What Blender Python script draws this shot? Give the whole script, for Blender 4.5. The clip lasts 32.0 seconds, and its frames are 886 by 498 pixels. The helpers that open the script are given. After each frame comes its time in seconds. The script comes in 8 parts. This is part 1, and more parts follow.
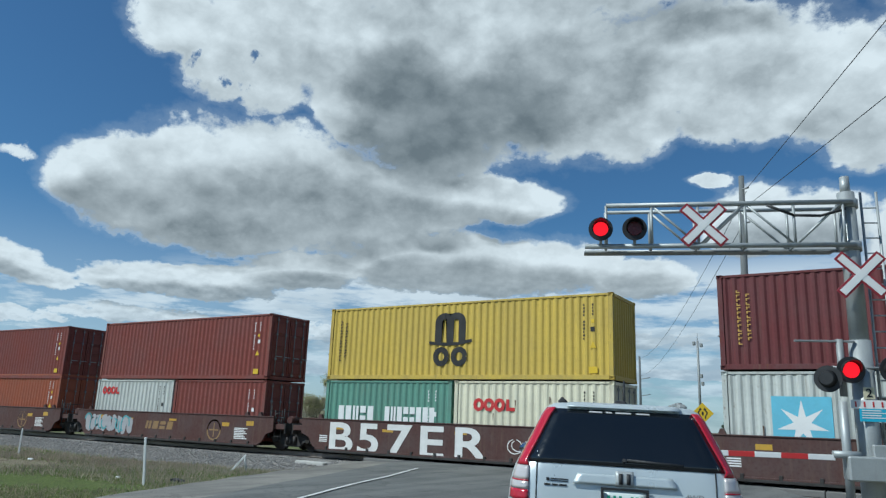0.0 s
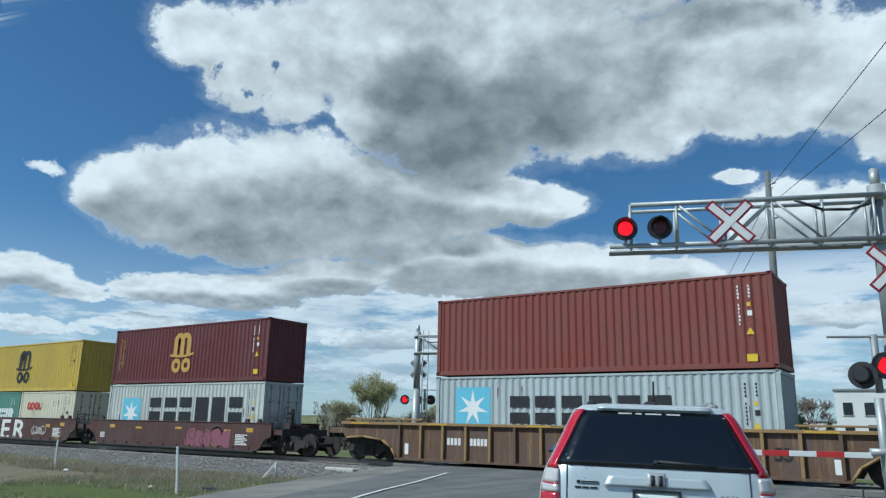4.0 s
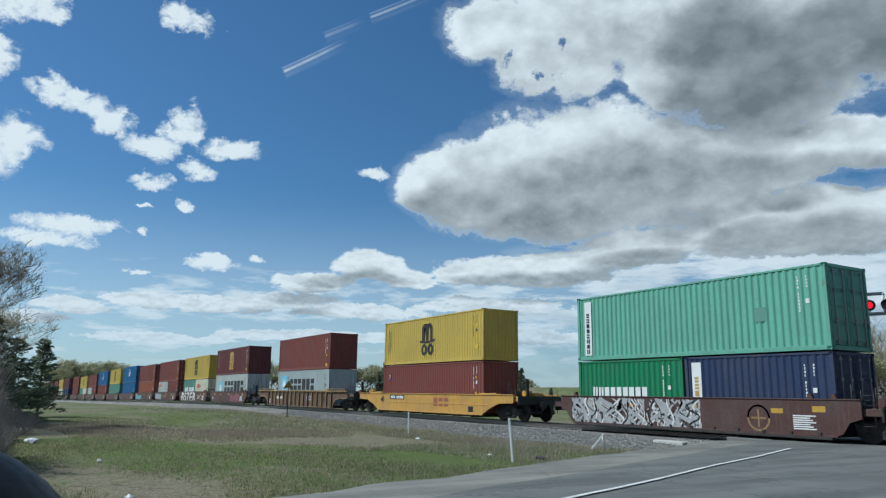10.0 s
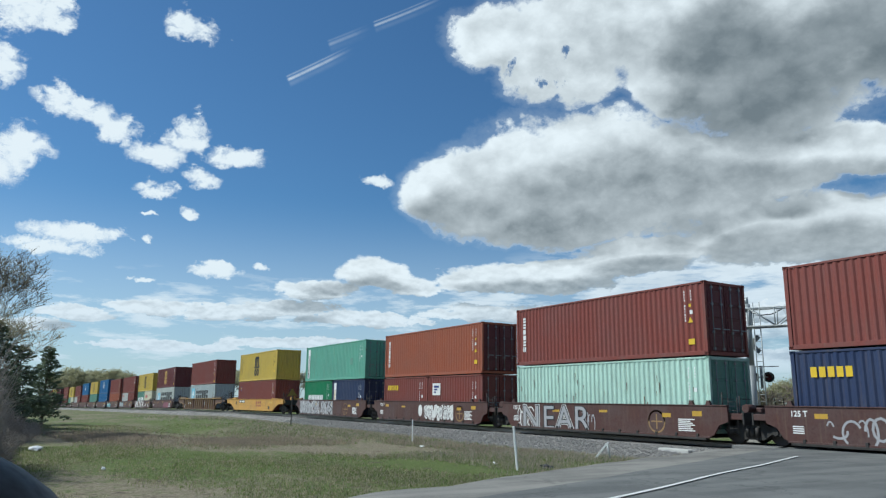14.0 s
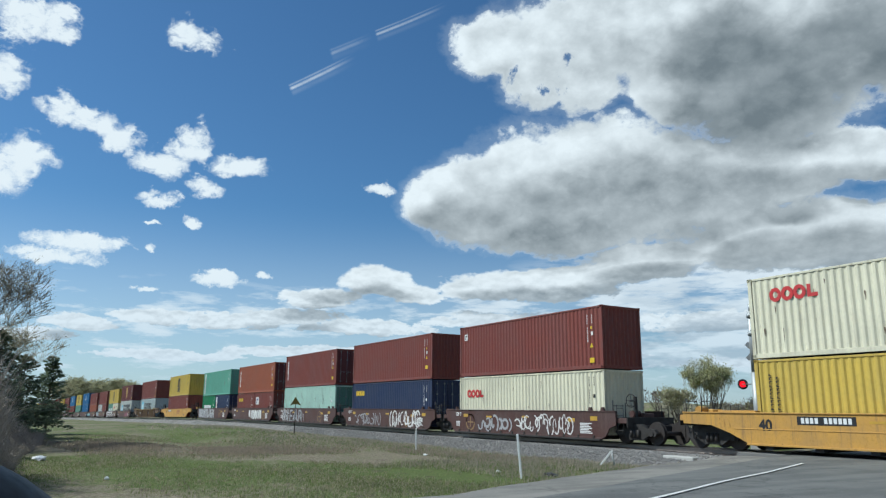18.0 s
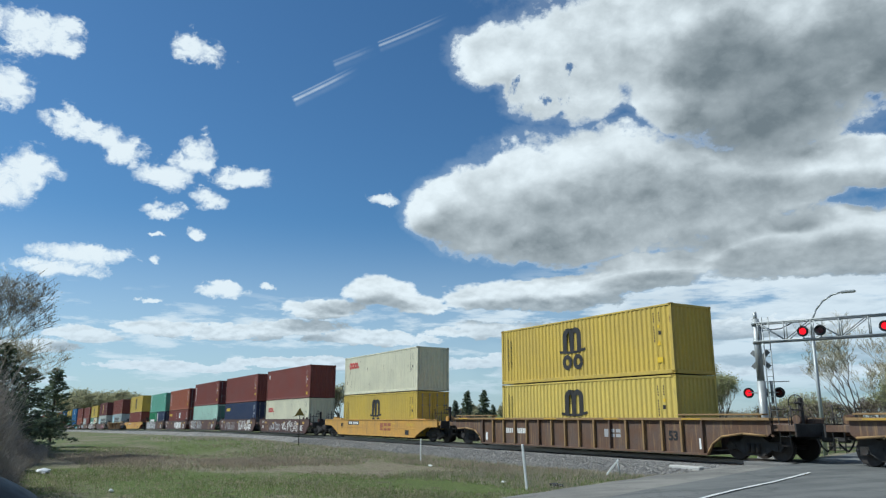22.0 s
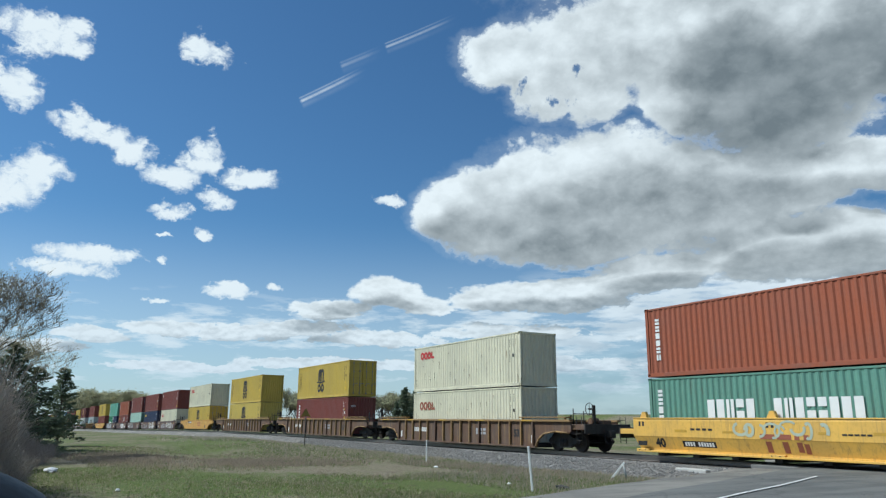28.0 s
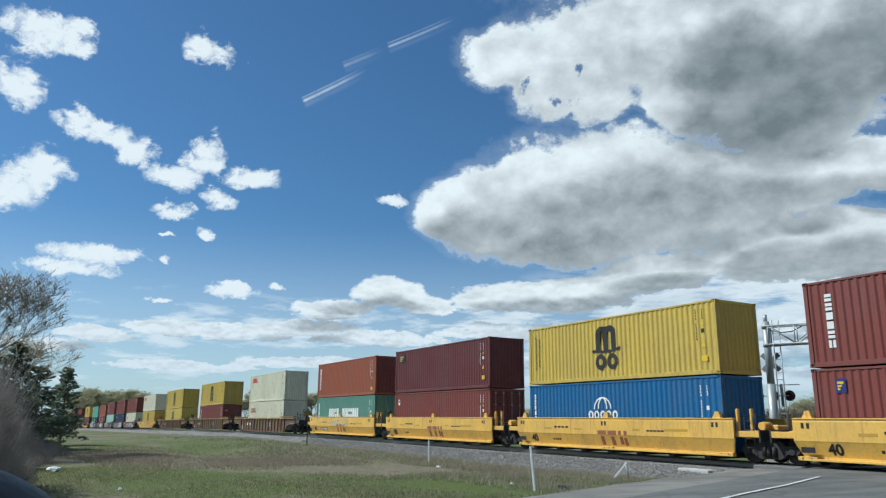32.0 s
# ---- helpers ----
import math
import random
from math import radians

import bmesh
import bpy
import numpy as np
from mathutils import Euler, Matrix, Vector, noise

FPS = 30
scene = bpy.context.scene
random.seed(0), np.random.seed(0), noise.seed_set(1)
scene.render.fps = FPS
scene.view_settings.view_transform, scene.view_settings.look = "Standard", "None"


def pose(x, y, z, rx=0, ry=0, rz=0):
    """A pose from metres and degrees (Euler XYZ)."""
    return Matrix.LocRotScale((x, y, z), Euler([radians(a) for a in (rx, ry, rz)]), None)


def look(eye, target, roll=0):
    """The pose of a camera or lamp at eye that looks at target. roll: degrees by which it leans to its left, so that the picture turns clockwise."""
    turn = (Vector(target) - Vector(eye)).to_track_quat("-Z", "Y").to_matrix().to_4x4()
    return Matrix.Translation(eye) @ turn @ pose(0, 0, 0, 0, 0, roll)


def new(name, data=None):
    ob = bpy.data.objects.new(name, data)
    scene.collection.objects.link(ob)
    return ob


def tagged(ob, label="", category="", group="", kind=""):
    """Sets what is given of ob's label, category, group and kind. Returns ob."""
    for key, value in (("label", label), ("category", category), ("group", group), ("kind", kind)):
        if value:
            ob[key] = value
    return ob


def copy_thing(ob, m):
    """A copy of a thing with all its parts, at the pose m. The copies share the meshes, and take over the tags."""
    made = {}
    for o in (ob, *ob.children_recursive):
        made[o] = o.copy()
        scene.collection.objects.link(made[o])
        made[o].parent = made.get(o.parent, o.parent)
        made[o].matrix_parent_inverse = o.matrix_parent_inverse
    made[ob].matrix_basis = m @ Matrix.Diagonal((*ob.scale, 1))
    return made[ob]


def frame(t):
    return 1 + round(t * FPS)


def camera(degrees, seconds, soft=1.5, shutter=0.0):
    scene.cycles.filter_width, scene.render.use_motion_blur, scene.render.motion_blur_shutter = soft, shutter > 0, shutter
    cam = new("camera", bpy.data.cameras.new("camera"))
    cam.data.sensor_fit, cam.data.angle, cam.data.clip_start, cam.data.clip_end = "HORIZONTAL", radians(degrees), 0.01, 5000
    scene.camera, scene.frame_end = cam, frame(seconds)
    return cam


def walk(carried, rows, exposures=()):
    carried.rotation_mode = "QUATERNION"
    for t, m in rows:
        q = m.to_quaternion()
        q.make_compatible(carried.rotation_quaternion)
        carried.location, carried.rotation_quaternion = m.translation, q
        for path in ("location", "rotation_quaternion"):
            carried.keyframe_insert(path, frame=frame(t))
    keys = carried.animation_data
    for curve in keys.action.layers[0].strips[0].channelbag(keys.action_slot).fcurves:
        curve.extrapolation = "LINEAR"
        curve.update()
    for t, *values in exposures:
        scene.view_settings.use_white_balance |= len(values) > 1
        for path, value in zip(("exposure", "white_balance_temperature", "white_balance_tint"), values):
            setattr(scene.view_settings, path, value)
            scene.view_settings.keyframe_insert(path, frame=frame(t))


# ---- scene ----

# ---------------------------------------------------------------- camera
cam = camera(62.84, 32.0, soft=1.3)

PATH = [
    (0.0, pose(0, 0, 1.43, 103.43, -2.14, 31.82)),
    (0.5, pose(0, 0, 1.43, 103.47, -2.11, 31.80)),
    (1.0, pose(0, 0, 1.43, 103.51, -2.01, 31.81)),
    (1.5, pose(0, 0, 1.43, 103.56, -1.91, 31.84)),
    (2.0, pose(0, 0, 1.43, 103.66, -1.79, 31.89)),
    (2.5, pose(0, 0, 1.43, 103.77, -1.61, 31.99)),
    (4.5, pose(0, 0, 1.43, 103.42, -0.75, 36.39)),
    (5.0, pose(0, 0, 1.43, 102.70, -0.35, 40.43)),
    (5.5, pose(0, 0, 1.43, 101.67, -0.16, 45.44)),
    (6.0, pose(0, 0, 1.43, 100.71, -0.59, 50.32)),
    (6.5, pose(0, 0, 1.43, 100.00, -0.88, 54.34)),
    (7.0, pose(0, 0, 1.43, 99.84, -1.19, 56.85)),
    (7.5, pose(0, 0, 1.43, 100.23, -1.21, 57.84)),
    (8.0, pose(0, 0, 1.43, 100.74, -1.01, 58.19)),
    (8.5, pose(0, 0, 1.43, 101.07, -0.91, 58.26)),
    (9.0, pose(0, 0, 1.43, 101.12, -0.74, 58.35)),
    (9.5, pose(0, 0, 1.43, 101.17, -0.65, 58.42)),
    (10.0, pose(0, 0, 1.43, 101.24, -0.69, 58.52)),
    (10.5, pose(0, 0, 1.43, 101.32, -0.69, 58.60)),
    (11.0, pose(0, 0, 1.43, 101.39, -0.74, 58.65)),
    (11.5, pose(0, 0, 1.43, 101.44, -0.82, 58.70)),
    (12.0, pose(0, 0, 1.43, 101.51, -0.90, 58.72)),
    (12.5, pose(0, 0, 1.43, 101.58, -0.88, 58.73)),
    (13.0, pose(0, 0, 1.43, 101.66, -0.79, 58.77)),
    (13.5, pose(0, 0, 1.43, 101.75, -0.73, 58.81)),
    (14.0, pose(0, 0, 1.43, 101.82, -0.68, 58.84)),
    (14.5, pose(0, 0, 1.43, 101.84, -0.70, 58.87)),
    (16.5, pose(0, 0, 1.43, 102.11, -0.69, 58.96)),
    (17.0, pose(0, 0, 1.43, 102.23, -0.65, 58.99)),
    (17.5, pose(0, 0, 1.43, 102.35, -0.52, 59.05)),
    (18.0, pose(0, 0, 1.43, 102.43, -0.46, 59.11)),
    (18.5, pose(0, 0, 1.43, 102.52, -0.52, 59.16)),
    (19.0, pose(0, 0, 1.43, 102.65, -0.53, 59.23)),
    (19.5, pose(0, 0, 1.43, 102.74, -0.43, 59.30)),
    (20.0, pose(0, 0, 1.43, 102.92, -0.33, 59.37)),
    (20.5, pose(0, 0, 1.43, 103.02, -0.18, 59.48)),
    (21.0, pose(0, 0, 1.43, 103.14, -0.04, 59.50)),
    (21.5, pose(0, 0, 1.43, 103.20, -0.03, 59.50)),
    (22.0, pose(0, 0, 1.43, 103.21, -0.18, 59.46)),
    (22.5, pose(0, 0, 1.43, 103.19, -0.38, 59.42)),
    (23.0, pose(0, 0, 1.43, 103.15, -0.37, 59.42)),
    (23.5, pose(0, 0, 1.43, 103.16, -0.43, 59.43)),
    (24.0, pose(0, 0, 1.43, 103.21, -0.50, 59.46)),
    (24.5, pose(0, 0, 1.43, 103.22, -0.50, 59.50)),
    (25.0, pose(0, 0, 1.43, 103.26, -0.63, 59.54)),
    (25.5, pose(0, 0, 1.43, 103.26, -0.60, 59.56)),
    (27.5, pose(0, 0, 1.43, 103.32, -0.33, 59.84)),
    (28.0, pose(0, 0, 1.43, 103.31, -0.47, 59.91)),
    (28.5, pose(0, 0, 1.43, 103.29, -0.65, 59.98)),
    (29.0, pose(0, 0, 1.43, 103.23, -0.77, 60.07)),
    (29.5, pose(0, 0, 1.43, 103.20, -0.80, 60.12)),
    (30.0, pose(0, 0, 1.43, 103.18, -0.77, 60.12)),
    (30.5, pose(0, 0, 1.43, 103.17, -0.66, 60.12)),
    (31.0, pose(0, 0, 1.43, 103.19, -0.58, 60.10)),
    (31.5, pose(0, 0, 1.43, 103.24, -0.60, 60.07)),
    (32.0, pose(0, 0, 1.43, 103.29, -0.56, 60.08)),
]

walk(cam, PATH, exposures=[(0.0, -0.22, 5690.0, 0.0), (6.0, -0.10, 5560.0, -1.0), (8.0, -0.08, 5640.0, -0.5), (9.0, -0.15, 5690.0, 0.0), (10.2, -0.18, 5700.0, 0.5), (11.5, -0.05, 5840.0, 2.0), (32.0, -0.05, 5840.0, 2.0)])

# ---------------------------------------------------------------- sky and sun
SUN_AZ, SUN_EL = 141.0, 47.0          # degrees to the left of +y, and above the horizon


def way(az, el):
    a, e = radians(az), radians(el)
    return Vector((-math.sin(a) * math.cos(e), math.cos(a) * math.cos(e), math.sin(e)))


# Clouds of the day, by group: azimuth to the left of +y, height, half width, half height (degrees)
BANK = [(54.4, 28.2, 4.2, 2.1), (51.6, 25.7, 3.2, 2.6), (47.7, 25.3, 4.0, 2.5), (45.8, 28.8, 10.1, 3.2), (39.8, 25.1, 4.5, 4.0), (33.4, 24.0, 7.9, 5.8), (29.8, 29.6, 14.0, 4.5), (22.5, 24.9, 7.0, 4.4),
        (17.9, 22.8, 4.5, 2.6), (11.1, 27.0, 9.8, 4.2), (8.8, 22.9, 4.9, 2.0), (2.1, 24.1, 5.1, 3.8), (0.1, 20.1, 2.8, 1.8), (28.0, 35.0, 26.0, 5.0), (-8.0, 25.0, 7.0, 6.0)]
HEAP = [(60.0, 16.5, 2.9, 2.4), (56.5, 16.3, 4.9, 3.5), (51.5, 17.1, 5.7, 4.6), (46.1, 17.1, 6.8, 4.8), (40.9, 16.8, 5.9, 4.7), (35.5, 17.5, 5.5, 2.9), (30.2, 17.7, 5.0, 1.5), (49.3, 13.8, 7.5, 2.0)]
MID = [(50.0, 10.0, 9.8, 1.1), (35.2, 12.6, 5.0, 2.4), (29.3, 12.5, 5.7, 2.4), (23.4, 12.0, 5.3, 2.2), (16.9, 11.3, 4.7, 1.8), (27.1, 17.1, 4.8, 1.7), (33.1, 16.1, 3.9, 1.6), (8.5, 14.9, 3.9, 2.9), (4.0, 14.9, 3.6, 2.4),
       (11.4, 18.5, 1.6, 0.6), (42.4, 11.4, 6.2, 1.3), (30.0, 10.8, 10.0, 1.5), (64.7, 9.8, 3.4, 1.5), (69.1, 8.4, 3.7, 1.0), (61.5, 8.8, 2.7, 1.0), (56.6, 9.2, 3.4, 1.1), (50.8, 9.1, 6.1, 1.1), (45.1, 10.2, 5.9, 1.2),
       (-4.0, 13.0, 5.8, 3.8)]
LOW = [(85.8, 5.6, 3.0, 0.8), (80.8, 6.4, 3.8, 0.9), (76.2, 6.2, 4.6, 0.9), (71.1, 6.8, 4.4, 0.9), (65.5, 6.0, 6.0, 0.9), (54.4, 6.7, 7.0, 1.0), (88.8, 4.8, 3.2, 0.6), (36.0, 6.4, 10.8, 1.2), (20.0, 6.6, 9.6, 1.1),
       (6.0, 8.0, 6.0, 1.2), (68.0, 4.0, 9.6, 0.7), (52.0, 4.2, 9.6, 0.8), (12.0, 4.0, 9.6, 0.6), (34.0, 3.4, 12.0, 0.6), (80.0, 3.6, 6.0, 0.6)]
PUFFS = [(91.9, 25.6, 3.0, 1.5), (89.6, 25.8, 1.7, 1.1), (93.0, 22.6, 1.5, 1.5), (79.7, 27.1, 2.0, 1.2), (88.7, 20.6, 1.7, 1.1), (86.1, 19.8, 1.8, 1.1), (84.4, 18.7, 1.4, 1.1), (81.4, 17.5, 1.9, 1.0), (79.2, 20.0, 1.2, 1.1),
         (79.5, 18.6, 1.5, 1.0), (75.6, 18.1, 2.2, 0.9), (78.2, 16.3, 1.5, 0.7), (81.3, 15.1, 1.4, 0.5), (78.8, 13.7, 0.7, 0.5), (82.0, 13.3, 0.6, 0.2), (90.9, 16.6, 2.1, 1.7), (92.0, 15.2, 2.4, 1.6), (86.4, 11.2, 3.1, 0.9),
         (87.7, 10.0, 3.0, 0.7), (81.6, 11.2, 0.5, 0.4), (76.8, 9.4, 2.0, 0.6), (73.2, 9.9, 0.8, 0.3), (81.6, 8.4, 0.9, 0.2), (64.4, 17.3, 1.2, 0.6)]
DARK = [(33.4, 22.3, 7.4, 4.4), (36.0, 25.5, 5.0, 3.4), (28.0, 24.0, 6.0, 3.4)]
DIM = [(32.3, 11.0, 4.7, 1.4), (27.0, 10.9, 9.0, 1.0), (18.2, 10.9, 4.7, 0.9), (48.9, 15.2, 10.0, 2.2), (41.5, 16.6, 6.8, 3.0), (52.4, 13.0, 8.1, 1.6), (65.5, 8.5, 4.0, 0.7), (49.9, 8.6, 6.1, 0.8), (86.6, 10.2, 3.1, 0.6), (22.0, 26.5, 9.0, 3.4), (12.7, 29.8, 7.5, 1.7), (8.0, 13.6, 5.0, 1.4)]


class Nodes:
    """Short hand for node trees."""

    def __init__(self, tree):
        self.t = tree

    def put(self, value, socket):
        if isinstance(value, bpy.types.NodeSocket):
            self.t.links.new(value, socket)
        else:
            socket.default_value = value

    def math(self, op, a, b=0.0, c=0.0, clamp=False):
        n = self.t.nodes.new("ShaderNodeMath")
        n.operation, n.use_clamp = op, clamp
        for v, s in zip((a, b, c), n.inputs):
            self.put(v, s)
        return n.outputs[0]

    def vec(self, op, a, b=(0, 0, 0), scale=None):
        n = self.t.nodes.new("ShaderNodeVectorMath")
        n.operation = op
        self.put(a, n.inputs[0])
        self.put(b, n.inputs[1])
        if scale is not None:
            self.put(scale, n.inputs[3])
        return n.outputs["Value"] if op in ("LENGTH", "DOT_PRODUCT") else n.outputs["Vector"]

    def mix(self, f, a, b):
        n = self.t.nodes.new("ShaderNodeMix")
        n.data_type = "RGBA"
        self.put(f, n.inputs[0])
        self.put(a if isinstance(a, bpy.types.NodeSocket) else (*a, 1), n.inputs[6])
        self.put(b if isinstance(b, bpy.types.NodeSocket) else (*b, 1), n.inputs[7])
        return n.outputs[2]

    def noise(self, vector, scale, detail=4.0, rough=0.55, colour=False):
        n = self.t.nodes.new("ShaderNodeTexNoise")
        n.inputs["Scale"].default_value, n.inputs["Detail"].default_value, n.inputs["Roughness"].default_value = scale, detail, rough
        if vector is not None:
            self.t.links.new(vector, n.inputs["Vector"])
        return n.outputs["Color" if colour else "Fac"]

    def ramp(self, f, lo, hi, a=0.0, b=1.0, smooth=True):
        n = self.t.nodes.new("ShaderNodeMapRange")
        n.interpolation_type = "SMOOTHSTEP" if smooth else "LINEAR"
        for v, s in zip((f, lo, hi, a, b), n.inputs):
            self.put(v, s)
        return n.outputs[0]


def make_sky():
    world = bpy.data.worlds.new("sky")
    scene.world = world
    world.use_nodes = True
    t = world.node_tree
    t.nodes.clear()
    k = Nodes(t)
    sky = t.nodes.new("ShaderNodeTexSky")
    sky.sky_type, sky.sun_disc = "NISHITA", False
    sky.sun_elevation, sky.sun_rotation = radians(SUN_EL), radians(-SUN_AZ)
    sky.air_density, sky.dust_density, sky.ozone_density = 1.0, 0.35, 2.2
    out = t.nodes.new("ShaderNodeOutputWorld")
    d = t.nodes.new("ShaderNodeTexCoord").outputs["Generated"]
    sep = t.nodes.new("ShaderNodeSeparateXYZ")
    t.links.new(d, sep.inputs[0])
    x, y, z = sep.outputs
    az = k.math("MULTIPLY", k.math("ARCTAN2", k.math("MULTIPLY", x, -1.0), y), 57.2958)
    el = k.math("MULTIPLY", k.math("ARCSINE", z), 57.2958)
    comb = t.nodes.new("ShaderNodeCombineXYZ")
    t.links.new(az, comb.inputs[0])
    t.links.new(el, comb.inputs[1])
    p = comb.outputs[0]
    # billows: the outlines are pushed about at two sizes, less so near the horizon
    size = k.ramp(el, 0, 26, 0.22, 1.0, False)
    form = k.vec("MULTIPLY", d, (1, 1, 1.35))
    flat = k.vec("MULTIPLY", d, (1, 1, 2.2))
    high = k.ramp(el, 6.0, 14.0)
    w1 = k.vec("SUBTRACT", k.noise(form, 8.0, 3.0, 0.5, True), (0.5, 0.5, 0.5))
    w2 = k.vec("SUBTRACT", k.noise(form, 30.0, 6.0, 0.6, True), (0.5, 0.5, 0.5))

    def field(q, blobs, base=1.0):
        """Nearness to a set of rounded heaps; base flattens their undersides."""
        total = None
        for a, e, wa, we in blobs:
            off = k.vec("MULTIPLY", k.vec("SUBTRACT", q, (a, e, 0)), (1 / wa, 1 / we, 0))
            if base != 1.0:
                off = k.vec("MAXIMUM", off, k.vec("MULTIPLY", off, (-1, -base, 0)))
            f = k.math("MULTIPLY", k.math("SUBTRACT", 1.0, k.vec("DOT_PRODUCT", off, off)), 0.72)
            total = f if total is None else k.math("SMOOTH_MAX", total, f, 0.30)
        return total

    def moved(lift, rough):
        warp = k.vec("ADD", k.vec("SCALE", w1, scale=3.0), k.vec("SCALE", w2, scale=rough))
        warp = k.vec("ADD", warp, (0, lift, 0))
        q = k.vec("ADD", p, k.vec("SCALE", warp, scale=size))
        return k.vec("MULTIPLY", q, (1, 1, 0))

    def mass(q):
        lower = k.math("MAXIMUM", field(q, HEAP), k.math("MAXIMUM", field(q, MID, 1.25), field(q, LOW, 1.6)))
        return k.math("MAXIMUM", field(q, BANK), lower), lower

    def both(a, b):
        """One value high in the sky, another near the horizon."""
        return k.math("ADD", k.math("MULTIPLY", a, high), k.math("MULTIPLY", b, k.math("SUBTRACT", 1.0, high)))

    def lumps(vector, scale):
        """Round cauliflower heads, big to small."""
        n = t.nodes.new("ShaderNodeTexVoronoi")
        n.feature, n.normalize = "SMOOTH_F1", False
        n.inputs["Scale"].default_value, n.inputs["Detail"].default_value, n.inputs["Roughness"].default_value = scale, 3.0, 0.55
        n.inputs["Lacunarity"].default_value, n.inputs["Smoothness"].default_value = 2.2, 0.6
        t.links.new(k.vec("ADD", vector, k.vec("SCALE", w2, scale=0.03)), n.inputs["Vector"])
        return n.outputs["Distance"]

    # edges: ragged at every size, with small round heads on the sunny side
    head = k.math("SUBTRACT", 0.80, both(lumps(form, 26.0), lumps(flat, 64.0)))
    shred = k.math("SUBTRACT", both(k.noise(form, 13.0, 9.0, 0.62), k.noise(flat, 34.0, 8.0, 0.62)), 0.5)
    fringe = k.math("SUBTRACT", both(k.noise(form, 44.0, 6.0, 0.60), k.noise(flat, 110.0, 5.0, 0.6)), 0.5)
    body = k.math("ADD", mass(moved(0.0, 1.6))[0], k.ramp(el, 8.0, 15.0, 0.02, 0.14))
    broken = k.math("SUBTRACT", k.noise(flat, 26.0, 5.0, 0.6), 0.52)
    # the west shoulder of the high bank is torn into shreds
    tear = k.math("MULTIPLY", k.ramp(field(p, [(50.6, 25.6, 4.6, 2.6)]), 0.0, 0.6), k.math("SUBTRACT", k.noise(k.vec("MULTIPLY", d, (1.3, 1.3, 0.75)), 34.0, 5.0, 0.6), 0.56))
    here = k.math("ADD", body, k.math("ADD", k.math("MULTIPLY", shred, 1.0), k.math("MULTIPLY", fringe, 0.42)))
    here = k.math("ADD", here, k.math("MULTIPLY", head, 0.26))
    here = k.math("ADD", here, k.math("MULTIPLY", broken, k.ramp(el, 5.0, 13.0, 1.0, 0.0)))
    here = k.math("ADD", here, k.math("MULTIPLY", tear, 3.0))
    smooth_q = moved(0.0, 0.5)
    above_any, above = mass(moved(2.8, 0.6))
    strand = k.noise(k.vec("MULTIPLY", k.vec("ADD", d, k.vec("SCALE", w2, scale=0.05)), (1, 1, 1.7)), 34.0, 9.0, 0.66)
    puffs = k.math("ADD", field(moved(0.0, 3.4), PUFFS, 1.1), k.math("MULTIPLY", k.math("SUBTRACT", strand, 0.43), 2.5))
    thin = k.noise(k.vec("MULTIPLY", d, (1, 1, 3.2)), 5.0, 7.0, 0.6)
    rest = k.math("MULTIPLY", k.math("SUBTRACT", thin, 0.60), 3.0)
    away = k.ramp(k.math("ABSOLUTE", k.math("SUBTRACT", az, 45.0)), 54, 70, -2.0, 0.0)
    over = k.ramp(el, 36, 48, -2.0, 0.0)
    rest = k.math("ADD", rest, k.math("MAXIMUM", away, over))
    # thin layers low in the distance
    layer = k.noise(k.vec("MULTIPLY", d, (1, 1, 5.5)), 9.0, 8.0, 0.62)
    # thicker over the road and past the crossing
    east = k.ramp(az, 38.0, 66.0, 1.0, 0.0)
    layer = k.math("ADD", layer, k.math("MULTIPLY", east, 0.10))
    layer = k.math("MULTIPLY", k.ramp(layer, 0.40, 0.64), k.math("MULTIPLY", k.ramp(el, 0.3, 3.0), k.ramp(k.math("SUBTRACT", el, k.math("MULTIPLY", east, 3.5)), 6.5, 11.0, 0.85, 0.0)))
    slate = k.math("MULTIPLY", k.ramp(k.noise(k.vec("MULTIPLY", d, (1, 1, 4.0)), 13.0, 6.0, 0.55), 0.42, 0.62), k.math("MULTIPLY", east, k.ramp(el, 4.0, 12.0, 0.75, 0.0)))
    edge = k.math("MAXIMUM", here, rest)
    puff = k.ramp(puffs, -0.10, 0.80, 0.0, 0.96)
    cover = k.math("MAXIMUM", k.ramp(edge, -0.05, 0.26), puff)
    veil = k.math("MULTIPLY", k.ramp(edge, -0.40, 0.05), 0.12)
    haze = k.ramp(el, 0.0, 16.0, 0.46, 0.0)
    alpha = k.math("MAXIMUM", k.math("MAXIMUM", cover, k.math("MAXIMUM", veil, layer)), haze, clamp=True)
    # sunlit heads are white; the thick middle and what has cloud above it is soft grey
    drift = k.math("SUBTRACT", k.noise(form, 7.0, 4.0, 0.45), 0.5)
    billow = k.math("SUBTRACT", both(k.noise(form, 11.0, 5.0, 0.45), k.noise(flat, 34.0, 4.0, 0.5)),
                    both(k.noise(k.vec("ADD", form, (-0.010, 0.0, 0.026)), 11.0, 5.0, 0.45), k.noise(k.vec("ADD", flat, (-0.002, 0.0, 0.010)), 34.0, 4.0, 0.5)))
    dark = k.ramp(k.math("ADD", field(smooth_q, DARK), k.math("MULTIPLY", drift, 0.8)), -0.80, 0.65, 0.0, 0.90)
    dim = k.ramp(k.math("ADD", field(smooth_q, DIM), k.math("MULTIPLY", drift, 0.8)), -0.80, 0.60, 0.0, 0.62)
    under = k.ramp(k.math("ADD", above, k.math("MULTIPLY", drift, 0.5)), -0.15, 0.65, 0.0, 0.68)
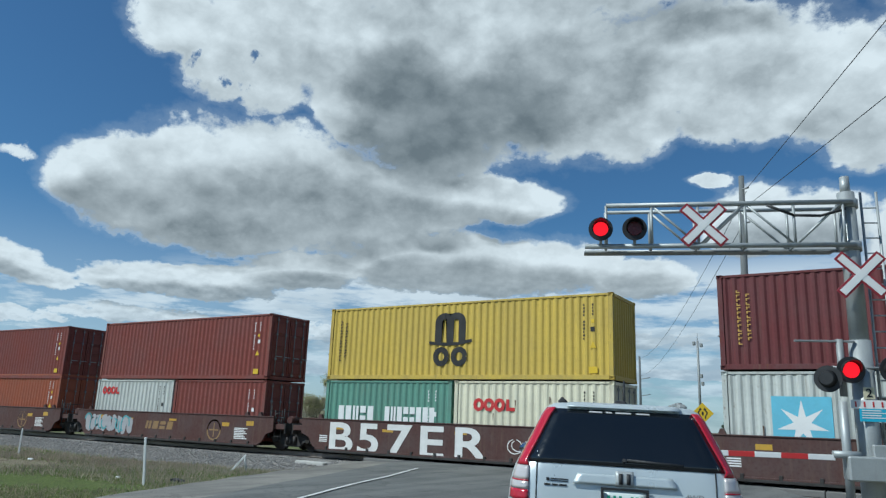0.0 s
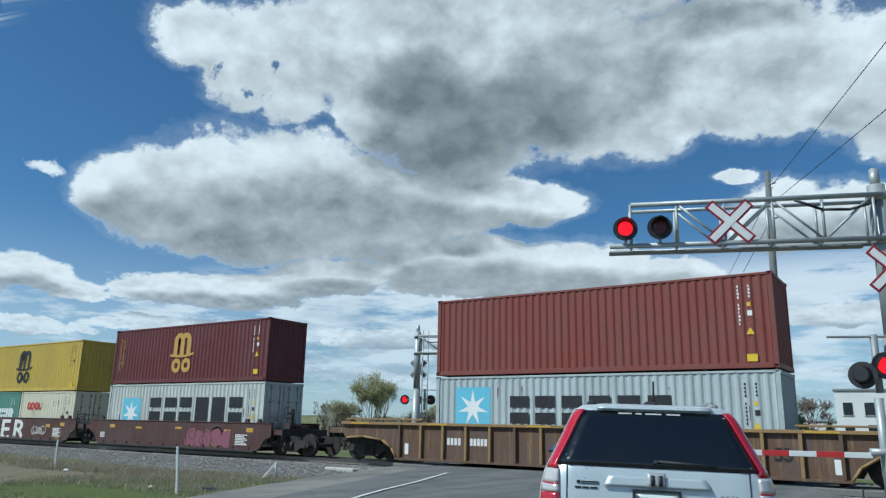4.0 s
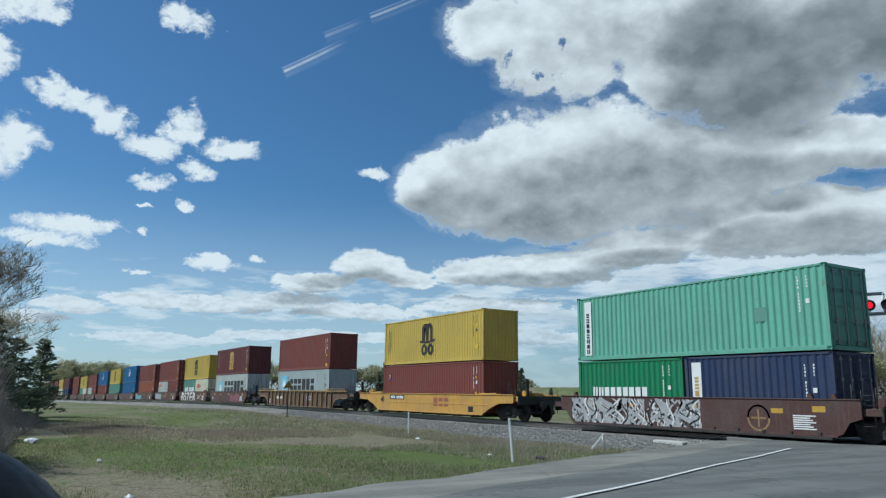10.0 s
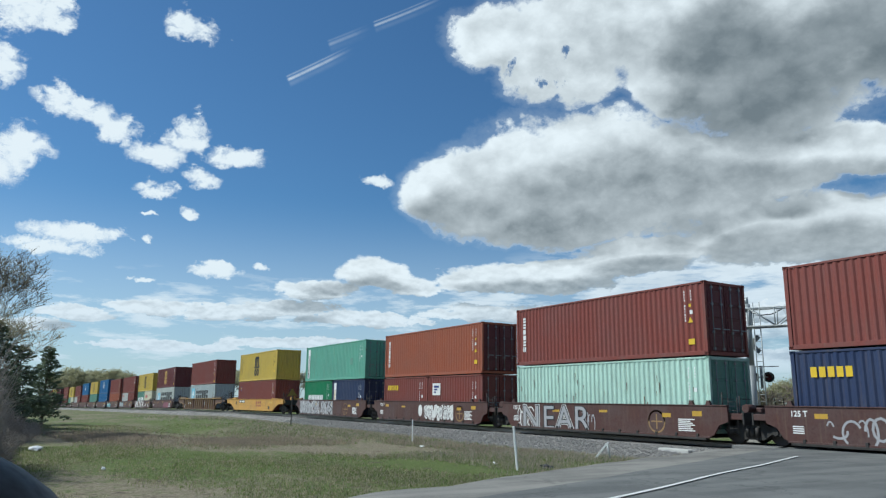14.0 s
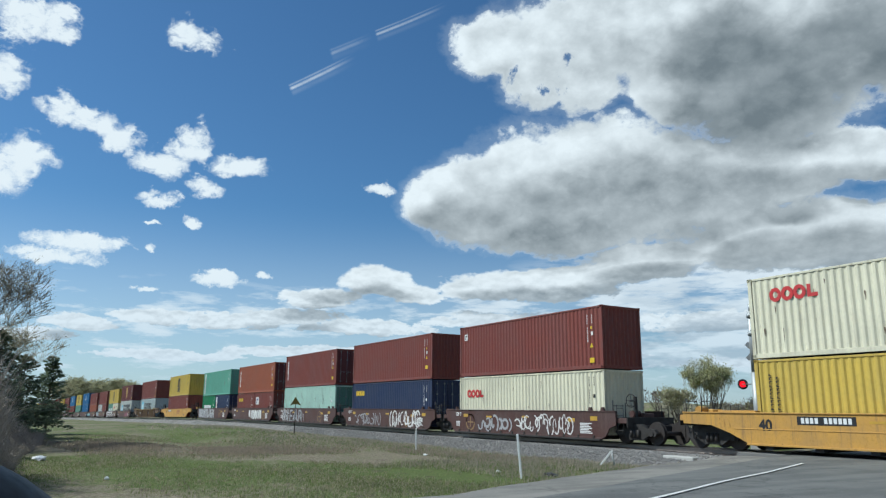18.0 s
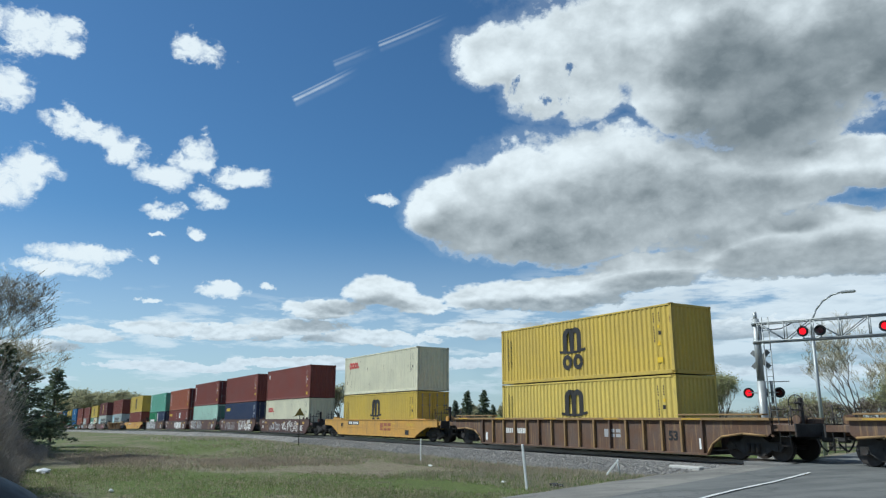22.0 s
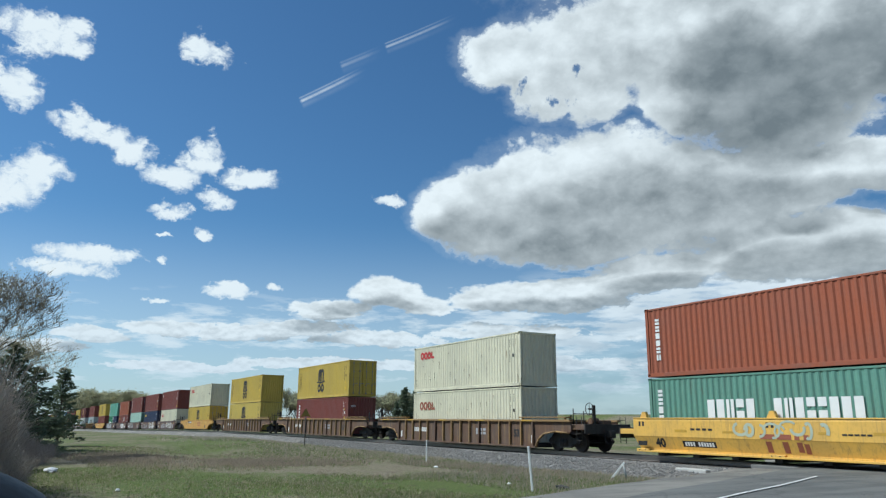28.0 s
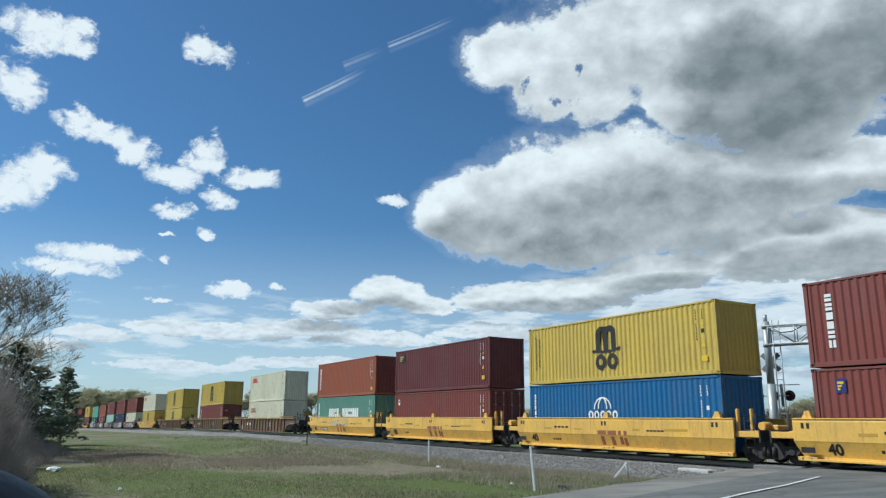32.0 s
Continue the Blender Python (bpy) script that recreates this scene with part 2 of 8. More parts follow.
    under = k.math("MAXIMUM", under, k.ramp(k.math("ADD", above_any, k.math("MULTIPLY", drift, 1.1)), -0.10, 0.70, 0.0, 0.34))
    inside = k.ramp(k.math("ADD", body, k.math("MULTIPLY", shred, 0.5)), 0.08, 0.60)
    inside = k.math("MAXIMUM", inside, k.math("MULTIPLY", k.ramp(above_any, 0.0, 0.45), k.ramp(edge, 0.0, 0.20)))
    grey = k.math("MULTIPLY", k.math("SMOOTH_MAX", k.math("SMOOTH_MAX", dark, dim, 0.15), under, 0.15), inside)
    modelling = k.math("MULTIPLY", k.math("ADD", k.math("MULTIPLY", billow, 1.25), k.math("MULTIPLY", k.math("SUBTRACT", 0.06, head), 0.26)), k.ramp(grey, 0.45, 0.95, 1.0, 0.50))
    grey = k.math("ADD", grey, k.math("MULTIPLY", modelling, k.ramp(edge, 0.0, 0.5)), clamp=True)
    tone = k.mix(grey, (0.99, 1.0, 1.0), (0.205, 0.232, 0.250))
    tone = k.mix(slate, tone, (0.34, 0.40, 0.46))
    tone = k.mix(k.ramp(el, 0, 12, 0.48, 0.0), tone, (0.52, 0.65, 0.78))

    # two short contrails, each a pair of fine streaks that fray behind
    def contrail(a, e, slope, half, wide, strength):
        u = Vector((-math.cos(slope), math.sin(slope), 0))
        off = k.vec("SUBTRACT", k.vec("MULTIPLY", p, (1, 1, 0)), (a, e, 0))
        along = k.vec("DOT_PRODUCT", off, u)
        across = k.vec("DOT_PRODUCT", off, (u.y, -u.x, 0))
        fray = k.ramp(along, -half, half, 1.0, 0.35, False)
        line = None
        for c, w in ((0.0, wide), (0.26, wide * 0.6), (-0.34, wide * 1.6)):
            one = k.math("MULTIPLY", k.ramp(k.math("ABSOLUTE", k.math("SUBTRACT", across, c)), 0.0, w, 1.0, 0.0), 1.0 if c == 0 else 0.5 if c > 0 else 0.16)
            line = one if line is None else k.math("MAXIMUM", line, one)
        ends = k.math("MULTIPLY", k.ramp(along, -half - 0.25, -half, 0.0, 1.0), k.ramp(along, half * 0.1, half, 1.0, 0.0))
        speck = k.ramp(strand, 0.25, 0.60, 0.45, 1.0)
        return k.math("MULTIPLY", k.math("MULTIPLY", line, k.math("MULTIPLY", ends, fray)), k.math("MULTIPLY", speck, strength))

    trail = k.math("MAXIMUM", contrail(69.3, 25.7, 0.484, 3.0, 0.19, 0.62), k.math("MAXIMUM", contrail(61.9, 29.95, 0.36, 3.3, 0.16, 0.42), contrail(67.0, 27.9, 0.40, 1.9, 0.22, 0.22)))
    blue = t.nodes.new("ShaderNodeBackground")
    clear = k.vec("MULTIPLY", sky.outputs[0], (0.64, 0.89, 1.06))
    t.links.new(clear, blue.inputs[0])
    blue.inputs[1].default_value = 0.085
    white = t.nodes.new("ShaderNodeBackground")
    t.links.new(tone, white.inputs[0])
    white.inputs[1].default_value = 0.92
    mixer = t.nodes.new("ShaderNodeMixShader")
    t.links.new(k.math("MAXIMUM", alpha, trail), mixer.inputs[0])
    t.links.new(blue.outputs[0], mixer.inputs[1])
    t.links.new(white.outputs[0], mixer.inputs[2])
    t.links.new(mixer.outputs[0], out.inputs[0])


make_sky()
sun = new("sun", bpy.data.lights.new("sun", "SUN"))
sun.data.energy, sun.data.angle, sun.data.color = 5.0, radians(0.53), (1.0, 0.955, 0.89)
sun.matrix_world = look(way(SUN_AZ, SUN_EL) * 300, (0, 0, 0))

# ---------------------------------------------------------------- materials


def material(name, colour, rough=0.6, metal=0.0, vary=0.12, scale=1.5, bump=0.0, bump_scale=60.0, streak=0.0, rust=0.0, dirt=(0.16, 0.11, 0.075), glow=0.0, spec=0.4, each=0.0):
    """A painted, stained or worn surface. vary: cloudy change of tone; streak: runs of dirt down the face; rust: patches; each: change from piece to piece."""
    m = bpy.data.materials.new(name)
    m.use_nodes = True
    t = m.node_tree
    k = Nodes(t)
    b = t.nodes["Principled BSDF"]
    pos = t.nodes.new("ShaderNodeTexCoord").outputs["Object"]
    info = t.nodes.new("ShaderNodeObjectInfo").outputs["Random"]
    shift = t.nodes.new("ShaderNodeCombineXYZ")
    t.links.new(k.math("MULTIPLY", info, 37.0), shift.inputs[0])
    pos = k.vec("ADD", pos, shift.outputs[0])
    n1 = k.noise(pos, scale, 5.0, 0.6)
    col = k.mix(k.math("MULTIPLY", k.ramp(n1, 0.3, 0.7), vary, clamp=True), colour, tuple(min(1, c * 0.45 + 0.06) for c in colour))
    n2 = k.noise(pos, scale * 14, 3.0, 0.6)
    col = k.mix(k.math("MULTIPLY", k.ramp(n2, 0.45, 0.8), vary * 0.8, clamp=True), col, tuple(c * 0.55 for c in colour))
    if each:
        col = k.mix(k.math("MULTIPLY", info, each), col, tuple(min(1, c * 1.5 + 0.03) for c in colour))
    if streak:
        n3 = k.noise(k.vec("MULTIPLY", pos, (9, 9, 0.55)), 1.0, 5.0, 0.65)
        col = k.mix(k.math("MULTIPLY", k.ramp(n3, 0.5, 0.76), streak, clamp=True), col, dirt)
    if rust:
        n4 = k.noise(k.vec("MULTIPLY", pos, (3.2, 3.2, 1.2)), 1.3, 9.0, 0.72)
        col = k.mix(k.math("MULTIPLY", k.ramp(n4, 0.60, 0.68), rust, clamp=True), col, (0.13, 0.052, 0.024))
    t.links.new(col, b.inputs["Base Color"])
    b.inputs["Metallic"].default_value = metal
    b.inputs["Specular IOR Level"].default_value = spec
    t.links.new(k.ramp(n2, 0.2, 0.8, max(0.05, rough - 0.1), min(1.0, rough + 0.12), False), b.inputs["Roughness"])
    if bump:
        bn = t.nodes.new("ShaderNodeBump")
        bn.inputs["Strength"].default_value, bn.inputs["Distance"].default_value = bump, 0.02
        t.links.new(k.noise(pos, bump_scale, 4.0, 0.6), bn.inputs["Height"])
        t.links.new(bn.outputs[0], b.inputs["Normal"])
    if glow:
        b.inputs["Emission Color"].default_value = (*colour, 1)
        b.inputs["Emission Strength"].default_value = glow
    return m


def paint(name, colour, rust=0.25, streak=0.35, vary=0.3):
    return material(name, colour, 0.55, 0.0, vary, 0.5, streak=streak, rust=rust, spec=0.3)


PAINT = {
    "yellow": paint("yellow_container_paint", (0.560, 0.400, 0.072), 0.14, 0.25),
    "pale_yellow": paint("pale_yellow_container_paint", (0.60, 0.455, 0.10), 0.2, 0.3),
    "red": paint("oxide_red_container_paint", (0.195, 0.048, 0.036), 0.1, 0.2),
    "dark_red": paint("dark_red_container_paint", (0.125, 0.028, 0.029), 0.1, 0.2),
    "orange": paint("orange_red_container_paint", (0.31, 0.085, 0.040), 0.15, 0.22),
    "sea_green": paint("sea_green_container_paint", (0.145, 0.39, 0.285), 0.18, 0.25),
    "bright_green": paint("bright_green_container_paint", (0.012, 0.19, 0.075), 0.1, 0.2),
    "pale_green": paint("pale_green_container_paint", (0.44, 0.63, 0.53), 0.4, 0.35),
    "teal": paint("dull_green_container_paint", (0.125, 0.275, 0.21), 0.2, 0.3),
    "blue": paint("blue_container_paint", (0.012, 0.12, 0.29), 0.08, 0.2),
    "navy": paint("navy_container_paint", (0.02, 0.035, 0.09), 0.1, 0.2),
    "cream": paint("cream_white_container_paint", (0.70, 0.665, 0.495), 0.3, 0.28),
    "white": paint("grey_white_container_paint", (0.52, 0.54, 0.50), 0.5, 0.4),
    "bluegrey": paint("blue_grey_container_paint", (0.42, 0.47, 0.47), 0.3, 0.3),
}
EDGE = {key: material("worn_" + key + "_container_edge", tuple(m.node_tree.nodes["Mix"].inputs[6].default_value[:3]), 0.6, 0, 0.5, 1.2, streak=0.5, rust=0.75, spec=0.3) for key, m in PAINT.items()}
BROWN = material("brown_railcar_paint", (0.078, 0.034, 0.028), 0.65, 0, 0.5, 0.8, streak=0.35, rust=0.3, spec=0.3)
RUSTY = material("rusty_brown_railcar_steel", (0.122, 0.068, 0.043), 0.75, 0, 0.75, 1.3, streak=0.85, rust=0.6, spec=0.25, dirt=(0.30, 0.185, 0.085))
RUST_EDGE = material("ochre_railcar_edge", (0.30, 0.185, 0.075), 0.7, 0, 0.5, 1.4, streak=0.5, rust=0.5, spec=0.25)
YCAR = material("yellow_railcar_paint", (0.76, 0.45, 0.085), 0.55, 0, 0.45, 0.8, streak=0.5, rust=0.3, spec=0.35)
YCAR_OLD = material("faded_yellow_railcar_paint", (0.55, 0.30, 0.060), 0.65, 0, 0.5, 0.9, streak=0.65, rust=0.55, spec=0.3)
STEEL_DARK = material("dark_greasy_steel", (0.030, 0.026, 0.023), 0.7, 0.2, 0.5, 3.0, rust=0.4)
WHEEL = material("worn_wheel_steel", (0.055, 0.045, 0.040), 0.55, 0.5, 0.4, 4.0)
RAIL = material("polished_rail_steel", (0.30, 0.27, 0.25), 0.35, 0.9, 0.3, 6.0, rust=0.5)
GALV = material("galvanised_grey_steel", (0.38, 0.40, 0.395), 0.48, 0.35, 0.25, 3.0, streak=0.15)
GALV_DARK = material("weathered_grey_steel", (0.27, 0.28, 0.275), 0.55, 0.3, 0.3, 3.0, streak=0.2)
WHITE = material("white_paint", (0.75, 0.75, 0.73), 0.5, 0, 0.15, 2.0)
BLACK = material("black_paint", (0.016, 0.016, 0.017), 0.5, 0, 0.2, 3.0)
INK = material("dark_brown_black_paint", (0.013, 0.012, 0.011), 0.6, 0, 0.3, 1.5, streak=0.15)
REDMARK = material("red_paint", (0.50, 0.030, 0.030), 0.5, 0, 0.2, 2.0)
FADEDRED = material("faded_red_brown_paint", (0.30, 0.09, 0.045), 0.6, 0, 0.3, 2.0)
GOLD = material("golden_yellow_paint", (0.50, 0.30, 0.065), 0.5, 0, 0.2, 2.0)
YELLOW = material("bright_yellow_paint", (0.70, 0.47, 0.02), 0.5, 0, 0.2, 2.0)
STRIP = material("ochre_yellow_reflective_tape", (0.52, 0.31, 0.035), 0.45, 0, 0.35, 4.0, streak=0.3)
SKYBLUE = material("light_blue_paint", (0.16, 0.48, 0.62), 0.5, 0, 0.2, 2.0)
PLATEBLUE = material("deep_blue_paint", (0.02, 0.03, 0.16), 0.5, 0, 0.2, 2.0)
CYAN = material("cyan_sign_paint", (0.05, 0.42, 0.60), 0.45, 0, 0.1, 2.0)
SPRAY = material("chalky_white_spray_paint", (0.70, 0.69, 0.66), 0.7, 0, 0.25, 3.0)
SPRAY_GREY = material("grey_spray_paint", (0.36, 0.36, 0.37), 0.7, 0, 0.3, 3.0)
SPRAY_TEAL = material("teal_spray_paint", (0.10, 0.33, 0.36), 0.7, 0, 0.3, 3.0)
SPRAY_SKY = material("pale_blue_spray_paint", (0.43, 0.47, 0.36), 0.7, 0, 0.3, 3.0)
SPRAY_PINK = material("pink_spray_paint", (0.23, 0.075, 0.105), 0.7, 0, 0.3, 3.0)
LAMP_RED = material("lit_red_lamp", (1.0, 0.010, 0.022), 0.5, 0, 0, glow=1.25, spec=0.1)
LAMP_OFF = material("dark_red_lamp_glass", (0.09, 0.008, 0.012), 0.25, 0, 0.1)
LAMP_CLEAR = material("dull_grey_lamp_back", (0.13, 0.145, 0.15), 0.4, 0.2, 0.2)
CONCRETE = material("pale_concrete", (0.46, 0.45, 0.42), 0.85, 0, 0.3, 2.0, bump=0.4, bump_scale=40)
TIE = material("weathered_timber_tie", (0.060, 0.045, 0.035), 0.85, 0, 0.4, 3.0, bump=0.5, bump_scale=30)
BARK = material("grey_brown_bark", (0.105, 0.085, 0.068), 0.9, 0, 0.4, 3.0, bump=0.5, bump_scale=20)
PALETWIG = material("pale_olive_twigs", (0.46, 0.41, 0.29), 0.9, 0, 0.3, 2.0)
BRUSH = material("grey_tan_brushwood", (0.40, 0.345, 0.29), 0.9, 0, 0.3, 0.6)
GREYTWIG = material("grey_brown_twigs", (0.27, 0.24, 0.195), 0.9, 0, 0.35, 2.0)
TWIG = material("pale_bare_twigs", (0.22, 0.18, 0.145), 0.9, 0, 0.3, 3.0)


def leaf(name, colour, vary=0.4, scale=2.0, through_light=0.45):
    """Thin leaves, needles or blades: light passes through them in part."""
    m = material(name, colour, 0.8, 0, vary, scale, spec=0.15)
    t = m.node_tree
    b, out = t.nodes["Principled BSDF"], t.nodes["Material Output"]
    tr = t.nodes.new("ShaderNodeBsdfTranslucent")
    t.links.new(b.inputs["Base Color"].links[0].from_socket, tr.inputs["Color"])
    mx = t.nodes.new("ShaderNodeMixShader")
    mx.inputs[0].default_value = through_light
    t.links.new(b.outputs[0], mx.inputs[1])
    t.links.new(tr.outputs[0], mx.inputs[2])
    t.links.new(mx.outputs[0], out.inputs["Surface"])
    return m


BUD = leaf("yellow_green_budding_leaves", (0.32, 0.31, 0.14))
NEEDLE = leaf("dark_conifer_needles", (0.165, 0.205, 0.130), 0.5)
POLEWOOD = material("grey_weathered_pole_timber", (0.135, 0.145, 0.145), 0.85, 0, 0.35, 2.0, streak=0.3)

# ---------------------------------------------------------------- mesh helpers


def box(bm, x0, x1, y0, y1, z0, z1, m=None):
    vs = [bm.verts.new((x, y, z)) for x in (x0, x1) for y in (y0, y1) for z in (z0, z1)]
    for f in ((0, 1, 3, 2), (4, 6, 7, 5), (0, 4, 5, 1), (2, 3, 7, 6), (0, 2, 6, 4), (1, 5, 7, 3)):
        bm.faces.new([vs[i] for i in f])
    if m is not None:
        bmesh.ops.transform(bm, matrix=m, verts=vs)
    return vs


def bevelled(bm, x0, x1, y0, y1, z0, z1, r=0.01, m=None):
    sub = bmesh.new()
    box(sub, x0, x1, y0, y1, z0, z1)
    bmesh.ops.bevel(sub, geom=sub.edges[:], offset=r, segments=1, affect="EDGES")
    return absorb(bm, sub, m)


def absorb(bm, sub, m=None):
    table = {}
    for v in sub.verts:
        table[v] = bm.verts.new(m @ v.co if m else v.co)
    for f in sub.faces:
        bm.faces.new([table[v] for v in f.verts]).smooth = f.smooth
    sub.free()
    return list(table.values())


def tube(bm, a, b, r, r2=None, n=8, caps=True):
    """A rod from a to b."""
    a, b = Vector(a), Vector(b)
    q = (b - a).to_track_quat("Z", "Y")
    rings = []
    for p, rad in ((a, r), (b, r if r2 is None else r2)):
        rings.append([bm.verts.new(p + q @ Vector((rad * math.cos(6.28319 * i / n), rad * math.sin(6.28319 * i / n), 0))) for i in range(n)])
    for i in range(n):
        bm.faces.new((rings[0][i], rings[0][(i + 1) % n], rings[1][(i + 1) % n], rings[1][i])).smooth = n > 5
    if caps:
        bm.faces.new(rings[0][::-1])
        bm.faces.new(rings[1])


def bent_tube(bm, points, r, n=8):
    for a, b in zip(points, points[1:]):
        tube(bm, a, b, r, n=n)


def prism(bm, outline, y0, y1):
    """A flat outline of (x, z) made y1 - y0 thick."""
    f = [bm.verts.new((x, y0, z)) for x, z in outline]
    g = [bm.verts.new((x, y1, z)) for x, z in outline]
    bm.faces.new(f)
    bm.faces.new(g[::-1])
    for i in range(len(f)):
        j = (i + 1) % len(f)
        bm.faces.new((f[i], g[i], g[j], f[j]))


def disc(cx, cz, rx, rz=None, n=20, start=0.0, turn=6.28319):
    rz = rx if rz is None else rz
    return [(cx + rx * math.cos(start + turn * i / n), cz + rz * math.sin(start + turn * i / n)) for i in range(n)]


def rect(x0, x1, z0, z1):
    return [(x0, z0), (x1, z0), (x1, z1), (x0, z1)]


def ribbon(points, w):
    """A stroke of paint along points: one outline of width w."""
    left, right = [], []
    n = len(points)
    for i, (px, pz) in enumerate(points):
        (ax, az), (bx, bz) = points[max(0, i - 1)], points[min(n - 1, i + 1)]
        d = math.hypot(bx - ax, bz - az) or 1e-6
        nx, nz = -(bz - az) / d * w / 2, (bx - ax) / d * w / 2
        left.append((px + nx, pz + nz))
        right.append((px - nx, pz - nz))
    if math.hypot(points[0][0] - points[-1][0], points[0][1] - points[-1][1]) < 1e-4:
        # a closed ring becomes two halves
        m = n // 2
        return [right[:m + 1] + left[:m + 1][::-1], right[m:] + left[m:][::-1]]
    return [right + left[::-1]]


def arc(cx, cz, rx, rz, a0, a1, n=10):
    return [(cx + rx * math.cos(radians(a0 + (a1 - a0) * i / n)), cz + rz * math.sin(radians(a0 + (a1 - a0) * i / n))) for i in range(n + 1)]


def mesh_of(name, bm):
    bmesh.ops.recalc_face_normals(bm, faces=bm.faces[:])
    me = bpy.data.meshes.new(name)
    bm.to_mesh(me)
    bm.free()
    me.materials.append(None)
    return me


def place(name, me, mat, parent=None, m=None, label=""):
    """An object on a shared mesh, with its own material."""
    ob = new(name, me)
    ob.material_slots[0].link = "OBJECT"
    ob.material_slots[0].material = mat
    ob.parent = parent
    if m is not None:
        ob.matrix_basis = m
    if label:
        ob["label"] = label
    return ob


def part(name, bm, mat, parent=None, label="", m=None):
    return place(name, mesh_of(name, bm), mat, parent, m, label)


def paint_on(name, shapes, mat, parent, y, label="", lift=0.004, m=None):
    """Flat painted shapes of (x, z) on a face that looks along -y."""
    bm = bmesh.new()
    for i, s in enumerate(shapes):
        prism(bm, s, y - lift - 0.0006 * (i % 5), y)
    return part(name, bm, mat, parent, label, m)


def at(dist, az, z=0.0):
    """A place at that distance and azimuth (degrees to the left of +y) from the waiting car."""
    return Vector((-dist * math.sin(radians(az)), dist * math.cos(radians(az)), z))


CACHE = {}


def cached(key, make):
    if key not in CACHE:
        CACHE[key] = mesh_of(key if isinstance(key, str) else key[0], make())
    return CACHE[key]


def lettering(text, size, bold=0.0):
    """Plain characters in the built-in font, as a mesh in the x-z plane looking along -y."""
    key = ("lettering", text, size)
    if key not in CACHE:
        c = bpy.data.curves.new("lettering", "FONT")
        c.body, c.size, c.extrude, c.offset, c.align_x = text, size, 0.002, bold, "CENTER"
        ob = new("lettering", c)
        bpy.context.view_layer.update()
        me = bpy.data.meshes.new_from_object(ob)
        bpy.data.objects.remove(ob)
        me.transform(pose(0, 0, 0, 90))
        me.materials.clear()
        me.materials.append(None)
        CACHE[key] = me
    return CACHE[key]


# ---------------------------------------------------------------- the lie of the land
HEAD = 21.2                                             # the road's heading, degrees to the left of +y
RU = Vector((-math.sin(radians(HEAD)), math.cos(radians(HEAD)), 0))     # along the road
RL = Vector((-math.cos(radians(HEAD)), -math.sin(radians(HEAD)), 0))    # to its left
TRACK_Y = 24.42


def on_road(along, left, z=0.0):
    return RU * along + RL * left + Vector((0, 0, z))


def bend(x):
    """How far the track swings towards the road side west of the crossing."""
    u = max(0.0, -x - 45.0)
    return -(0.0002 * u * u if u < 63 else 0.7938 + 0.0252 * (u - 63))


def fall(x):
    u = max(0.0, -x - 60.0)
    return -(0.0001 * u * u if u < 60 else 0.36 + 0.012 * (u - 60))


def bend_slope(x):
    return (bend(x + 1) - bend(x - 1)) / 2


def smooth(v, lo, hi):
    v = min(1.0, max(0.0, (v - lo) / (hi - lo)))
    return v * v * (3 - 2 * v)


def ground_z(x, y):
    """Height of the open ground."""
    left = x * RL.x + y * RL.y
    dt = TRACK_Y + bend(x) - y                          # metres this side of the track
    side = smooth(left, 6.5, 10.5) if left > 0 else smooth(-left, 6.0, 10.0)
    z = -0.5 * side
    roll = noise.noise(Vector((x * 0.07, y * 0.07, 0.3))) * 0.16 + noise.noise(Vector((x * 0.25, y * 0.25, 4.0))) * 0.07
    z += roll * side
    z += 0.30 * math.exp(-((x + 62) / 16) ** 2 - ((dt - 12) / 5) ** 2)
    z += -0.28 * math.exp(-((x + 47) / 9) ** 2 - ((dt - 14.5) / 1.8) ** 2) + 0.22 * math.exp(-((x + 56) / 12) ** 2 - ((dt - 9) / 3.0) ** 2)
    z += fall(x) * smooth(45 - abs(dt), 0, 30)
    if dt < -4:
        z += -0.25 * smooth(-dt, 4, 8) * side
    near_track = smooth(5.8 - abs(dt), 0.0, 2.6)
    return z * (1 - near_track) + near_track * (fall(x) - 0.62 * side - 0.35 * (1 - side))


def sheet(name, xs, ys, zf, mat):
    verts = [(x, y, zf(x, y)) for y in ys for x in xs]
    w = len(xs)
    faces = [(j * w + i, j * w + i + 1, (j + 1) * w + i + 1, (j + 1) * w + i) for j in range(len(ys) - 1) for i in range(w - 1)]
    me = bpy.data.meshes.new(name)
    me.from_pydata(verts, [], faces)
    for p in me.polygons:
        p.use_smooth = True
    me.materials.append(mat)
    return new(name, me)


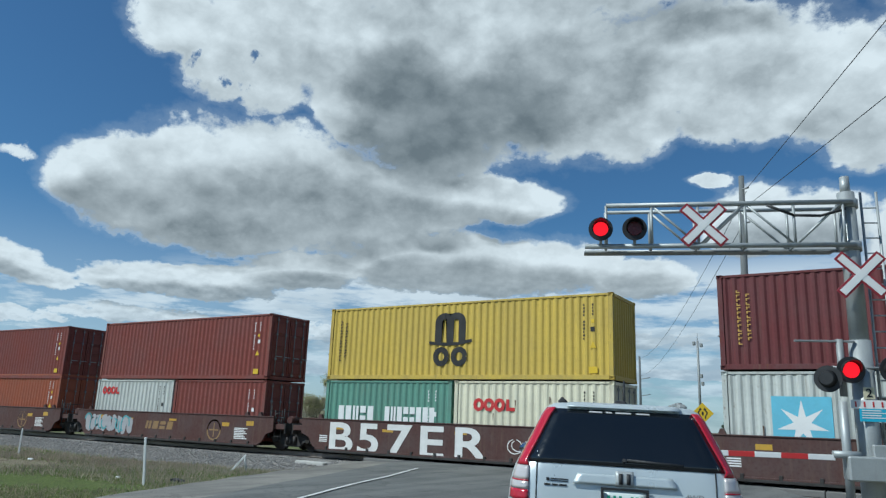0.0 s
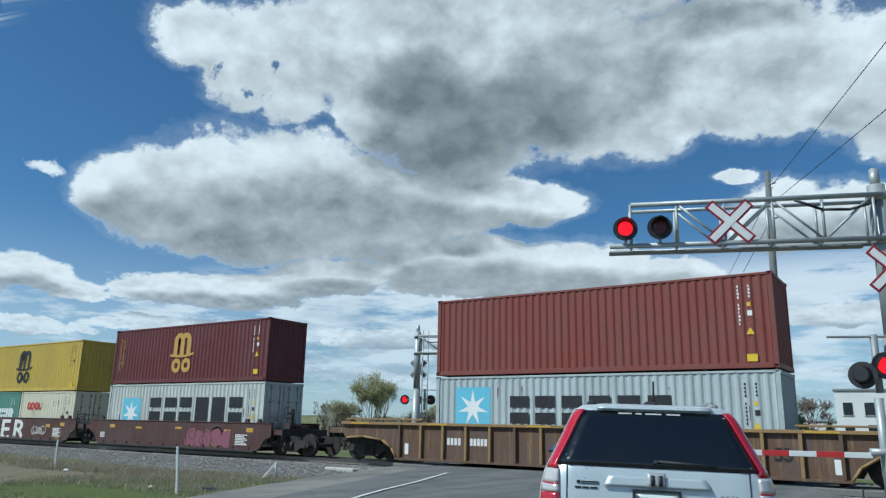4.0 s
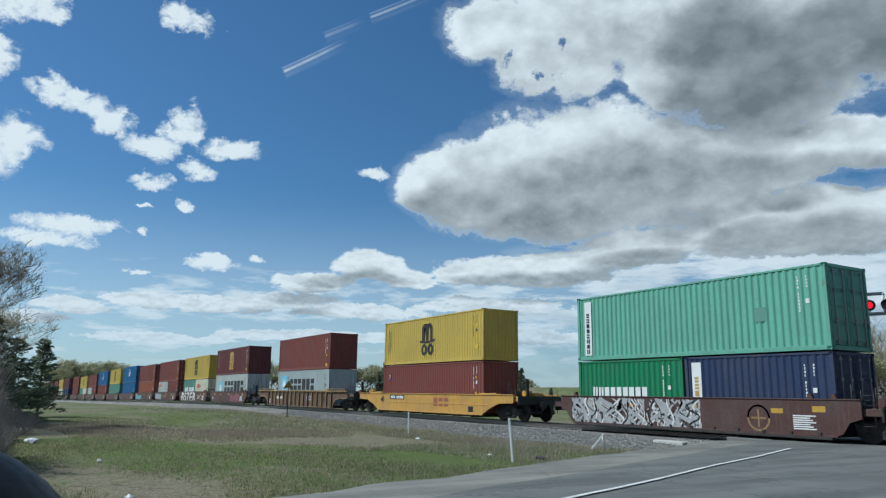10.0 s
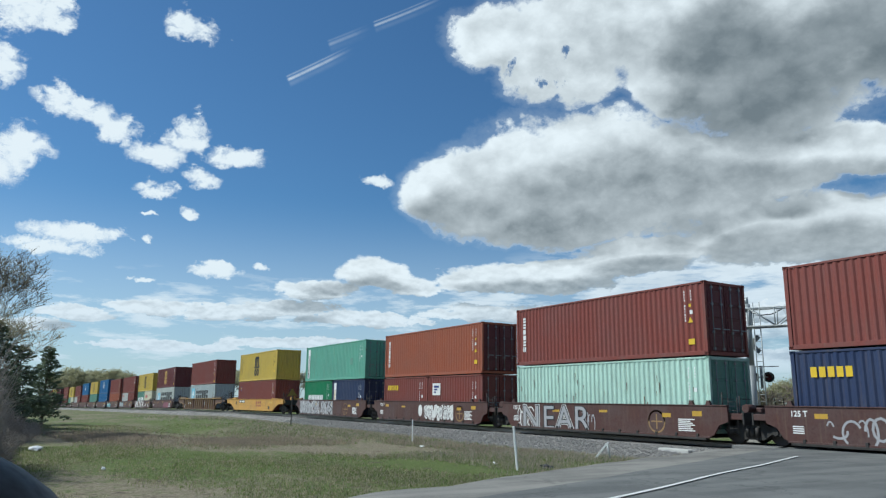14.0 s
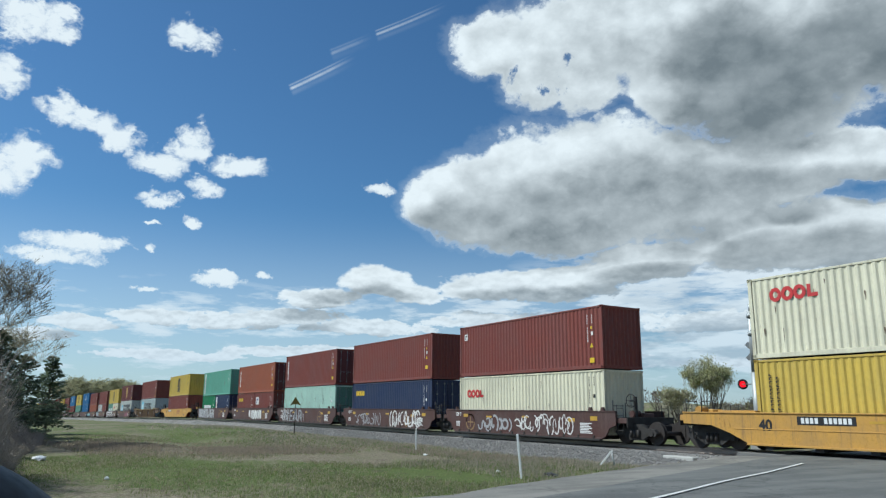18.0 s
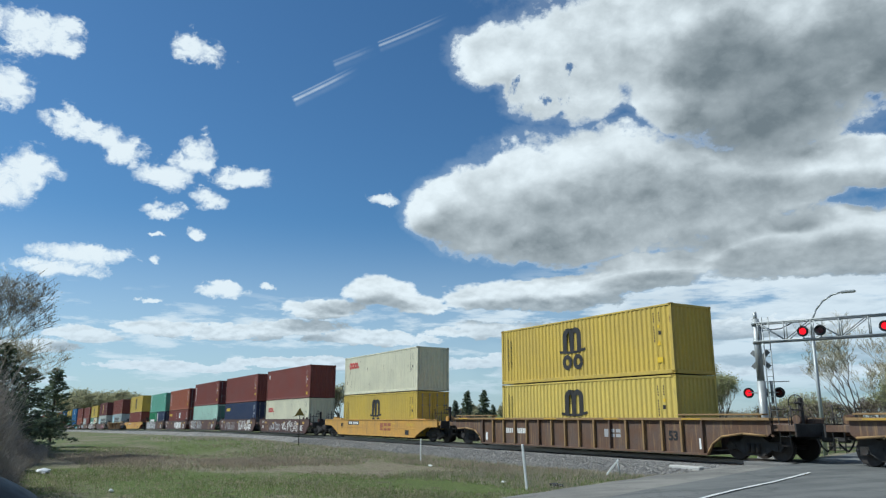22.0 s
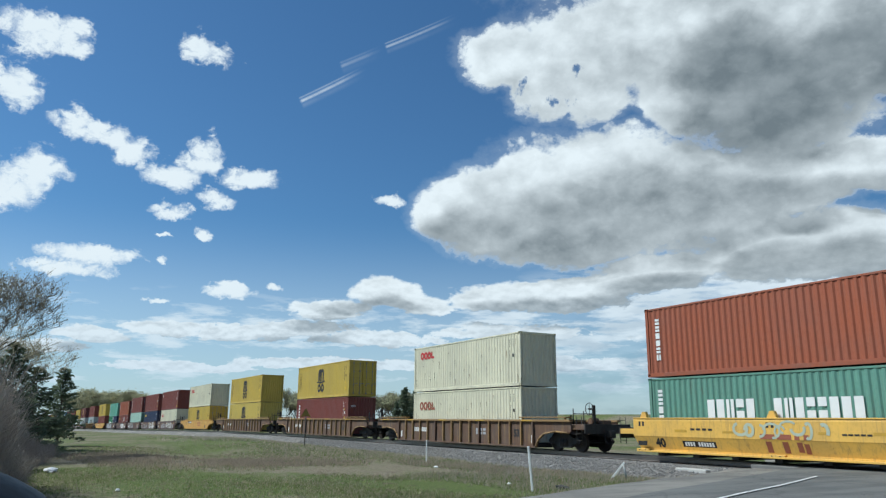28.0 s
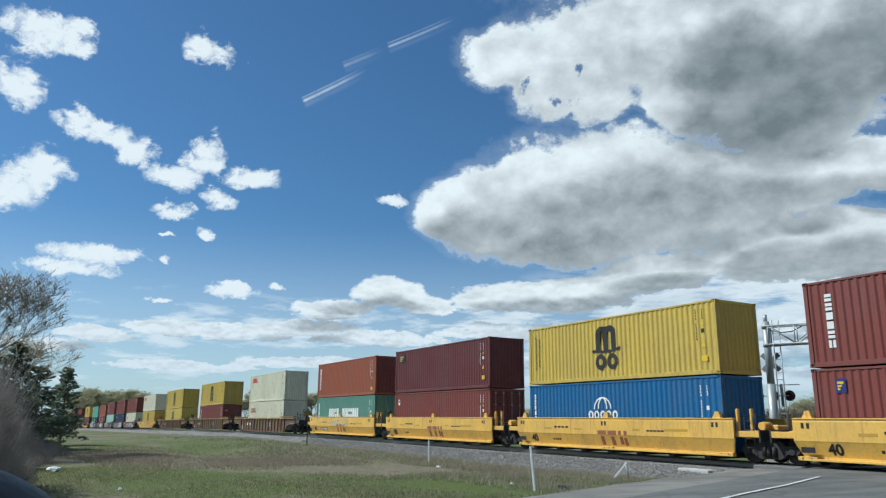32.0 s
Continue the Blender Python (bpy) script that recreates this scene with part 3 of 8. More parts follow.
def grass_ground():
    m = bpy.data.materials.new("spring_grass_and_dry_thatch")
    m.use_nodes = True
    t = m.node_tree
    k = Nodes(t)
    b = t.nodes["Principled BSDF"]
    pos = t.nodes.new("ShaderNodeTexCoord").outputs["Object"]
    big = k.noise(k.vec("MULTIPLY", pos, (0.6, 1.3, 1)), 0.16, 5.0, 0.62)
    mid = k.noise(pos, 0.9, 6.0, 0.65)
    fine = k.noise(pos, 14.0, 6.0, 0.7)
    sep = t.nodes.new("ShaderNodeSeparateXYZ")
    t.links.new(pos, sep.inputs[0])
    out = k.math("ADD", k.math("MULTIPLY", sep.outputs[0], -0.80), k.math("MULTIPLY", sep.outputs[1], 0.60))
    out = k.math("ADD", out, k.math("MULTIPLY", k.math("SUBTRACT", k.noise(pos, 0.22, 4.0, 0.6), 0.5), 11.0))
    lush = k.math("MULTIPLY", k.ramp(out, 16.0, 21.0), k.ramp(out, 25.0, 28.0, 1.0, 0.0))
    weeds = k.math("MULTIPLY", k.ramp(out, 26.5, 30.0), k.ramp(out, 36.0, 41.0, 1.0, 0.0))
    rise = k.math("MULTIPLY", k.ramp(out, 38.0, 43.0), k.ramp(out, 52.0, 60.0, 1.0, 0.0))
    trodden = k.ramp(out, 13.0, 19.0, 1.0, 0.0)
    tuft = k.noise(k.vec("MULTIPLY", pos, (1.0, 1.0, 0.3)), 4.5, 5.0, 0.68)
    green = k.mix(k.ramp(fine, 0.3, 0.7), (0.058, 0.080, 0.026), (0.148, 0.182, 0.062))
    straw = k.mix(k.ramp(fine, 0.3, 0.7), (0.112, 0.096, 0.066), (0.290, 0.252, 0.180))
    f = k.math("ADD", k.math("MULTIPLY", big, 0.85), k.math("MULTIPLY", mid, 0.35))
    f = k.math("ADD", f, k.math("MULTIPLY", k.math("SUBTRACT", tuft, 0.5), 0.75))
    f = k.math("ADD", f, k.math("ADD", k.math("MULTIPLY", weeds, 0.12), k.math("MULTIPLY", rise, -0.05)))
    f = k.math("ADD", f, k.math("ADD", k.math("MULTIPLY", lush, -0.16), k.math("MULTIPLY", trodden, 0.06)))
    col = k.mix(k.ramp(f, 0.48, 0.74), green, straw)
    soil = k.ramp(k.math("MULTIPLY", mid, k.noise(pos, 2.7, 5.0, 0.7)), 0.30, 0.38)
    col = k.mix(k.math("MULTIPLY", soil, 0.85), col, (0.085, 0.066, 0.050))
    t.links.new(col, b.inputs["Base Color"])
    b.inputs["Roughness"].default_value = 0.95
    b.inputs["Specular IOR Level"].default_value = 0.1
    bn = t.nodes.new("ShaderNodeBump")
    bn.inputs["Strength"].default_value, bn.inputs["Distance"].default_value = 0.7, 0.05
    t.links.new(k.math("ADD", fine, k.math("MULTIPLY", tuft, 2.0)), bn.inputs["Height"])
    t.links.new(bn.outputs[0], b.inputs["Normal"])
    return m


def asphalt(name, base, light):
    m = bpy.data.materials.new(name)
    m.use_nodes = True
    t = m.node_tree
    k = Nodes(t)
    b = t.nodes["Principled BSDF"]
    pos = t.nodes.new("ShaderNodeTexCoord").outputs["Object"]
    grit = k.noise(pos, 55.0, 3.0, 0.7)
    wear = k.noise(k.vec("MULTIPLY", pos, (1.4, 0.16, 1)), 1.0, 6.0, 0.6)
    blot = k.noise(pos, 0.55, 6.0, 0.62)
    col = k.mix(k.ramp(k.math("ADD", k.math("MULTIPLY", wear, 0.6), k.math("MULTIPLY", blot, 0.4)), 0.38, 0.62), base, light)
    col = k.mix(k.math("MULTIPLY", k.ramp(grit, 0.5, 0.75), 0.5), col, tuple(c * 1.5 for c in light))
    vor = t.nodes.new("ShaderNodeTexVoronoi")
    vor.feature = "DISTANCE_TO_EDGE"
    vor.inputs["Scale"].default_value = 0.32
    t.links.new(k.vec("ADD", pos, k.vec("SCALE", k.noise(pos, 1.6, 5.0, 0.6, True), scale=1.6)), vor.inputs["Vector"])
    crack = k.ramp(vor.outputs["Distance"], 0.002, 0.010, 1.0, 0.0)
    col = k.mix(k.math("MULTIPLY", crack, 0.55), col, tuple(c * 0.4 for c in base))
    t.links.new(col, b.inputs["Base Color"])
    b.inputs["Roughness"].default_value = 0.85
    b.inputs["Specular IOR Level"].default_value = 0.25
    bn = t.nodes.new("ShaderNodeBump")
    bn.inputs["Strength"].default_value, bn.inputs["Distance"].default_value = 0.35, 0.01
    t.links.new(grit, bn.inputs["Height"])
    t.links.new(bn.outputs[0], b.inputs["Normal"])
    return m


def gravel(name, a, b_, scale):
    m = bpy.data.materials.new(name)
    m.use_nodes = True
    t = m.node_tree
    k = Nodes(t)
    b = t.nodes["Principled BSDF"]
    pos = t.nodes.new("ShaderNodeTexCoord").outputs["Object"]
    vor = t.nodes.new("ShaderNodeTexVoronoi")
    vor.inputs["Scale"].default_value = scale
    t.links.new(pos, vor.inputs["Vector"])
    sep = t.nodes.new("ShaderNodeSeparateXYZ")
    t.links.new(vor.outputs["Color"], sep.inputs[0])
    col = k.mix(sep.outputs[0], a, b_)
    col = k.mix(k.math("MULTIPLY", k.ramp(k.noise(pos, 0.8, 5.0, 0.6), 0.4, 0.7), 0.5), col, tuple(c * 0.55 for c in a))
    t.links.new(col, b.inputs["Base Color"])
    b.inputs["Roughness"].default_value = 0.95
    b.inputs["Specular IOR Level"].default_value = 0.1
    bn = t.nodes.new("ShaderNodeBump")
    bn.inputs["Strength"].default_value, bn.inputs["Distance"].default_value = 0.9, 0.04
    t.links.new(vor.outputs["Distance"], bn.inputs["Height"])
    t.links.new(bn.outputs[0], b.inputs["Normal"])
    return m


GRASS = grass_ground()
ASPHALT = asphalt("worn_grey_asphalt", (0.092, 0.095, 0.092), (0.156, 0.159, 0.150))
SHOULDER = asphalt("dusty_gravelled_shoulder", (0.135, 0.131, 0.118), (0.240, 0.228, 0.202))
BALLAST = gravel("crushed_stone_ballast", (0.135, 0.128, 0.120), (0.37, 0.355, 0.33), 30.0)


def spread(*stops):
    """Grid lines, as (from, to, step) in turn."""
    out = []
    for a, b, step in stops:
        n = max(1, round((b - a) / step))
        out += [a + (b - a) * i / n for i in range(n)]
    return out + [stops[-1][1]]


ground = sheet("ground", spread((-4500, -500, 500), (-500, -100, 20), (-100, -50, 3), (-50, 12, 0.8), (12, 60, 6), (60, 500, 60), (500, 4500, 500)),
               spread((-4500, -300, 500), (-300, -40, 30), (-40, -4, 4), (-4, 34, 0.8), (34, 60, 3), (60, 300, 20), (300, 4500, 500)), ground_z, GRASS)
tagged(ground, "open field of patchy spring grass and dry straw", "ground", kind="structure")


def strip(name, mat, stations, profile, kind_label, cat, thick=0.0):
    """A strip laid along the road: profile of (left, z) at each (along, widen)."""
    verts, w = [], len(profile(stations[0]))
    for s in stations:
        verts += [tuple(on_road(s, l, z)) for l, z in profile(s)]
    faces = [(j * w + i, j * w + i + 1, (j + 1) * w + i + 1, (j + 1) * w + i) for j in range(len(stations) - 1) for i in range(w - 1)]
    me = bpy.data.meshes.new(name)
    me.from_pydata(verts, [], faces)
    me.materials.append(mat)
    return tagged(new(name, me), kind_label, cat, kind="structure")


def road_profile(s):
    w = noise.noise(Vector((s * 0.35, 0, 0))) * 0.25
    return [(-6.6 + w, -0.75), (-5.2 + w, 0.012), (0, 0.03), (6.3 + w * 0.6, 0.012), (6.5 + w * 0.6, 0.012)]


strip("road", ASPHALT, spread((-30, 0, 6), (0, 24, 0.6), (24, 45, 1.5), (45, 230, 12)), road_profile, "two lane worn grey asphalt road over the crossing", "road")
strip("road_shoulder", SHOULDER, spread((-30, 0, 5), (0, 25.5, 0.5)),
      lambda s: [(6.2, 0.0), (7.4, 0.004), (8.1 + 0.5 * noise.noise(Vector((s * 0.5, 3, 0))) - 0.3 * smooth(s, 16, 25), -0.02), (11.5, -0.75)],
      "dusty gravel and broken asphalt road shoulder", "shoulder")


def road_paint():
    rng = random.Random(5)
    bm = bmesh.new()
    steps = spread((-14, 22.6, 0.6))
    prev = None
    for s in steps:
        off = 4.95 + rng.uniform(-0.008, 0.008) + 0.03 * math.sin(s * 0.9)
        half = 0.044 + rng.uniform(-0.006, 0.006)
        now = [bm.verts.new(on_road(s, off + half, 0.036)), bm.verts.new(on_road(s, off - half, 0.036))]
        if prev:
            bm.faces.new((prev[0], prev[1], now[1], now[0]))
        prev = now
    line = part("edge_line", bm, material("worn_white_road_paint", (0.66, 0.66, 0.63), 0.7, 0, 0.35, 6.0))
    tagged(line, "worn white edge line painted on the asphalt", "road marking", kind="structure")
    bm = bmesh.new()
    for a in (-9.0, 3.4):
        vs = [bm.verts.new(on_road(a + u, 1.72 + v, 0.036)) for u, v in ((0, 0.06), (0, -0.06), (3.2, -0.06), (3.2, 0.06))]
        bm.faces.new(vs)
    line = part("centre_line", bm, material("worn_yellow_road_paint", (0.55, 0.38, 0.03), 0.7, 0, 0.35, 6.0))
    tagged(line, "worn yellow centre line painted on the asphalt", "road marking", kind="structure")


road_paint()


# ---------------------------------------------------------------- the railway
def along_track(name, xs, profile, mat, label, cat):
    """A body laid along the track, of a profile of (across, height)."""
    verts, n = [], len(profile)
    for x in xs:
        verts += [(x, TRACK_Y + bend(x) + a, fall(x) + z) for a, z in profile]
    faces = [(j * n + i, j * n + (i + 1) % n, (j + 1) * n + (i + 1) % n, (j + 1) * n + i) for j in range(len(xs) - 1) for i in range(n)]
    me = bpy.data.meshes.new(name)
    me.from_pydata(verts, [], faces)
    me.materials.append(mat)
    return tagged(new(name, me), label, cat, kind="structure")


TRACK_X = spread((-600, -200, 20), (-200, -60, 4), (-60, 0, 1.5), (0, 220, 10))
along_track("ballast", TRACK_X, [(-3.7, -0.80), (-3.1, -0.58), (-2.5, -0.36), (-1.8, -0.17), (1.8, -0.17), (3.4, -0.6), (5.6, -0.66), (5.6, -0.9), (-3.7, -0.9)], BALLAST,
            "bank of grey crushed stone ballast under the track", "ballast")
for side in (-0.7535, 0.7535):
    along_track("rail", TRACK_X, [(side - 0.07, -0.172), (side + 0.07, -0.172), (side + 0.02, -0.14), (side + 0.02, -0.04), (side + 0.036, -0.03), (side + 0.036, 0),
                                  (side - 0.036, 0), (side - 0.036, -0.03), (side - 0.02, -0.04), (side - 0.02, -0.14)], RAIL, "long steel rail with a polished head", "rail")


OLD_CONCRETE = material("dirty_grey_concrete", (0.17, 0.165, 0.155), 0.85, 0, 0.4, 2.0, bump=0.4, bump_scale=40)


def crossing_surface():
    """Panels between and beside the rails where the road passes."""
    def block(y0, y1, name, mat, label):
        bm = bmesh.new()
        for i in range(7):
            x0 = -17.6 + i * 2.6
            bevelled(bm, x0 + 0.01, x0 + 2.59, TRACK_Y + y0, TRACK_Y + y1, -0.17, 0.012, 0.02)
        return part(name, bm, mat, None, label)
    for y0, y1 in ((-0.66, 0.66), (-1.7, -0.84), (0.84, 1.7)):
        tagged(block(y0, y1, "crossing_panel", OLD_CONCRETE, ""), "row of concrete crossing panels set beside the rails", "crossing panel", kind="structure")
    bm = bmesh.new()
    bevelled(bm, -0.78, 0.78, -0.4, 0.4, -0.40, 0.05, 0.03, pose(-19.6, 22.35, -0.28, 0, 0, -4))
    tagged(part("concrete_block", bm, CONCRETE), "pale concrete end block at the edge of the crossing", "concrete block", kind="structure")


crossing_surface()


def timber_ties():
    bm = bmesh.new()
    box(bm, -0.115, 0.115, -1.3, 1.3, -0.3, -0.155)
    me = mesh_of("tie", bm)
    base = tagged(new("track_ties"), "weathered timber ties half buried in ballast", "railway ties", kind="structure")
    for i in range(110):
        x = -74 + i * 0.55
        if -18 < x < 1:
            continue
        place("tie", me, TIE, base, pose(x, TRACK_Y + bend(x), fall(x), 0, 0, math.degrees(math.atan(bend_slope(x)))))


timber_ties()


# ---------------------------------------------------------------- containers
CW = 2.438
FORTY, TWENTY = (12.192, 2.896), (6.058, 2.591)


def corrugated(length, z0, z1, depth, pitch, m=None):
    """A pressed steel wall in the x-z plane, its outer faces at y = 0."""
    bm = bmesh.new()
    n = round(length / pitch)
    p = length / n
    xs = []
    for i in range(n):
        a = -length / 2 + i * p
        xs += [(a, 0), (a + 0.26 * p, 0), (a + 0.5 * p, depth), (a + 0.76 * p, depth)]
    xs.append((length / 2, 0))
    row = [(bm.verts.new((x, y, z0)), bm.verts.new((x, y, z1))) for x, y in xs]
    for a, b in zip(row, row[1:]):
        bm.faces.new((a[0], b[0], b[1], a[1]))
    if m:
        bm.transform(m)
    return bm


def box_bm(*sizes):
    bm = bmesh.new()
    for s in sizes:
        bevelled(bm, *s, 0.008)
    return bm


def casting_bm():
    """A corner casting with its lifting holes sunk into the four upright faces."""
    bm = box_bm((-0.089, 0.089, -0.081, 0.081, 0, 0.118))
    bm.normal_update()
    for f in [f for f in bm.faces if abs(f.normal.z) < 0.1 and f.calc_area() > 0.012]:
        out = f.normal.copy()
        bmesh.ops.inset_individual(bm, faces=[f], thickness=0.026)
        bmesh.ops.translate(bm, verts=f.verts, vec=out * -0.05)
    return bm


def doors_bm(h):
    """One leaf of the door end, looking along -y, hinged at x = 0."""
    bm = bmesh.new()
    bevelled(bm, 0.02, 1.10, 0.0, 0.05, 0.17, h - 0.13, 0.01)
    for i in range(4):
        z = 0.32 + i * (h - 0.6) / 4
        bevelled(bm, 0.10, 1.02, -0.025, 0.0, z, z + (h - 0.6) / 4 - 0.1, 0.02)
    return bm


def rod_bm(h):
    bm = bmesh.new()
    tube(bm, (0, 0, 0.16), (0, 0, h - 0.12), 0.017, n=6)
    for z in (0.25, 0.9, h - 0.9, h - 0.25):
        box(bm, -0.05, 0.05, -0.03, 0.03, z - 0.04, z + 0.04)
    box(bm, 0.0, 0.36, -0.035, -0.015, 1.0, 1.04)
    return bm


def container(size, colour, label, doors=1, marks=None, group="containers on the freight train", end=None):
    """A shipping container on an Empty at the middle of its floor. doors: the end (+1, -1) that has them. end: a darker
    paint that puts the ends' shade into their colour.
    """
    (ln, h), mat, worn = size, PAINT[colour], EDGE[colour]
    tag = "forty" if ln > 10 else "twenty"
    box_thing = tagged(new("shipping_container"), label, "shipping container", group)
    hl, hw = ln / 2, CW / 2
    inner = ln - 0.36
    for side in (-1, 1):
        turn = pose(0, side * (hw - 0.036), 0, 0, 0, 0 if side < 0 else 180)
        place("side_panel", cached("side_panel_" + tag, lambda: corrugated(inner, 0.15, h - 0.10, 0.036, 0.278)), mat, box_thing, turn)
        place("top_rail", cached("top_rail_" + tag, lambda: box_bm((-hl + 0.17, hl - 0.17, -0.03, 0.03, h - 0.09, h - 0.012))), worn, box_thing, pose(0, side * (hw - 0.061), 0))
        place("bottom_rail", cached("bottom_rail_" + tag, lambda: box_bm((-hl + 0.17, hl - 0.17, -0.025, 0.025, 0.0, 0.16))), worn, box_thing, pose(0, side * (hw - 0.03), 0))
    place("roof", cached("roof_" + tag, lambda: corrugated(inner, -hw + 0.06, hw - 0.06, 0.02, 0.4, pose(0, 0, h - 0.03, 90))), mat, box_thing)
    place("floor", cached("floor_" + tag, lambda: box_bm((-hl + 0.1, hl - 0.1, -hw + 0.06, hw - 0.06, 0.05, 0.14))), STEEL_DARK, box_thing)
    # where end is given, shade on both ends is painted in as a darker colour
    end_shade_mat = PAINT[end] if end else mat
    for s in (-1, 1):
        for side in (-1, 1):
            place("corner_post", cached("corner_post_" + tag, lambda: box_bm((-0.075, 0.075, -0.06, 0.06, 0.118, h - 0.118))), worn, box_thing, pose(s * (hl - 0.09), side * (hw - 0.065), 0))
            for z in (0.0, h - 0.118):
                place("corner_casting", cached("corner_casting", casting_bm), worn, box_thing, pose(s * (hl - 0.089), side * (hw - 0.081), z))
        facing = pose(s * (hl - 0.012), 0, 0, 0, 0, 90 * s)
        place("end_header", cached("end_header_" + tag, lambda: box_bm((-hw + 0.16, hw - 0.16, 0.0, 0.10, h - 0.13, h - 0.012))), mat, box_thing, facing)
        place("end_sill", cached("end_sill_" + tag, lambda: box_bm((-hw + 0.16, hw - 0.16, 0.0, 0.10, 0.0, 0.15))), mat, box_thing, facing)
        if s == doors:
            for leaf in (-1, 1):
                d = place("door", cached("door_" + tag, lambda: doors_bm(h)), end_shade_mat, box_thing, facing @ pose(0 if leaf > 0 else -1.12, 0.05, 0))
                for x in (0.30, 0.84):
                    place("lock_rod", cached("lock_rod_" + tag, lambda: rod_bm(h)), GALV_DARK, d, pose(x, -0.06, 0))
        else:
            place("end_wall", cached("end_wall_" + tag, lambda: corrugated(CW - 0.30, 0.14, h - 0.12, 0.045, 0.25)), end_shade_mat, box_thing, facing @ pose(0, 0.02, 0))
    for mark in marks or ():
        mark(box_thing, ln, h)
    return box_thing


def blocks(count, w, h, gap, seed, lean=0.0):
    """A row of plain solid blocks, split blocks and bars in the rhythm of a painted name."""
    rng, out = random.Random(seed), []
    for i in range(count):
        x, kind = i * (w + gap), rng.choice("ssvh")
        if kind == "s":
            out.append(rect(x, x + w * 0.92, 0, h))
        elif kind == "v":
            out += [rect(x, x + w * 0.38, 0, h), rect(x + w * 0.56, x + w * 0.94, 0, h)]
        else:
            out += [rect(x, x + w * 0.92, 0, h * 0.40), rect(x, x + w * 0.92, h * 0.58, h)]
    return [[(px + lean * pz, pz) for px, pz in s] for s in out]


def moved(shapes, dx, dz):
    return [[(x + dx, z + dz) for x, z in s] for s in shapes]


FACE = -CW / 2 + 0.032


def emblem(mat):
    """A large comb-shaped mark over two rounded open blocks, set left of the middle."""
    def draw(parent, ln, h):
        cx, z0 = -0.2, 1.12
        comb = [(cx - 0.70, z0 + 0.24), (cx - 0.70, z0 + 1.0)] + arc(cx - 0.29, z0 + 1.0, 0.41, 0.37, 170, 45, 6)
        comb += arc(cx + 0.23, z0 + 1.0, 0.41, 0.37, 135, 0, 7) + [(cx + 0.64, z0 + 0.24), (cx + 0.34, z0 + 0.24), (cx + 0.34, z0 + 1.0)]
        comb += arc(cx + 0.23, z0 + 1.0, 0.11, 0.12, 0, 180, 5)[1:] + [(cx + 0.12, z0 + 0.24), (cx - 0.18, z0 + 0.24), (cx - 0.18, z0 + 1.0)]
        comb += arc(cx - 0.29, z0 + 1.0, 0.11, 0.12, 0, 180, 5)[1:] + [(cx - 0.40, z0 + 0.24)]
        bm = bmesh.new()
        prism(bm, comb, FACE - 0.004, FACE)
        bmesh.ops.triangulate(bm, faces=[f for f in bm.faces if len(f.verts) > 4])
        part("emblem", bm, mat, parent, "large comb-shaped painted emblem")
        paint_on("emblem_bar", ribbon([(cx - 0.95, z0 + 0.25), (cx - 0.3, z0 + 0.19), (cx + 0.3, z0 + 0.19), (cx + 0.92, z0 + 0.30)], 0.12), mat, parent, FACE, "", 0.0055)
        for dx in (-0.40, 0.38):
            paint_on("emblem_ring", ribbon(arc(cx + dx, z0 - 0.28, 0.25, 0.26, 0, 360, 16), 0.21), mat, parent, FACE)
    return draw


def upright_words(mat, x=0.55, cols=((13, 1.7), (11, 1.45))):
    """Two narrow columns of small marks by the left corner post."""
    def draw(parent, ln, h):
        sh = []
        for c, (n, tall) in enumerate(cols):
            for i in range(n):
                z = h - 0.5 - c * 0.12 - i * tall / n
                x0 = -ln / 2 + x + c * 0.27
                sh += [rect(x0, x0 + 0.04, z - tall / n * 0.66, z), rect(x0 + 0.04, x0 + 0.11, z - tall / n * (0.2 if (i + c) % 3 else 0.66), z - (0.0 if (i + c) % 3 else tall / n * 0.42))]
        paint_on("vertical_lettering", sh, mat, parent, FACE, "two columns of small painted marks")["kind"] = "stuff"
    return draw


def big_upright(mat, n=6, x=0.55, w=0.24, step=0.30, backing=None):
    def draw(parent, ln, h):
        if backing:
            paint_on("name_board", [rect(-ln / 2 + x - 0.12, -ln / 2 + x + w + 0.12, h - 0.3 - n * step - 0.5, h - 0.22)], backing, parent, FACE, "white name board")
        sh = []
        for i in range(n):
            sh += moved(blocks(1, w, step * 0.8, 0, 40 + i), -ln / 2 + x, h - 0.42 - (i + 1) * step - (0.3 if backing else 0.0))
        paint_on("vertical_name", sh, mat, parent, FACE - 0.006, "tall painted name running downwards")["kind"] = "stuff"
    return draw


CODE_SEED = [100]


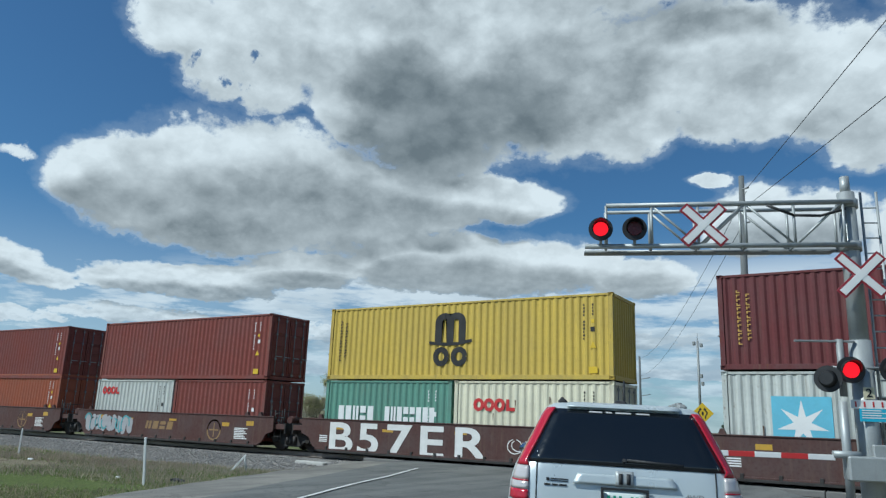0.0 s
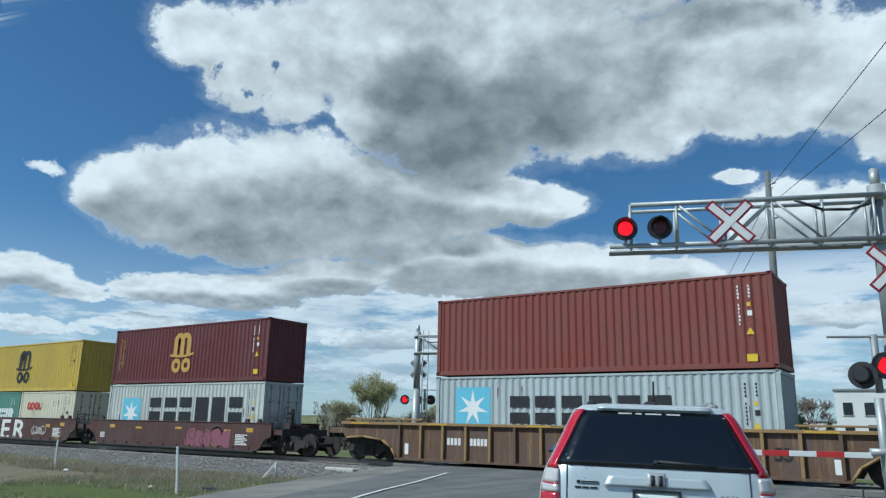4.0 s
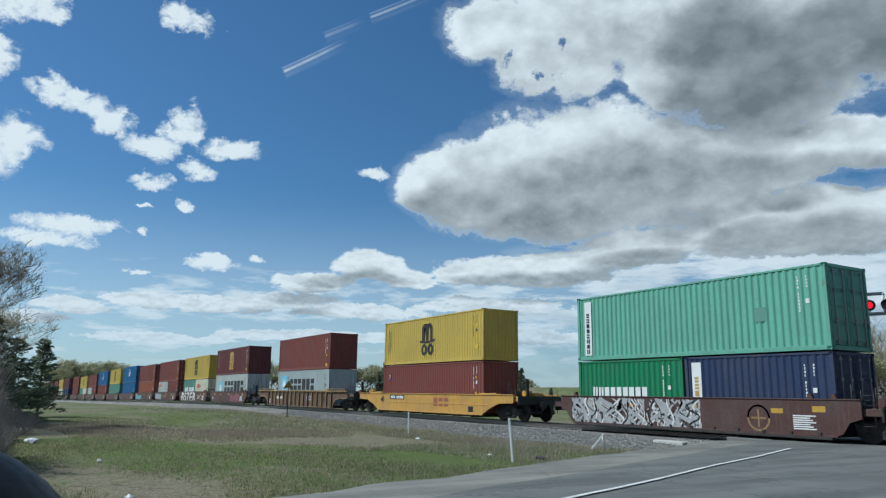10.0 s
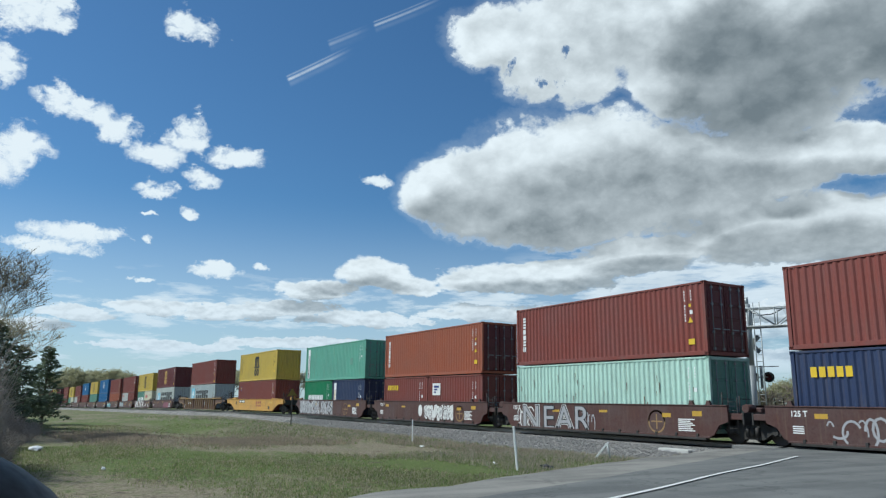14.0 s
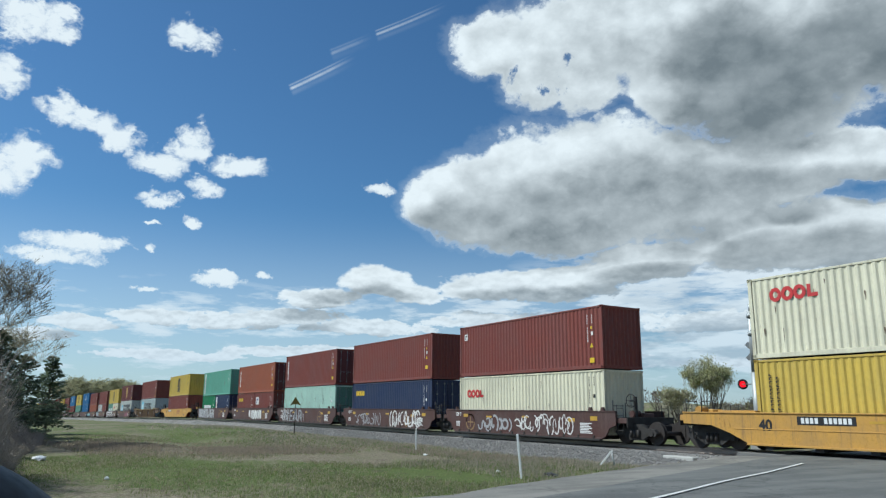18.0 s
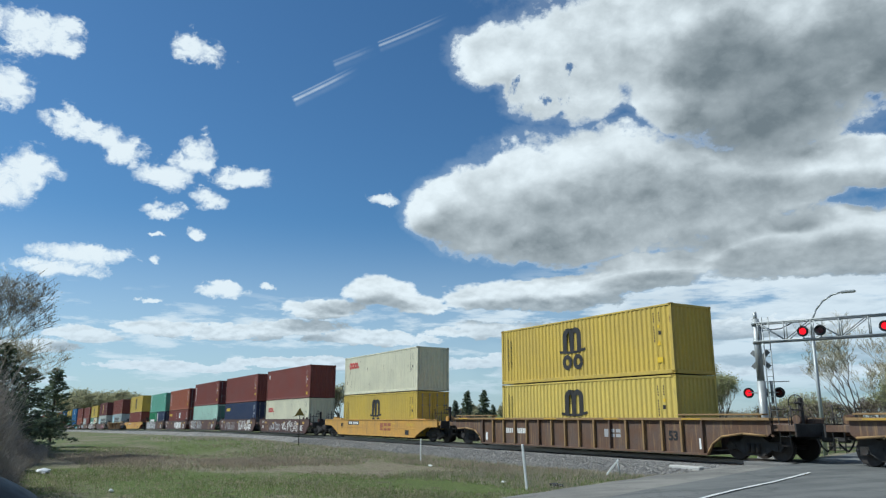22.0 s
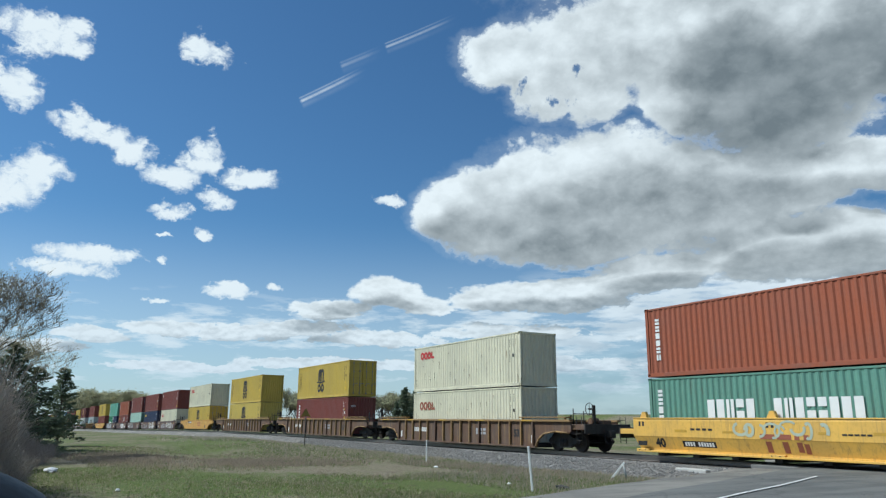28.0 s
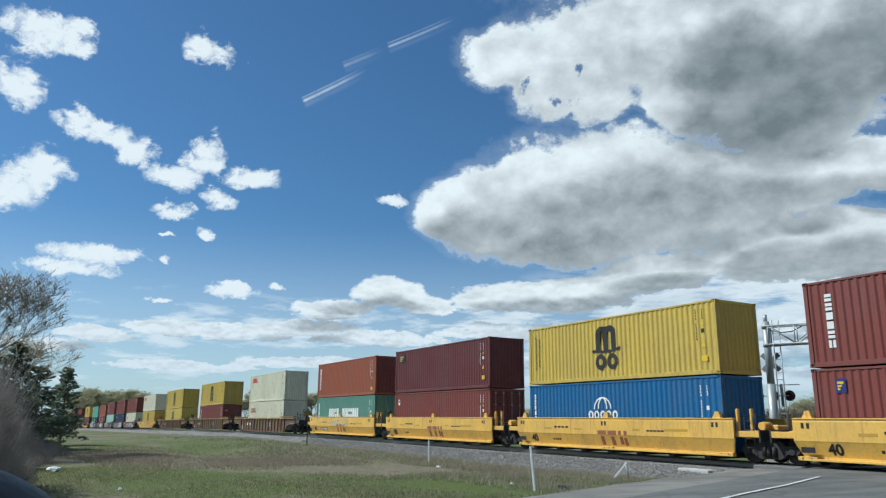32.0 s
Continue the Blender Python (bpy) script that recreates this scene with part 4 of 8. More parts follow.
def codes(mat=WHITE, stickers=True):
    """Small code columns and yellow warning marks near the right corner post."""
    def draw(parent, ln, h):
        CODE_SEED[0] += 1
        rng = random.Random(CODE_SEED[0])
        top = h - 0.30 - rng.uniform(0, 0.12)
        sh = [rect(ln / 2 - 1.06, ln / 2 - 1.06 + rng.uniform(0.035, 0.06), top - 0.075 - i * 0.115, top - i * 0.115) for i in range(11) if i != 4]
        sh += [rect(ln / 2 - 0.74, ln / 2 - 0.74 + rng.uniform(0.035, 0.055), top - 0.07 - i * 0.11, top - i * 0.11) for i in range(4)]
        sh.append(rect(ln / 2 - 0.80, ln / 2 - 0.66, top - 0.95, top - 0.79))
        paint_on("code_mark", sh, mat, parent, FACE, "column of small stencilled codes")["kind"] = "stuff"
        if stickers:
            x, z = ln / 2 - 0.73 + rng.uniform(-0.06, 0.04), top - 1.05 - rng.uniform(0, 0.3)
            paint_on("warning_triangle", [[(x - 0.12, z - 0.22), (x + 0.12, z - 0.22), (x, z)]], YELLOW, parent, FACE - 0.004, "yellow warning triangle")
            z -= rng.uniform(0.5, 0.9)
            paint_on("warning_label", [rect(x - 0.15, x + 0.15, z - 0.22, z)], YELLOW, parent, FACE - 0.004, "yellow caution label")
            paint_on("yellow_tag", [rect(x - 0.05, x + 0.06, top - 0.66, top - 0.54)], YELLOW, parent, FACE - 0.004, "small yellow tag")
    return draw


def name_row(mat, count, x, z, w, h_, gap, seed, lean=0.0):
    def draw(parent, ln, h):
        paint_on("company_name", moved(blocks(count, w, h_, gap, seed, lean), x, z), mat, parent, FACE, "painted company name as plain blocks")["kind"] = "stuff"
    return draw


def round_name(mat, x, z, r=0.17, count=4):
    """A short row of rounded rings."""
    def draw(parent, ln, h):
        sh = []
        for i in range(count):
            if i < count - 1:
                sh += ribbon(arc(x + i * r * 2.1, z, r * 0.78, r * 0.85, 0, 360, 12), r * 0.62)
            else:
                sh += [rect(x + i * r * 2.1 - r * 0.8, x + i * r * 2.1 - r * 0.2, z - r, z + r), rect(x + i * r * 2.1 - r * 0.2, x + i * r * 2.1 + r * 0.9, z - r, z - r * 0.4)]
        paint_on("company_name", sh, mat, parent, FACE, "red rounded company mark")["kind"] = "stuff"
    return draw


def star_panel(x, z, w):
    """A light blue square with a white seven-pointed star."""
    def draw(parent, ln, h):
        paint_on("star_panel", [rect(x, x + w, z, z + w)], SKYBLUE, parent, FACE, "light blue square panel")
        star = [(x + w / 2 + (w * 0.44 if i % 2 == 0 else w * 0.15) * math.sin(math.pi * i / 7), z + w / 2 + (w * 0.44 if i % 2 == 0 else w * 0.15) * math.cos(math.pi * i / 7)) for i in range(14)]
        bm = bmesh.new()
        c = bm.verts.new((x + w / 2, FACE - 0.008, z + w / 2))
        ring = [bm.verts.new((px, FACE - 0.008, pz)) for px, pz in star]
        for i in range(14):
            bm.faces.new((c, ring[i], ring[(i + 1) % 14]))
        part("star", bm, WHITE, parent, "white seven-pointed star")
    return draw


def small_badge(back, front, x=0.75, z=0.55, w=0.36, tall=0.46):
    def draw(parent, ln, h):
        x0, z0 = -ln / 2 + x, h - z - tall
        paint_on("badge", [rect(x0, x0 + w, z0, z0 + tall)], back, parent, FACE, "small square company badge")
        paint_on("badge_mark", [rect(x0 + w * 0.2, x0 + w * 0.8, z0 + tall * 0.62, z0 + tall * 0.8), rect(x0 + w * 0.2, x0 + w * 0.62, z0 + tall * 0.40, z0 + tall * 0.54),
                                rect(x0 + w * 0.2, x0 + w * 0.45, z0 + tall * 0.18, z0 + tall * 0.32)], front, parent, FACE - 0.006)
    return draw


def globe(mat, x=-0.3, z=0.95):
    """Arched lines over a row of rings, as on the blue boxes."""
    def draw(parent, ln, h):
        sh = []
        for rx in (0.55, 0.28):
            sh += ribbon(arc(x, z + 0.62, rx, 0.5, 0, 180, 12), 0.07)
        for i in range(5):
            sh += ribbon(arc(x - 0.8 + i * 0.4, z + 0.35, 0.13, 0.16, 0, 360, 10), 0.09)
        sh += moved(blocks(6, 0.2, 0.26, 0.08, 9), x - 0.85, z - 0.16)
        paint_on("company_name", sh, mat, parent, FACE, "white arched emblem over rounded marks")["kind"] = "stuff"
    return draw


def rust_runs(seed):
    """Rust stains with ragged edges running down from dents."""
    def draw(parent, ln, h):
        rng, sh = random.Random(seed), []
        for _ in range(11):
            x, z, tall, w = rng.uniform(-ln / 2 + 0.3, ln / 2 - 0.3), rng.uniform(0.5, h - 0.3), rng.uniform(0.12, 0.55), rng.uniform(0.02, 0.055)
            sh.append([(x, z), (x + w, z - 0.02), (x + w * 0.8, z - tall * 0.6), (x + w * 0.5, z - tall), (x + w * 0.2, z - tall * 0.7)])
        paint_on("rust_stain", sh, RUSTY, parent, FACE + 0.003, "rust stains running down the side")
    return draw


def end_marks(mat=WHITE, z=2.1):
    """Small marks on the end wall that faces back along the train."""
    def draw(parent, ln, h):
        bm = bmesh.new()
        for i in range(4):
            box(bm, ln / 2 - 0.006, ln / 2 + 0.004, -0.95 + i * 0.10, -0.89 + i * 0.10, z, z + 0.12)
        part("end_marks", bm, mat, parent, "small painted marks on the end wall")
    return draw


# ---------------------------------------------------------------- well cars
def wheelset():
    bm = bmesh.new()
    for s in (-1, 1):
        tube(bm, (0, s * 0.69, 0), (0, s * 0.80, 0), 0.455, n=28)
        tube(bm, (0, s * 0.66, 0), (0, s * 0.69, 0), 0.485, n=28)
        tube(bm, (0, s * 0.80, 0), (0, s * 0.86, 0), 0.15, 0.12, n=12)
        for i in range(3):
            a = i * 2.0944
            box(bm, 0.2 * math.cos(a) - 0.03, 0.2 * math.cos(a) + 0.03, s * 0.805 - 0.01, s * 0.805 + 0.01, 0.2 * math.sin(a) - 0.03, 0.2 * math.sin(a) + 0.03)
    tube(bm, (0, -0.7, 0), (0, 0.7, 0), 0.085, n=10)
    return bm


def sideframe():
    bm = bmesh.new()
    prism(bm, [(-1.2, 0.50), (-1.05, 0.66), (-0.62, 0.68), (-0.36, 0.86), (0.36, 0.86), (0.62, 0.68), (1.05, 0.66), (1.2, 0.50), (1.05, 0.36), (0.72, 0.40), (0.40, 0.20), (-0.40, 0.20), (-0.72, 0.40), (-1.05, 0.36)], -0.09, 0.09)
    for x in (-0.2, 0.0, 0.2):
        tube(bm, (x, -0.11, 0.30), (x, -0.11, 0.62), 0.085, n=10)
    for x in (-0.889, 0.889):
        tube(bm, (x, -0.13, 0.485), (x, 0.0, 0.485), 0.12, n=12)
    return bm


SPINNING = []


def truck(parent, x, spin=True):
    """A two-axle bogie under a car."""
    for dx in (-0.889, 0.889):
        w = place("wheelset", cached("wheelset", wheelset), WHEEL, parent, pose(x + dx, 0, 0.485))
        if spin:
            SPINNING.append((w, x + dx))
    for s in (-1, 1):
        place("sideframe", cached("sideframe", sideframe), STEEL_DARK, parent, pose(x, s * 1.0, 0, 0, 0, 0 if s < 0 else 180))
    bm = bmesh.new()
    bevelled(bm, -0.22, 0.22, -1.0, 1.0, 0.45, 0.80, 0.03)
    place("bolster", cached("bolster", lambda: bm), STEEL_DARK, parent, pose(x, 0, 0))


def ladder_bm(h, w=0.38, steps=4):
    bm = bmesh.new()
    for x in (0, w):
        tube(bm, (x, 0, 0), (x, 0, h), 0.018, n=6)
    for i in range(steps):
        z = h * (i + 0.5) / steps
        tube(bm, (0, 0, z), (w, 0, z), 0.014, n=6)
    return bm


def handwheel_bm():
    bm = bmesh.new()
    ring = [(0.28 * math.cos(i * 0.3927), 0, 0.28 * math.sin(i * 0.3927)) for i in range(17)]
    bent_tube(bm, ring, 0.018, 6)
    for i in range(4):
        a = i * 1.5708
        tube(bm, (0, 0, 0), (0.28 * math.cos(a), 0, 0.28 * math.sin(a)), 0.012, n=5)
    tube(bm, (0, -0.05, 0), (0, 0.25, 0), 0.04, n=8)
    return bm


def coupler_bm():
    bm = bmesh.new()
    bevelled(bm, -0.9, 0.2, -0.10, 0.10, 0.78, 0.98, 0.02)
    bevelled(bm, 0.15, 0.48, -0.17, 0.17, 0.70, 1.05, 0.05)
    bent_tube(bm, [(0.1, -0.28, 0.85), (0.25, -0.29, 0.55), (0.4, -0.28, 0.40), (0.55, -0.27, 0.5), (0.7, -0.26, 0.7)], 0.03, 6)
    return bm


def platform(parent, x0, x1, mat, top=1.16, posts=True, hand=False, rails=()):
    """The deck over a truck at one end of a car, with its steps and fittings."""
    s = 1 if x1 > x0 else -1
    a, b = min(x0, x1), max(x0, x1)
    bm = bmesh.new()
    bevelled(bm, a, b, -0.42, 0.42, top - 0.36, top, 0.02)
    bevelled(bm, a + 0.1, b - 0.1, -1.30, 1.30, top - 0.12, top - 0.03, 0.015)
    part("end_deck", bm, mat, parent)
    for y in (-1.36, 1.36):
        bm = bmesh.new()
        bevelled(bm, a, b, y - 0.05, y + 0.05, top - 0.24, top - 0.02, 0.012)
        part("deck_beam", bm, mat, parent)
    bm = bmesh.new()
    bevelled(bm, x1 - 0.06 if s > 0 else x1 - 0.02, x1 + 0.02 if s > 0 else x1 + 0.06, -1.42, 1.42, top - 0.42, top + 0.02, 0.015)
    part("end_sill", bm, STEEL_DARK, parent)
    if posts:
        for y in (-1.38, 1.38):
            place("ladder", cached("car_ladder", lambda: ladder_bm(1.25)), STEEL_DARK, parent, pose(x1 - s * 0.45 - 0.19, y, 0.42))
        for i, x in enumerate((x1 - s * 0.25, x1 - s * 1.0)):
            bm = bmesh.new()
            tube(bm, (x, -1.25, top - 0.1), (x, -1.25, top + 0.62 + 0.12 * i), 0.025, n=6)
            tube(bm, (x, -1.25, top + 0.5), (x, -0.6, top + 0.5), 0.018, n=6)
            part("handrail_post", bm, STEEL_DARK, parent)
        bm = bmesh.new()
        bevelled(bm, min(x1, x1 - s * 0.8), max(x1, x1 - s * 0.8), -0.35, 0.25, top, top + 0.20, 0.04)
        tube(bm, (x1 - s * 0.4, -0.75, top + 0.16), (x1 - s * 0.4, -0.3, top + 0.16), 0.15, n=12)
        part("brake_gear", bm, mat, parent)
    if hand:
        place("handbrake_wheel", cached("handbrake_wheel", handwheel_bm), STEEL_DARK, parent, pose(x1 - s * 0.3, -0.85, top + 0.72))
        bm = bmesh.new()
        bevelled(bm, x1 - s * 0.3 - 0.06, x1 - s * 0.3 + 0.06, -0.66, -0.5, top, top + 0.9, 0.02)
        part("brake_stand", bm, STEEL_DARK, parent)


def strips(rects, parent, y, mat=STRIP):
    """Reflective strips, each a piece of its own."""
    for r in rects:
        paint_on("reflective_strip", [r], mat, parent, y, "yellow reflective strip")


def car_marks(parent, y, items):
    for shapes, mat, name, label in items:
        paint_on(name, shapes, mat, parent, y, label)


def text_on(parent, text, size, x, z, y, mat=BLACK, bold=0.012):
    place("stencil", lettering(text, size, bold), mat, parent, pose(x, y - 0.004, z), "stencilled characters")


def scribble(seed, x0, x1, z0, z1, strokes=14, w=0.045):
    rng, out = random.Random(seed), []
    for i in range(strokes):
        cx, cz = x0 + (x1 - x0) * (i + 0.5) / strokes + rng.uniform(-0.1, 0.1), (z0 + z1) / 2 + rng.uniform(-0.12, 0.12)
        rx, rz = rng.uniform(0.10, 0.34), rng.uniform(0.18, (z1 - z0) * 0.5)
        a = rng.uniform(0, 360)
        out += ribbon(arc(cx, min(z1 - rz, max(z0 + rz, cz)), rx, rz, a, a + rng.uniform(120, 340), 10), w * rng.uniform(0.7, 1.4))
    return out


def bubbles(seed, x0, x1, z0, z1, n=12):
    """Fat uneven letter-like shapes, side by side."""
    rng, out = random.Random(seed), []
    step = (x1 - x0) / n
    for i in range(n):
        cx, cz = x0 + step * (i + 0.5), (z0 + z1) / 2 + rng.uniform(-0.05, 0.05)
        rx, rz, lean = step * rng.uniform(0.46, 0.60), (z1 - z0) * rng.uniform(0.42, 0.5), rng.uniform(-0.25, 0.25)
        notch, ph = rng.choice((2, 3, 3, 4)), rng.uniform(0, 6.28)
        pts = []
        for j in range(20):
            a = j * 0.314159
            k = (abs(math.cos(a)) ** 4 + abs(math.sin(a)) ** 4) ** -0.25 * (1 - 0.16 * (0.5 + 0.5 * math.cos(notch * a + ph)))
            pz = rz * k * math.sin(a)
            pts.append((cx + rx * k * math.cos(a) + lean * pz, cz + pz))
        out.append(pts)
    return out


def swirls(seed, x0, x1, z0, z1, strokes=16, w=0.06):
    """Long curling strokes that bend to and fro."""
    rng, out = random.Random(seed), []
    mid, half = (z0 + z1) / 2, (z1 - z0) / 2
    for i in range(strokes):
        x = x0 + (x1 - x0) * (i + rng.random()) / strokes
        lean, bow, ph, turns = rng.uniform(-0.35, 0.35), rng.uniform(0.12, 0.32), rng.uniform(0, 6.28), rng.uniform(0.7, 1.6)
        pts = []
        for j in range(13):
            f = -1 + j / 6.0
            pts.append((min(x1, max(x0, x + lean * f + bow * math.sin(ph + turns * 3.1 * f))), mid + half * f * 0.94))
        out += ribbon(pts, w * rng.uniform(0.7, 1.5))
    return out


def hatch(seed, x0, x1, z0, z1, n=40, w=0.02):
    """Thin uneven strokes running down."""
    rng, out = random.Random(seed), []
    for i in range(n):
        x = x0 + (x1 - x0) * (i + rng.random()) / n
        a, b = rng.uniform(z0, z0 + (z1 - z0) * 0.5), rng.uniform(z0 + (z1 - z0) * 0.5, z1)
        out += ribbon([(x, a), (x + rng.uniform(-0.08, 0.08), (a + b) / 2), (x + rng.uniform(-0.12, 0.12), b)], w * rng.uniform(0.6, 1.5))
    return out


CAR_GROUP = "well cars of the freight train"


def brown_car(label, graffiti=(), weight="125 T", emblem_x=3.4, first=False):
    """A forty-foot unit with flat brown sides; shared bogies between units."""
    car = tagged(new("well_car"), label, "railway car", CAR_GROUP)
    for s in (-1, 1):
        me = cached("brown_side", lambda: brown_side())
        sill = place("side_sill", me, BROWN, car, pose(0, s * 1.49, 0, 0, 0, 0 if s < 0 else 180))
        place("top_rail", cached("brown_top", lambda: box_bm((-7.0, 7.0, -0.05, 0.08, 1.36, 1.40))), BROWN, sill)
        place("bottom_rail", cached("brown_low", lambda: box_bm((-6.2, 6.2, -0.06, 0.10, 0.19, 0.25))), BROWN, sill)
        place("bottom_flange", cached("brown_flange", brown_flange), STEEL_DARK, sill, None, "dark bottom flange")
    for i in range(7):
        place("floor_beam", cached("floor_beam_1.45", lambda: box_bm((0.0, 0.3, -1.45, 1.45, 0.14, 0.30))), STEEL_DARK, car, pose(-5.7 + i * 1.8, 0, 0))
    platform(car, 6.15, 7.6, BROWN, 1.12, hand=first)
    platform(car, -6.15, -7.6, BROWN, 1.12, posts=False)
    truck(car, 7.72)
    y = -1.508
    strips([rect(-5.2, -4.75, 1.0, 1.16), rect(-2.9, -2.4, 0.98, 1.08), rect(0.3, 0.8, 1.02, 1.12), rect(3.9, 4.35, 0.90, 1.06), rect(5.4, 5.85, 0.97, 1.16)], car, y)
    paint_on("data_block", [rect(4.7 + 0.0, 5.5 - 0.1 * (i % 3), 0.40 + i * 0.07, 0.44 + i * 0.07) for i in range(7)] + [rect(-6.0, -5.6, 0.5 + i * 0.07, 0.54 + i * 0.07) for i in range(4)], WHITE, car, y, "small stencilled data lines")["kind"] = "stuff"
    if weight:
        text_on(car, weight, 0.26, -5.75, 1.06, y, WHITE, 0.006)
    paint_on("round_emblem", ribbon(arc(emblem_x, 0.72, 0.42, 0.42, 0, 360, 20), 0.07) + [rect(emblem_x - 0.3, emblem_x + 0.3, 0.69, 0.75), rect(emblem_x - 0.03, emblem_x + 0.03, 0.42, 1.02)], RUST_EDGE, car, y + 0.002, "faded round emblem")
    for shapes, mat, lab in graffiti:
        paint_on("graffiti", shapes, mat, car, y - 0.003, lab)["kind"] = "stuff"
    for x in (-6.1, 6.1, 5.3):
        bm = bmesh.new()
        prism(bm, [(x - 0.13, 1.36), (x + 0.13, 1.36), (x + 0.05, 1.56), (x - 0.05, 1.56)], -1.45, -1.33)
        part("corner_guide", bm, BROWN, car)
    return car


def brown_flange():
    bm = bmesh.new()
    bevelled(bm, -6.05, 6.05, -0.10, 0.12, 0.11, 0.19, 0.01)
    for i in range(12):
        x = -5.6 + i * 1.02
        bevelled(bm, x - 0.05, x + 0.05, -0.075, -0.02, 0.19, 0.33, 0.008)
    return bm


def brown_side():
    bm = bmesh.new()
    out = [(-7.0, 1.36), (-7.0, 0.80), (-6.6, 0.66), (-6.35, 0.30), (-6.1, 0.23), (6.1, 0.23), (6.35, 0.30), (6.6, 0.66), (7.0, 0.80), (7.0, 1.36)]
    prism(bm, out, -0.02, 0.04)
    return bm


def yellow_side():
    bm = bmesh.new()
    rows = [(1.58, -0.03), (1.50, -0.05), (0.88, -0.05), (0.84, -0.03), (0.38, 0.14), (0.30, 0.14)]
    ends = [(-6.75, 6.75), (-6.75, 6.75), (-6.75, 6.75), (-6.75, 6.75), (-6.55, 6.55), (-6.55, 6.55)]
    ring = []
    for (z, y), (a, b) in zip(rows, ends):
        ring.append([bm.verts.new((a, y, z)), bm.verts.new((b, y, z)), bm.verts.new((b, y + 0.07, z)), bm.verts.new((a, y + 0.07, z))])
    for r0, r1 in zip(ring, ring[1:]):
        for i in range(4):
            bm.faces.new((r0[i], r0[(i + 1) % 4], r1[(i + 1) % 4], r1[i]))
    bm.faces.new(ring[0])
    bm.faces.new(ring[-1][::-1])
    return bm


def yellow_car(label, plate=True, hand=False, graffiti=()):
    """A forty-foot yellow unit whose sides crease inward to the sill."""
    car = tagged(new("well_car"), label, "railway car", CAR_GROUP)
    for s in (-1, 1):
        sill = place("side_sill", cached("yellow_side", yellow_side), YCAR, car, pose(0, s * 1.50, 0, 0, 0, 0 if s < 0 else 180))
        place("top_rail", cached("yellow_top", lambda: box_bm((-6.75, 6.75, -0.07, 0.10, 1.575, 1.62))), YCAR, sill)
        place("bottom_rail", cached("yellow_low", lambda: box_bm((-6.5, 6.5, 0.0, 0.22, 0.24, 0.31))), YCAR, sill)
    for i in range(7):
        place("floor_beam", cached("floor_beam_1.28", lambda: box_bm((0.0, 0.3, -1.28, 1.28, 0.10, 0.30))), STEEL_DARK, car, pose(-5.7 + i * 1.8, 0, 0))
    for x in (-6.3, -0.2, 5.9):
        bm = bmesh.new()
        prism(bm, [(x - 0.22, 1.55), (x + 0.22, 1.55), (x + 0.12, 1.86), (x - 0.04, 1.86)], -1.42, -1.28)
        part("corner_guide", bm, YCAR, car)
        paint_on("guide_slot", [rect(x - 0.14, x - 0.04, 1.28, 1.46), rect(x + 0.06, x + 0.16, 1.28, 1.46)], BLACK, car, -1.552, "dark slots")
    platform(car, 6.4, 7.75, YCAR, 1.18, hand=hand)
    platform(car, -6.4, -7.75, YCAR, 1.18, posts=False)
    for x in (6.75, 7.35):
        bm = bmesh.new()
        bevelled(bm, x - 0.05, x + 0.05, -1.32, -1.2, 1.1, 1.95, 0.015)
        part("guide_post", bm, YCAR, car)
    truck(car, 7.85)
    y = -1.553
    slope = pose(0, -1.36, 0.38, 20.3)                  # the sloping lower panel
    place("stencil", lettering("40", 0.50, 0.02), BLACK, car, slope @ pose(-5.35, -0.006, 0.10), "stencilled characters")
    paint_on("company_mark", moved([rect(0.17, 0.39, 0, 0.40), rect(0.82, 1.04, 0, 0.40), rect(1.36, 1.56, 0.05, 0.40), rect(1.62, 1.80, 0.0, 0.35)], -0.6, 0.06), FADEDRED, car, 0, "faded red company mark as plain blocks", m=slope)
    paint_on("company_mark", moved([rect(0, 0.56, 0, 0.17), rect(0.66, 1.2, 0, 0.17), rect(1.32, 1.5, 0, 0.17), rect(1.66, 1.84, 0, 0.17)], -0.6, 0.89), FADEDRED, car, y, "faded red upper edge of the company mark")
    if plate:
        paint_on("number_plate", [rect(-4.2, -2.6, 0.14, 0.38)], BLACK, car, 0, "black plate", m=slope)
        paint_on("car_number", [rect(-4.08 + i * 0.13, -3.99 + i * 0.13, 0.18, 0.34) for i in range(11) if i != 4], WHITE, car, -0.006, "white bars on the black plate", m=slope)["kind"] = "stuff"
    else:
        paint_on("data_block", [rect(-3.9 + i * 0.16, -3.8 + i * 0.16, 0.2, 0.3) for i in range(4)], INK, car, 0, "small stencilled data", m=slope)["kind"] = "stuff"
    for shapes, mat, lab in graffiti:
        paint_on("graffiti", shapes, mat, car, y - 0.003, lab)["kind"] = "stuff"
    for x in (-6.35, -0.1, 6.25):
        bm = bmesh.new()
        bevelled(bm, x - 0.35, x + 0.35, -1.49, -1.30, 0.24, 0.37, 0.012)
        part("lifting_lug", bm, YCAR, car)
        paint_on("lug_hole", [disc(x - 0.16, 0.31, 0.035, n=8), disc(x + 0.16, 0.31, 0.035, n=8)], BLACK, car, -1.492, "dark holes")
    strips([rect(-4.5, -3.9, 1.06, 1.16), rect(-2.2, -1.7, 1.06, 1.14), rect(1.6, 2.0, 1.08, 1.16), rect(3.4, 4.6, 1.08, 1.18)], car, y)
    paint_on("data_block", [rect(-3.7 + i * 0.28, -3.5 + i * 0.28, 1.14, 1.22) for i in range(4)] + [rect(2.4 + i * 0.2, 2.56 + i * 0.2, 1.06, 1.12) for i in range(5)] + [rect(-6.5, -6.0, 0.50, 0.68)], INK, car, y, "small stencilled data")["kind"] = "stuff"
    return car


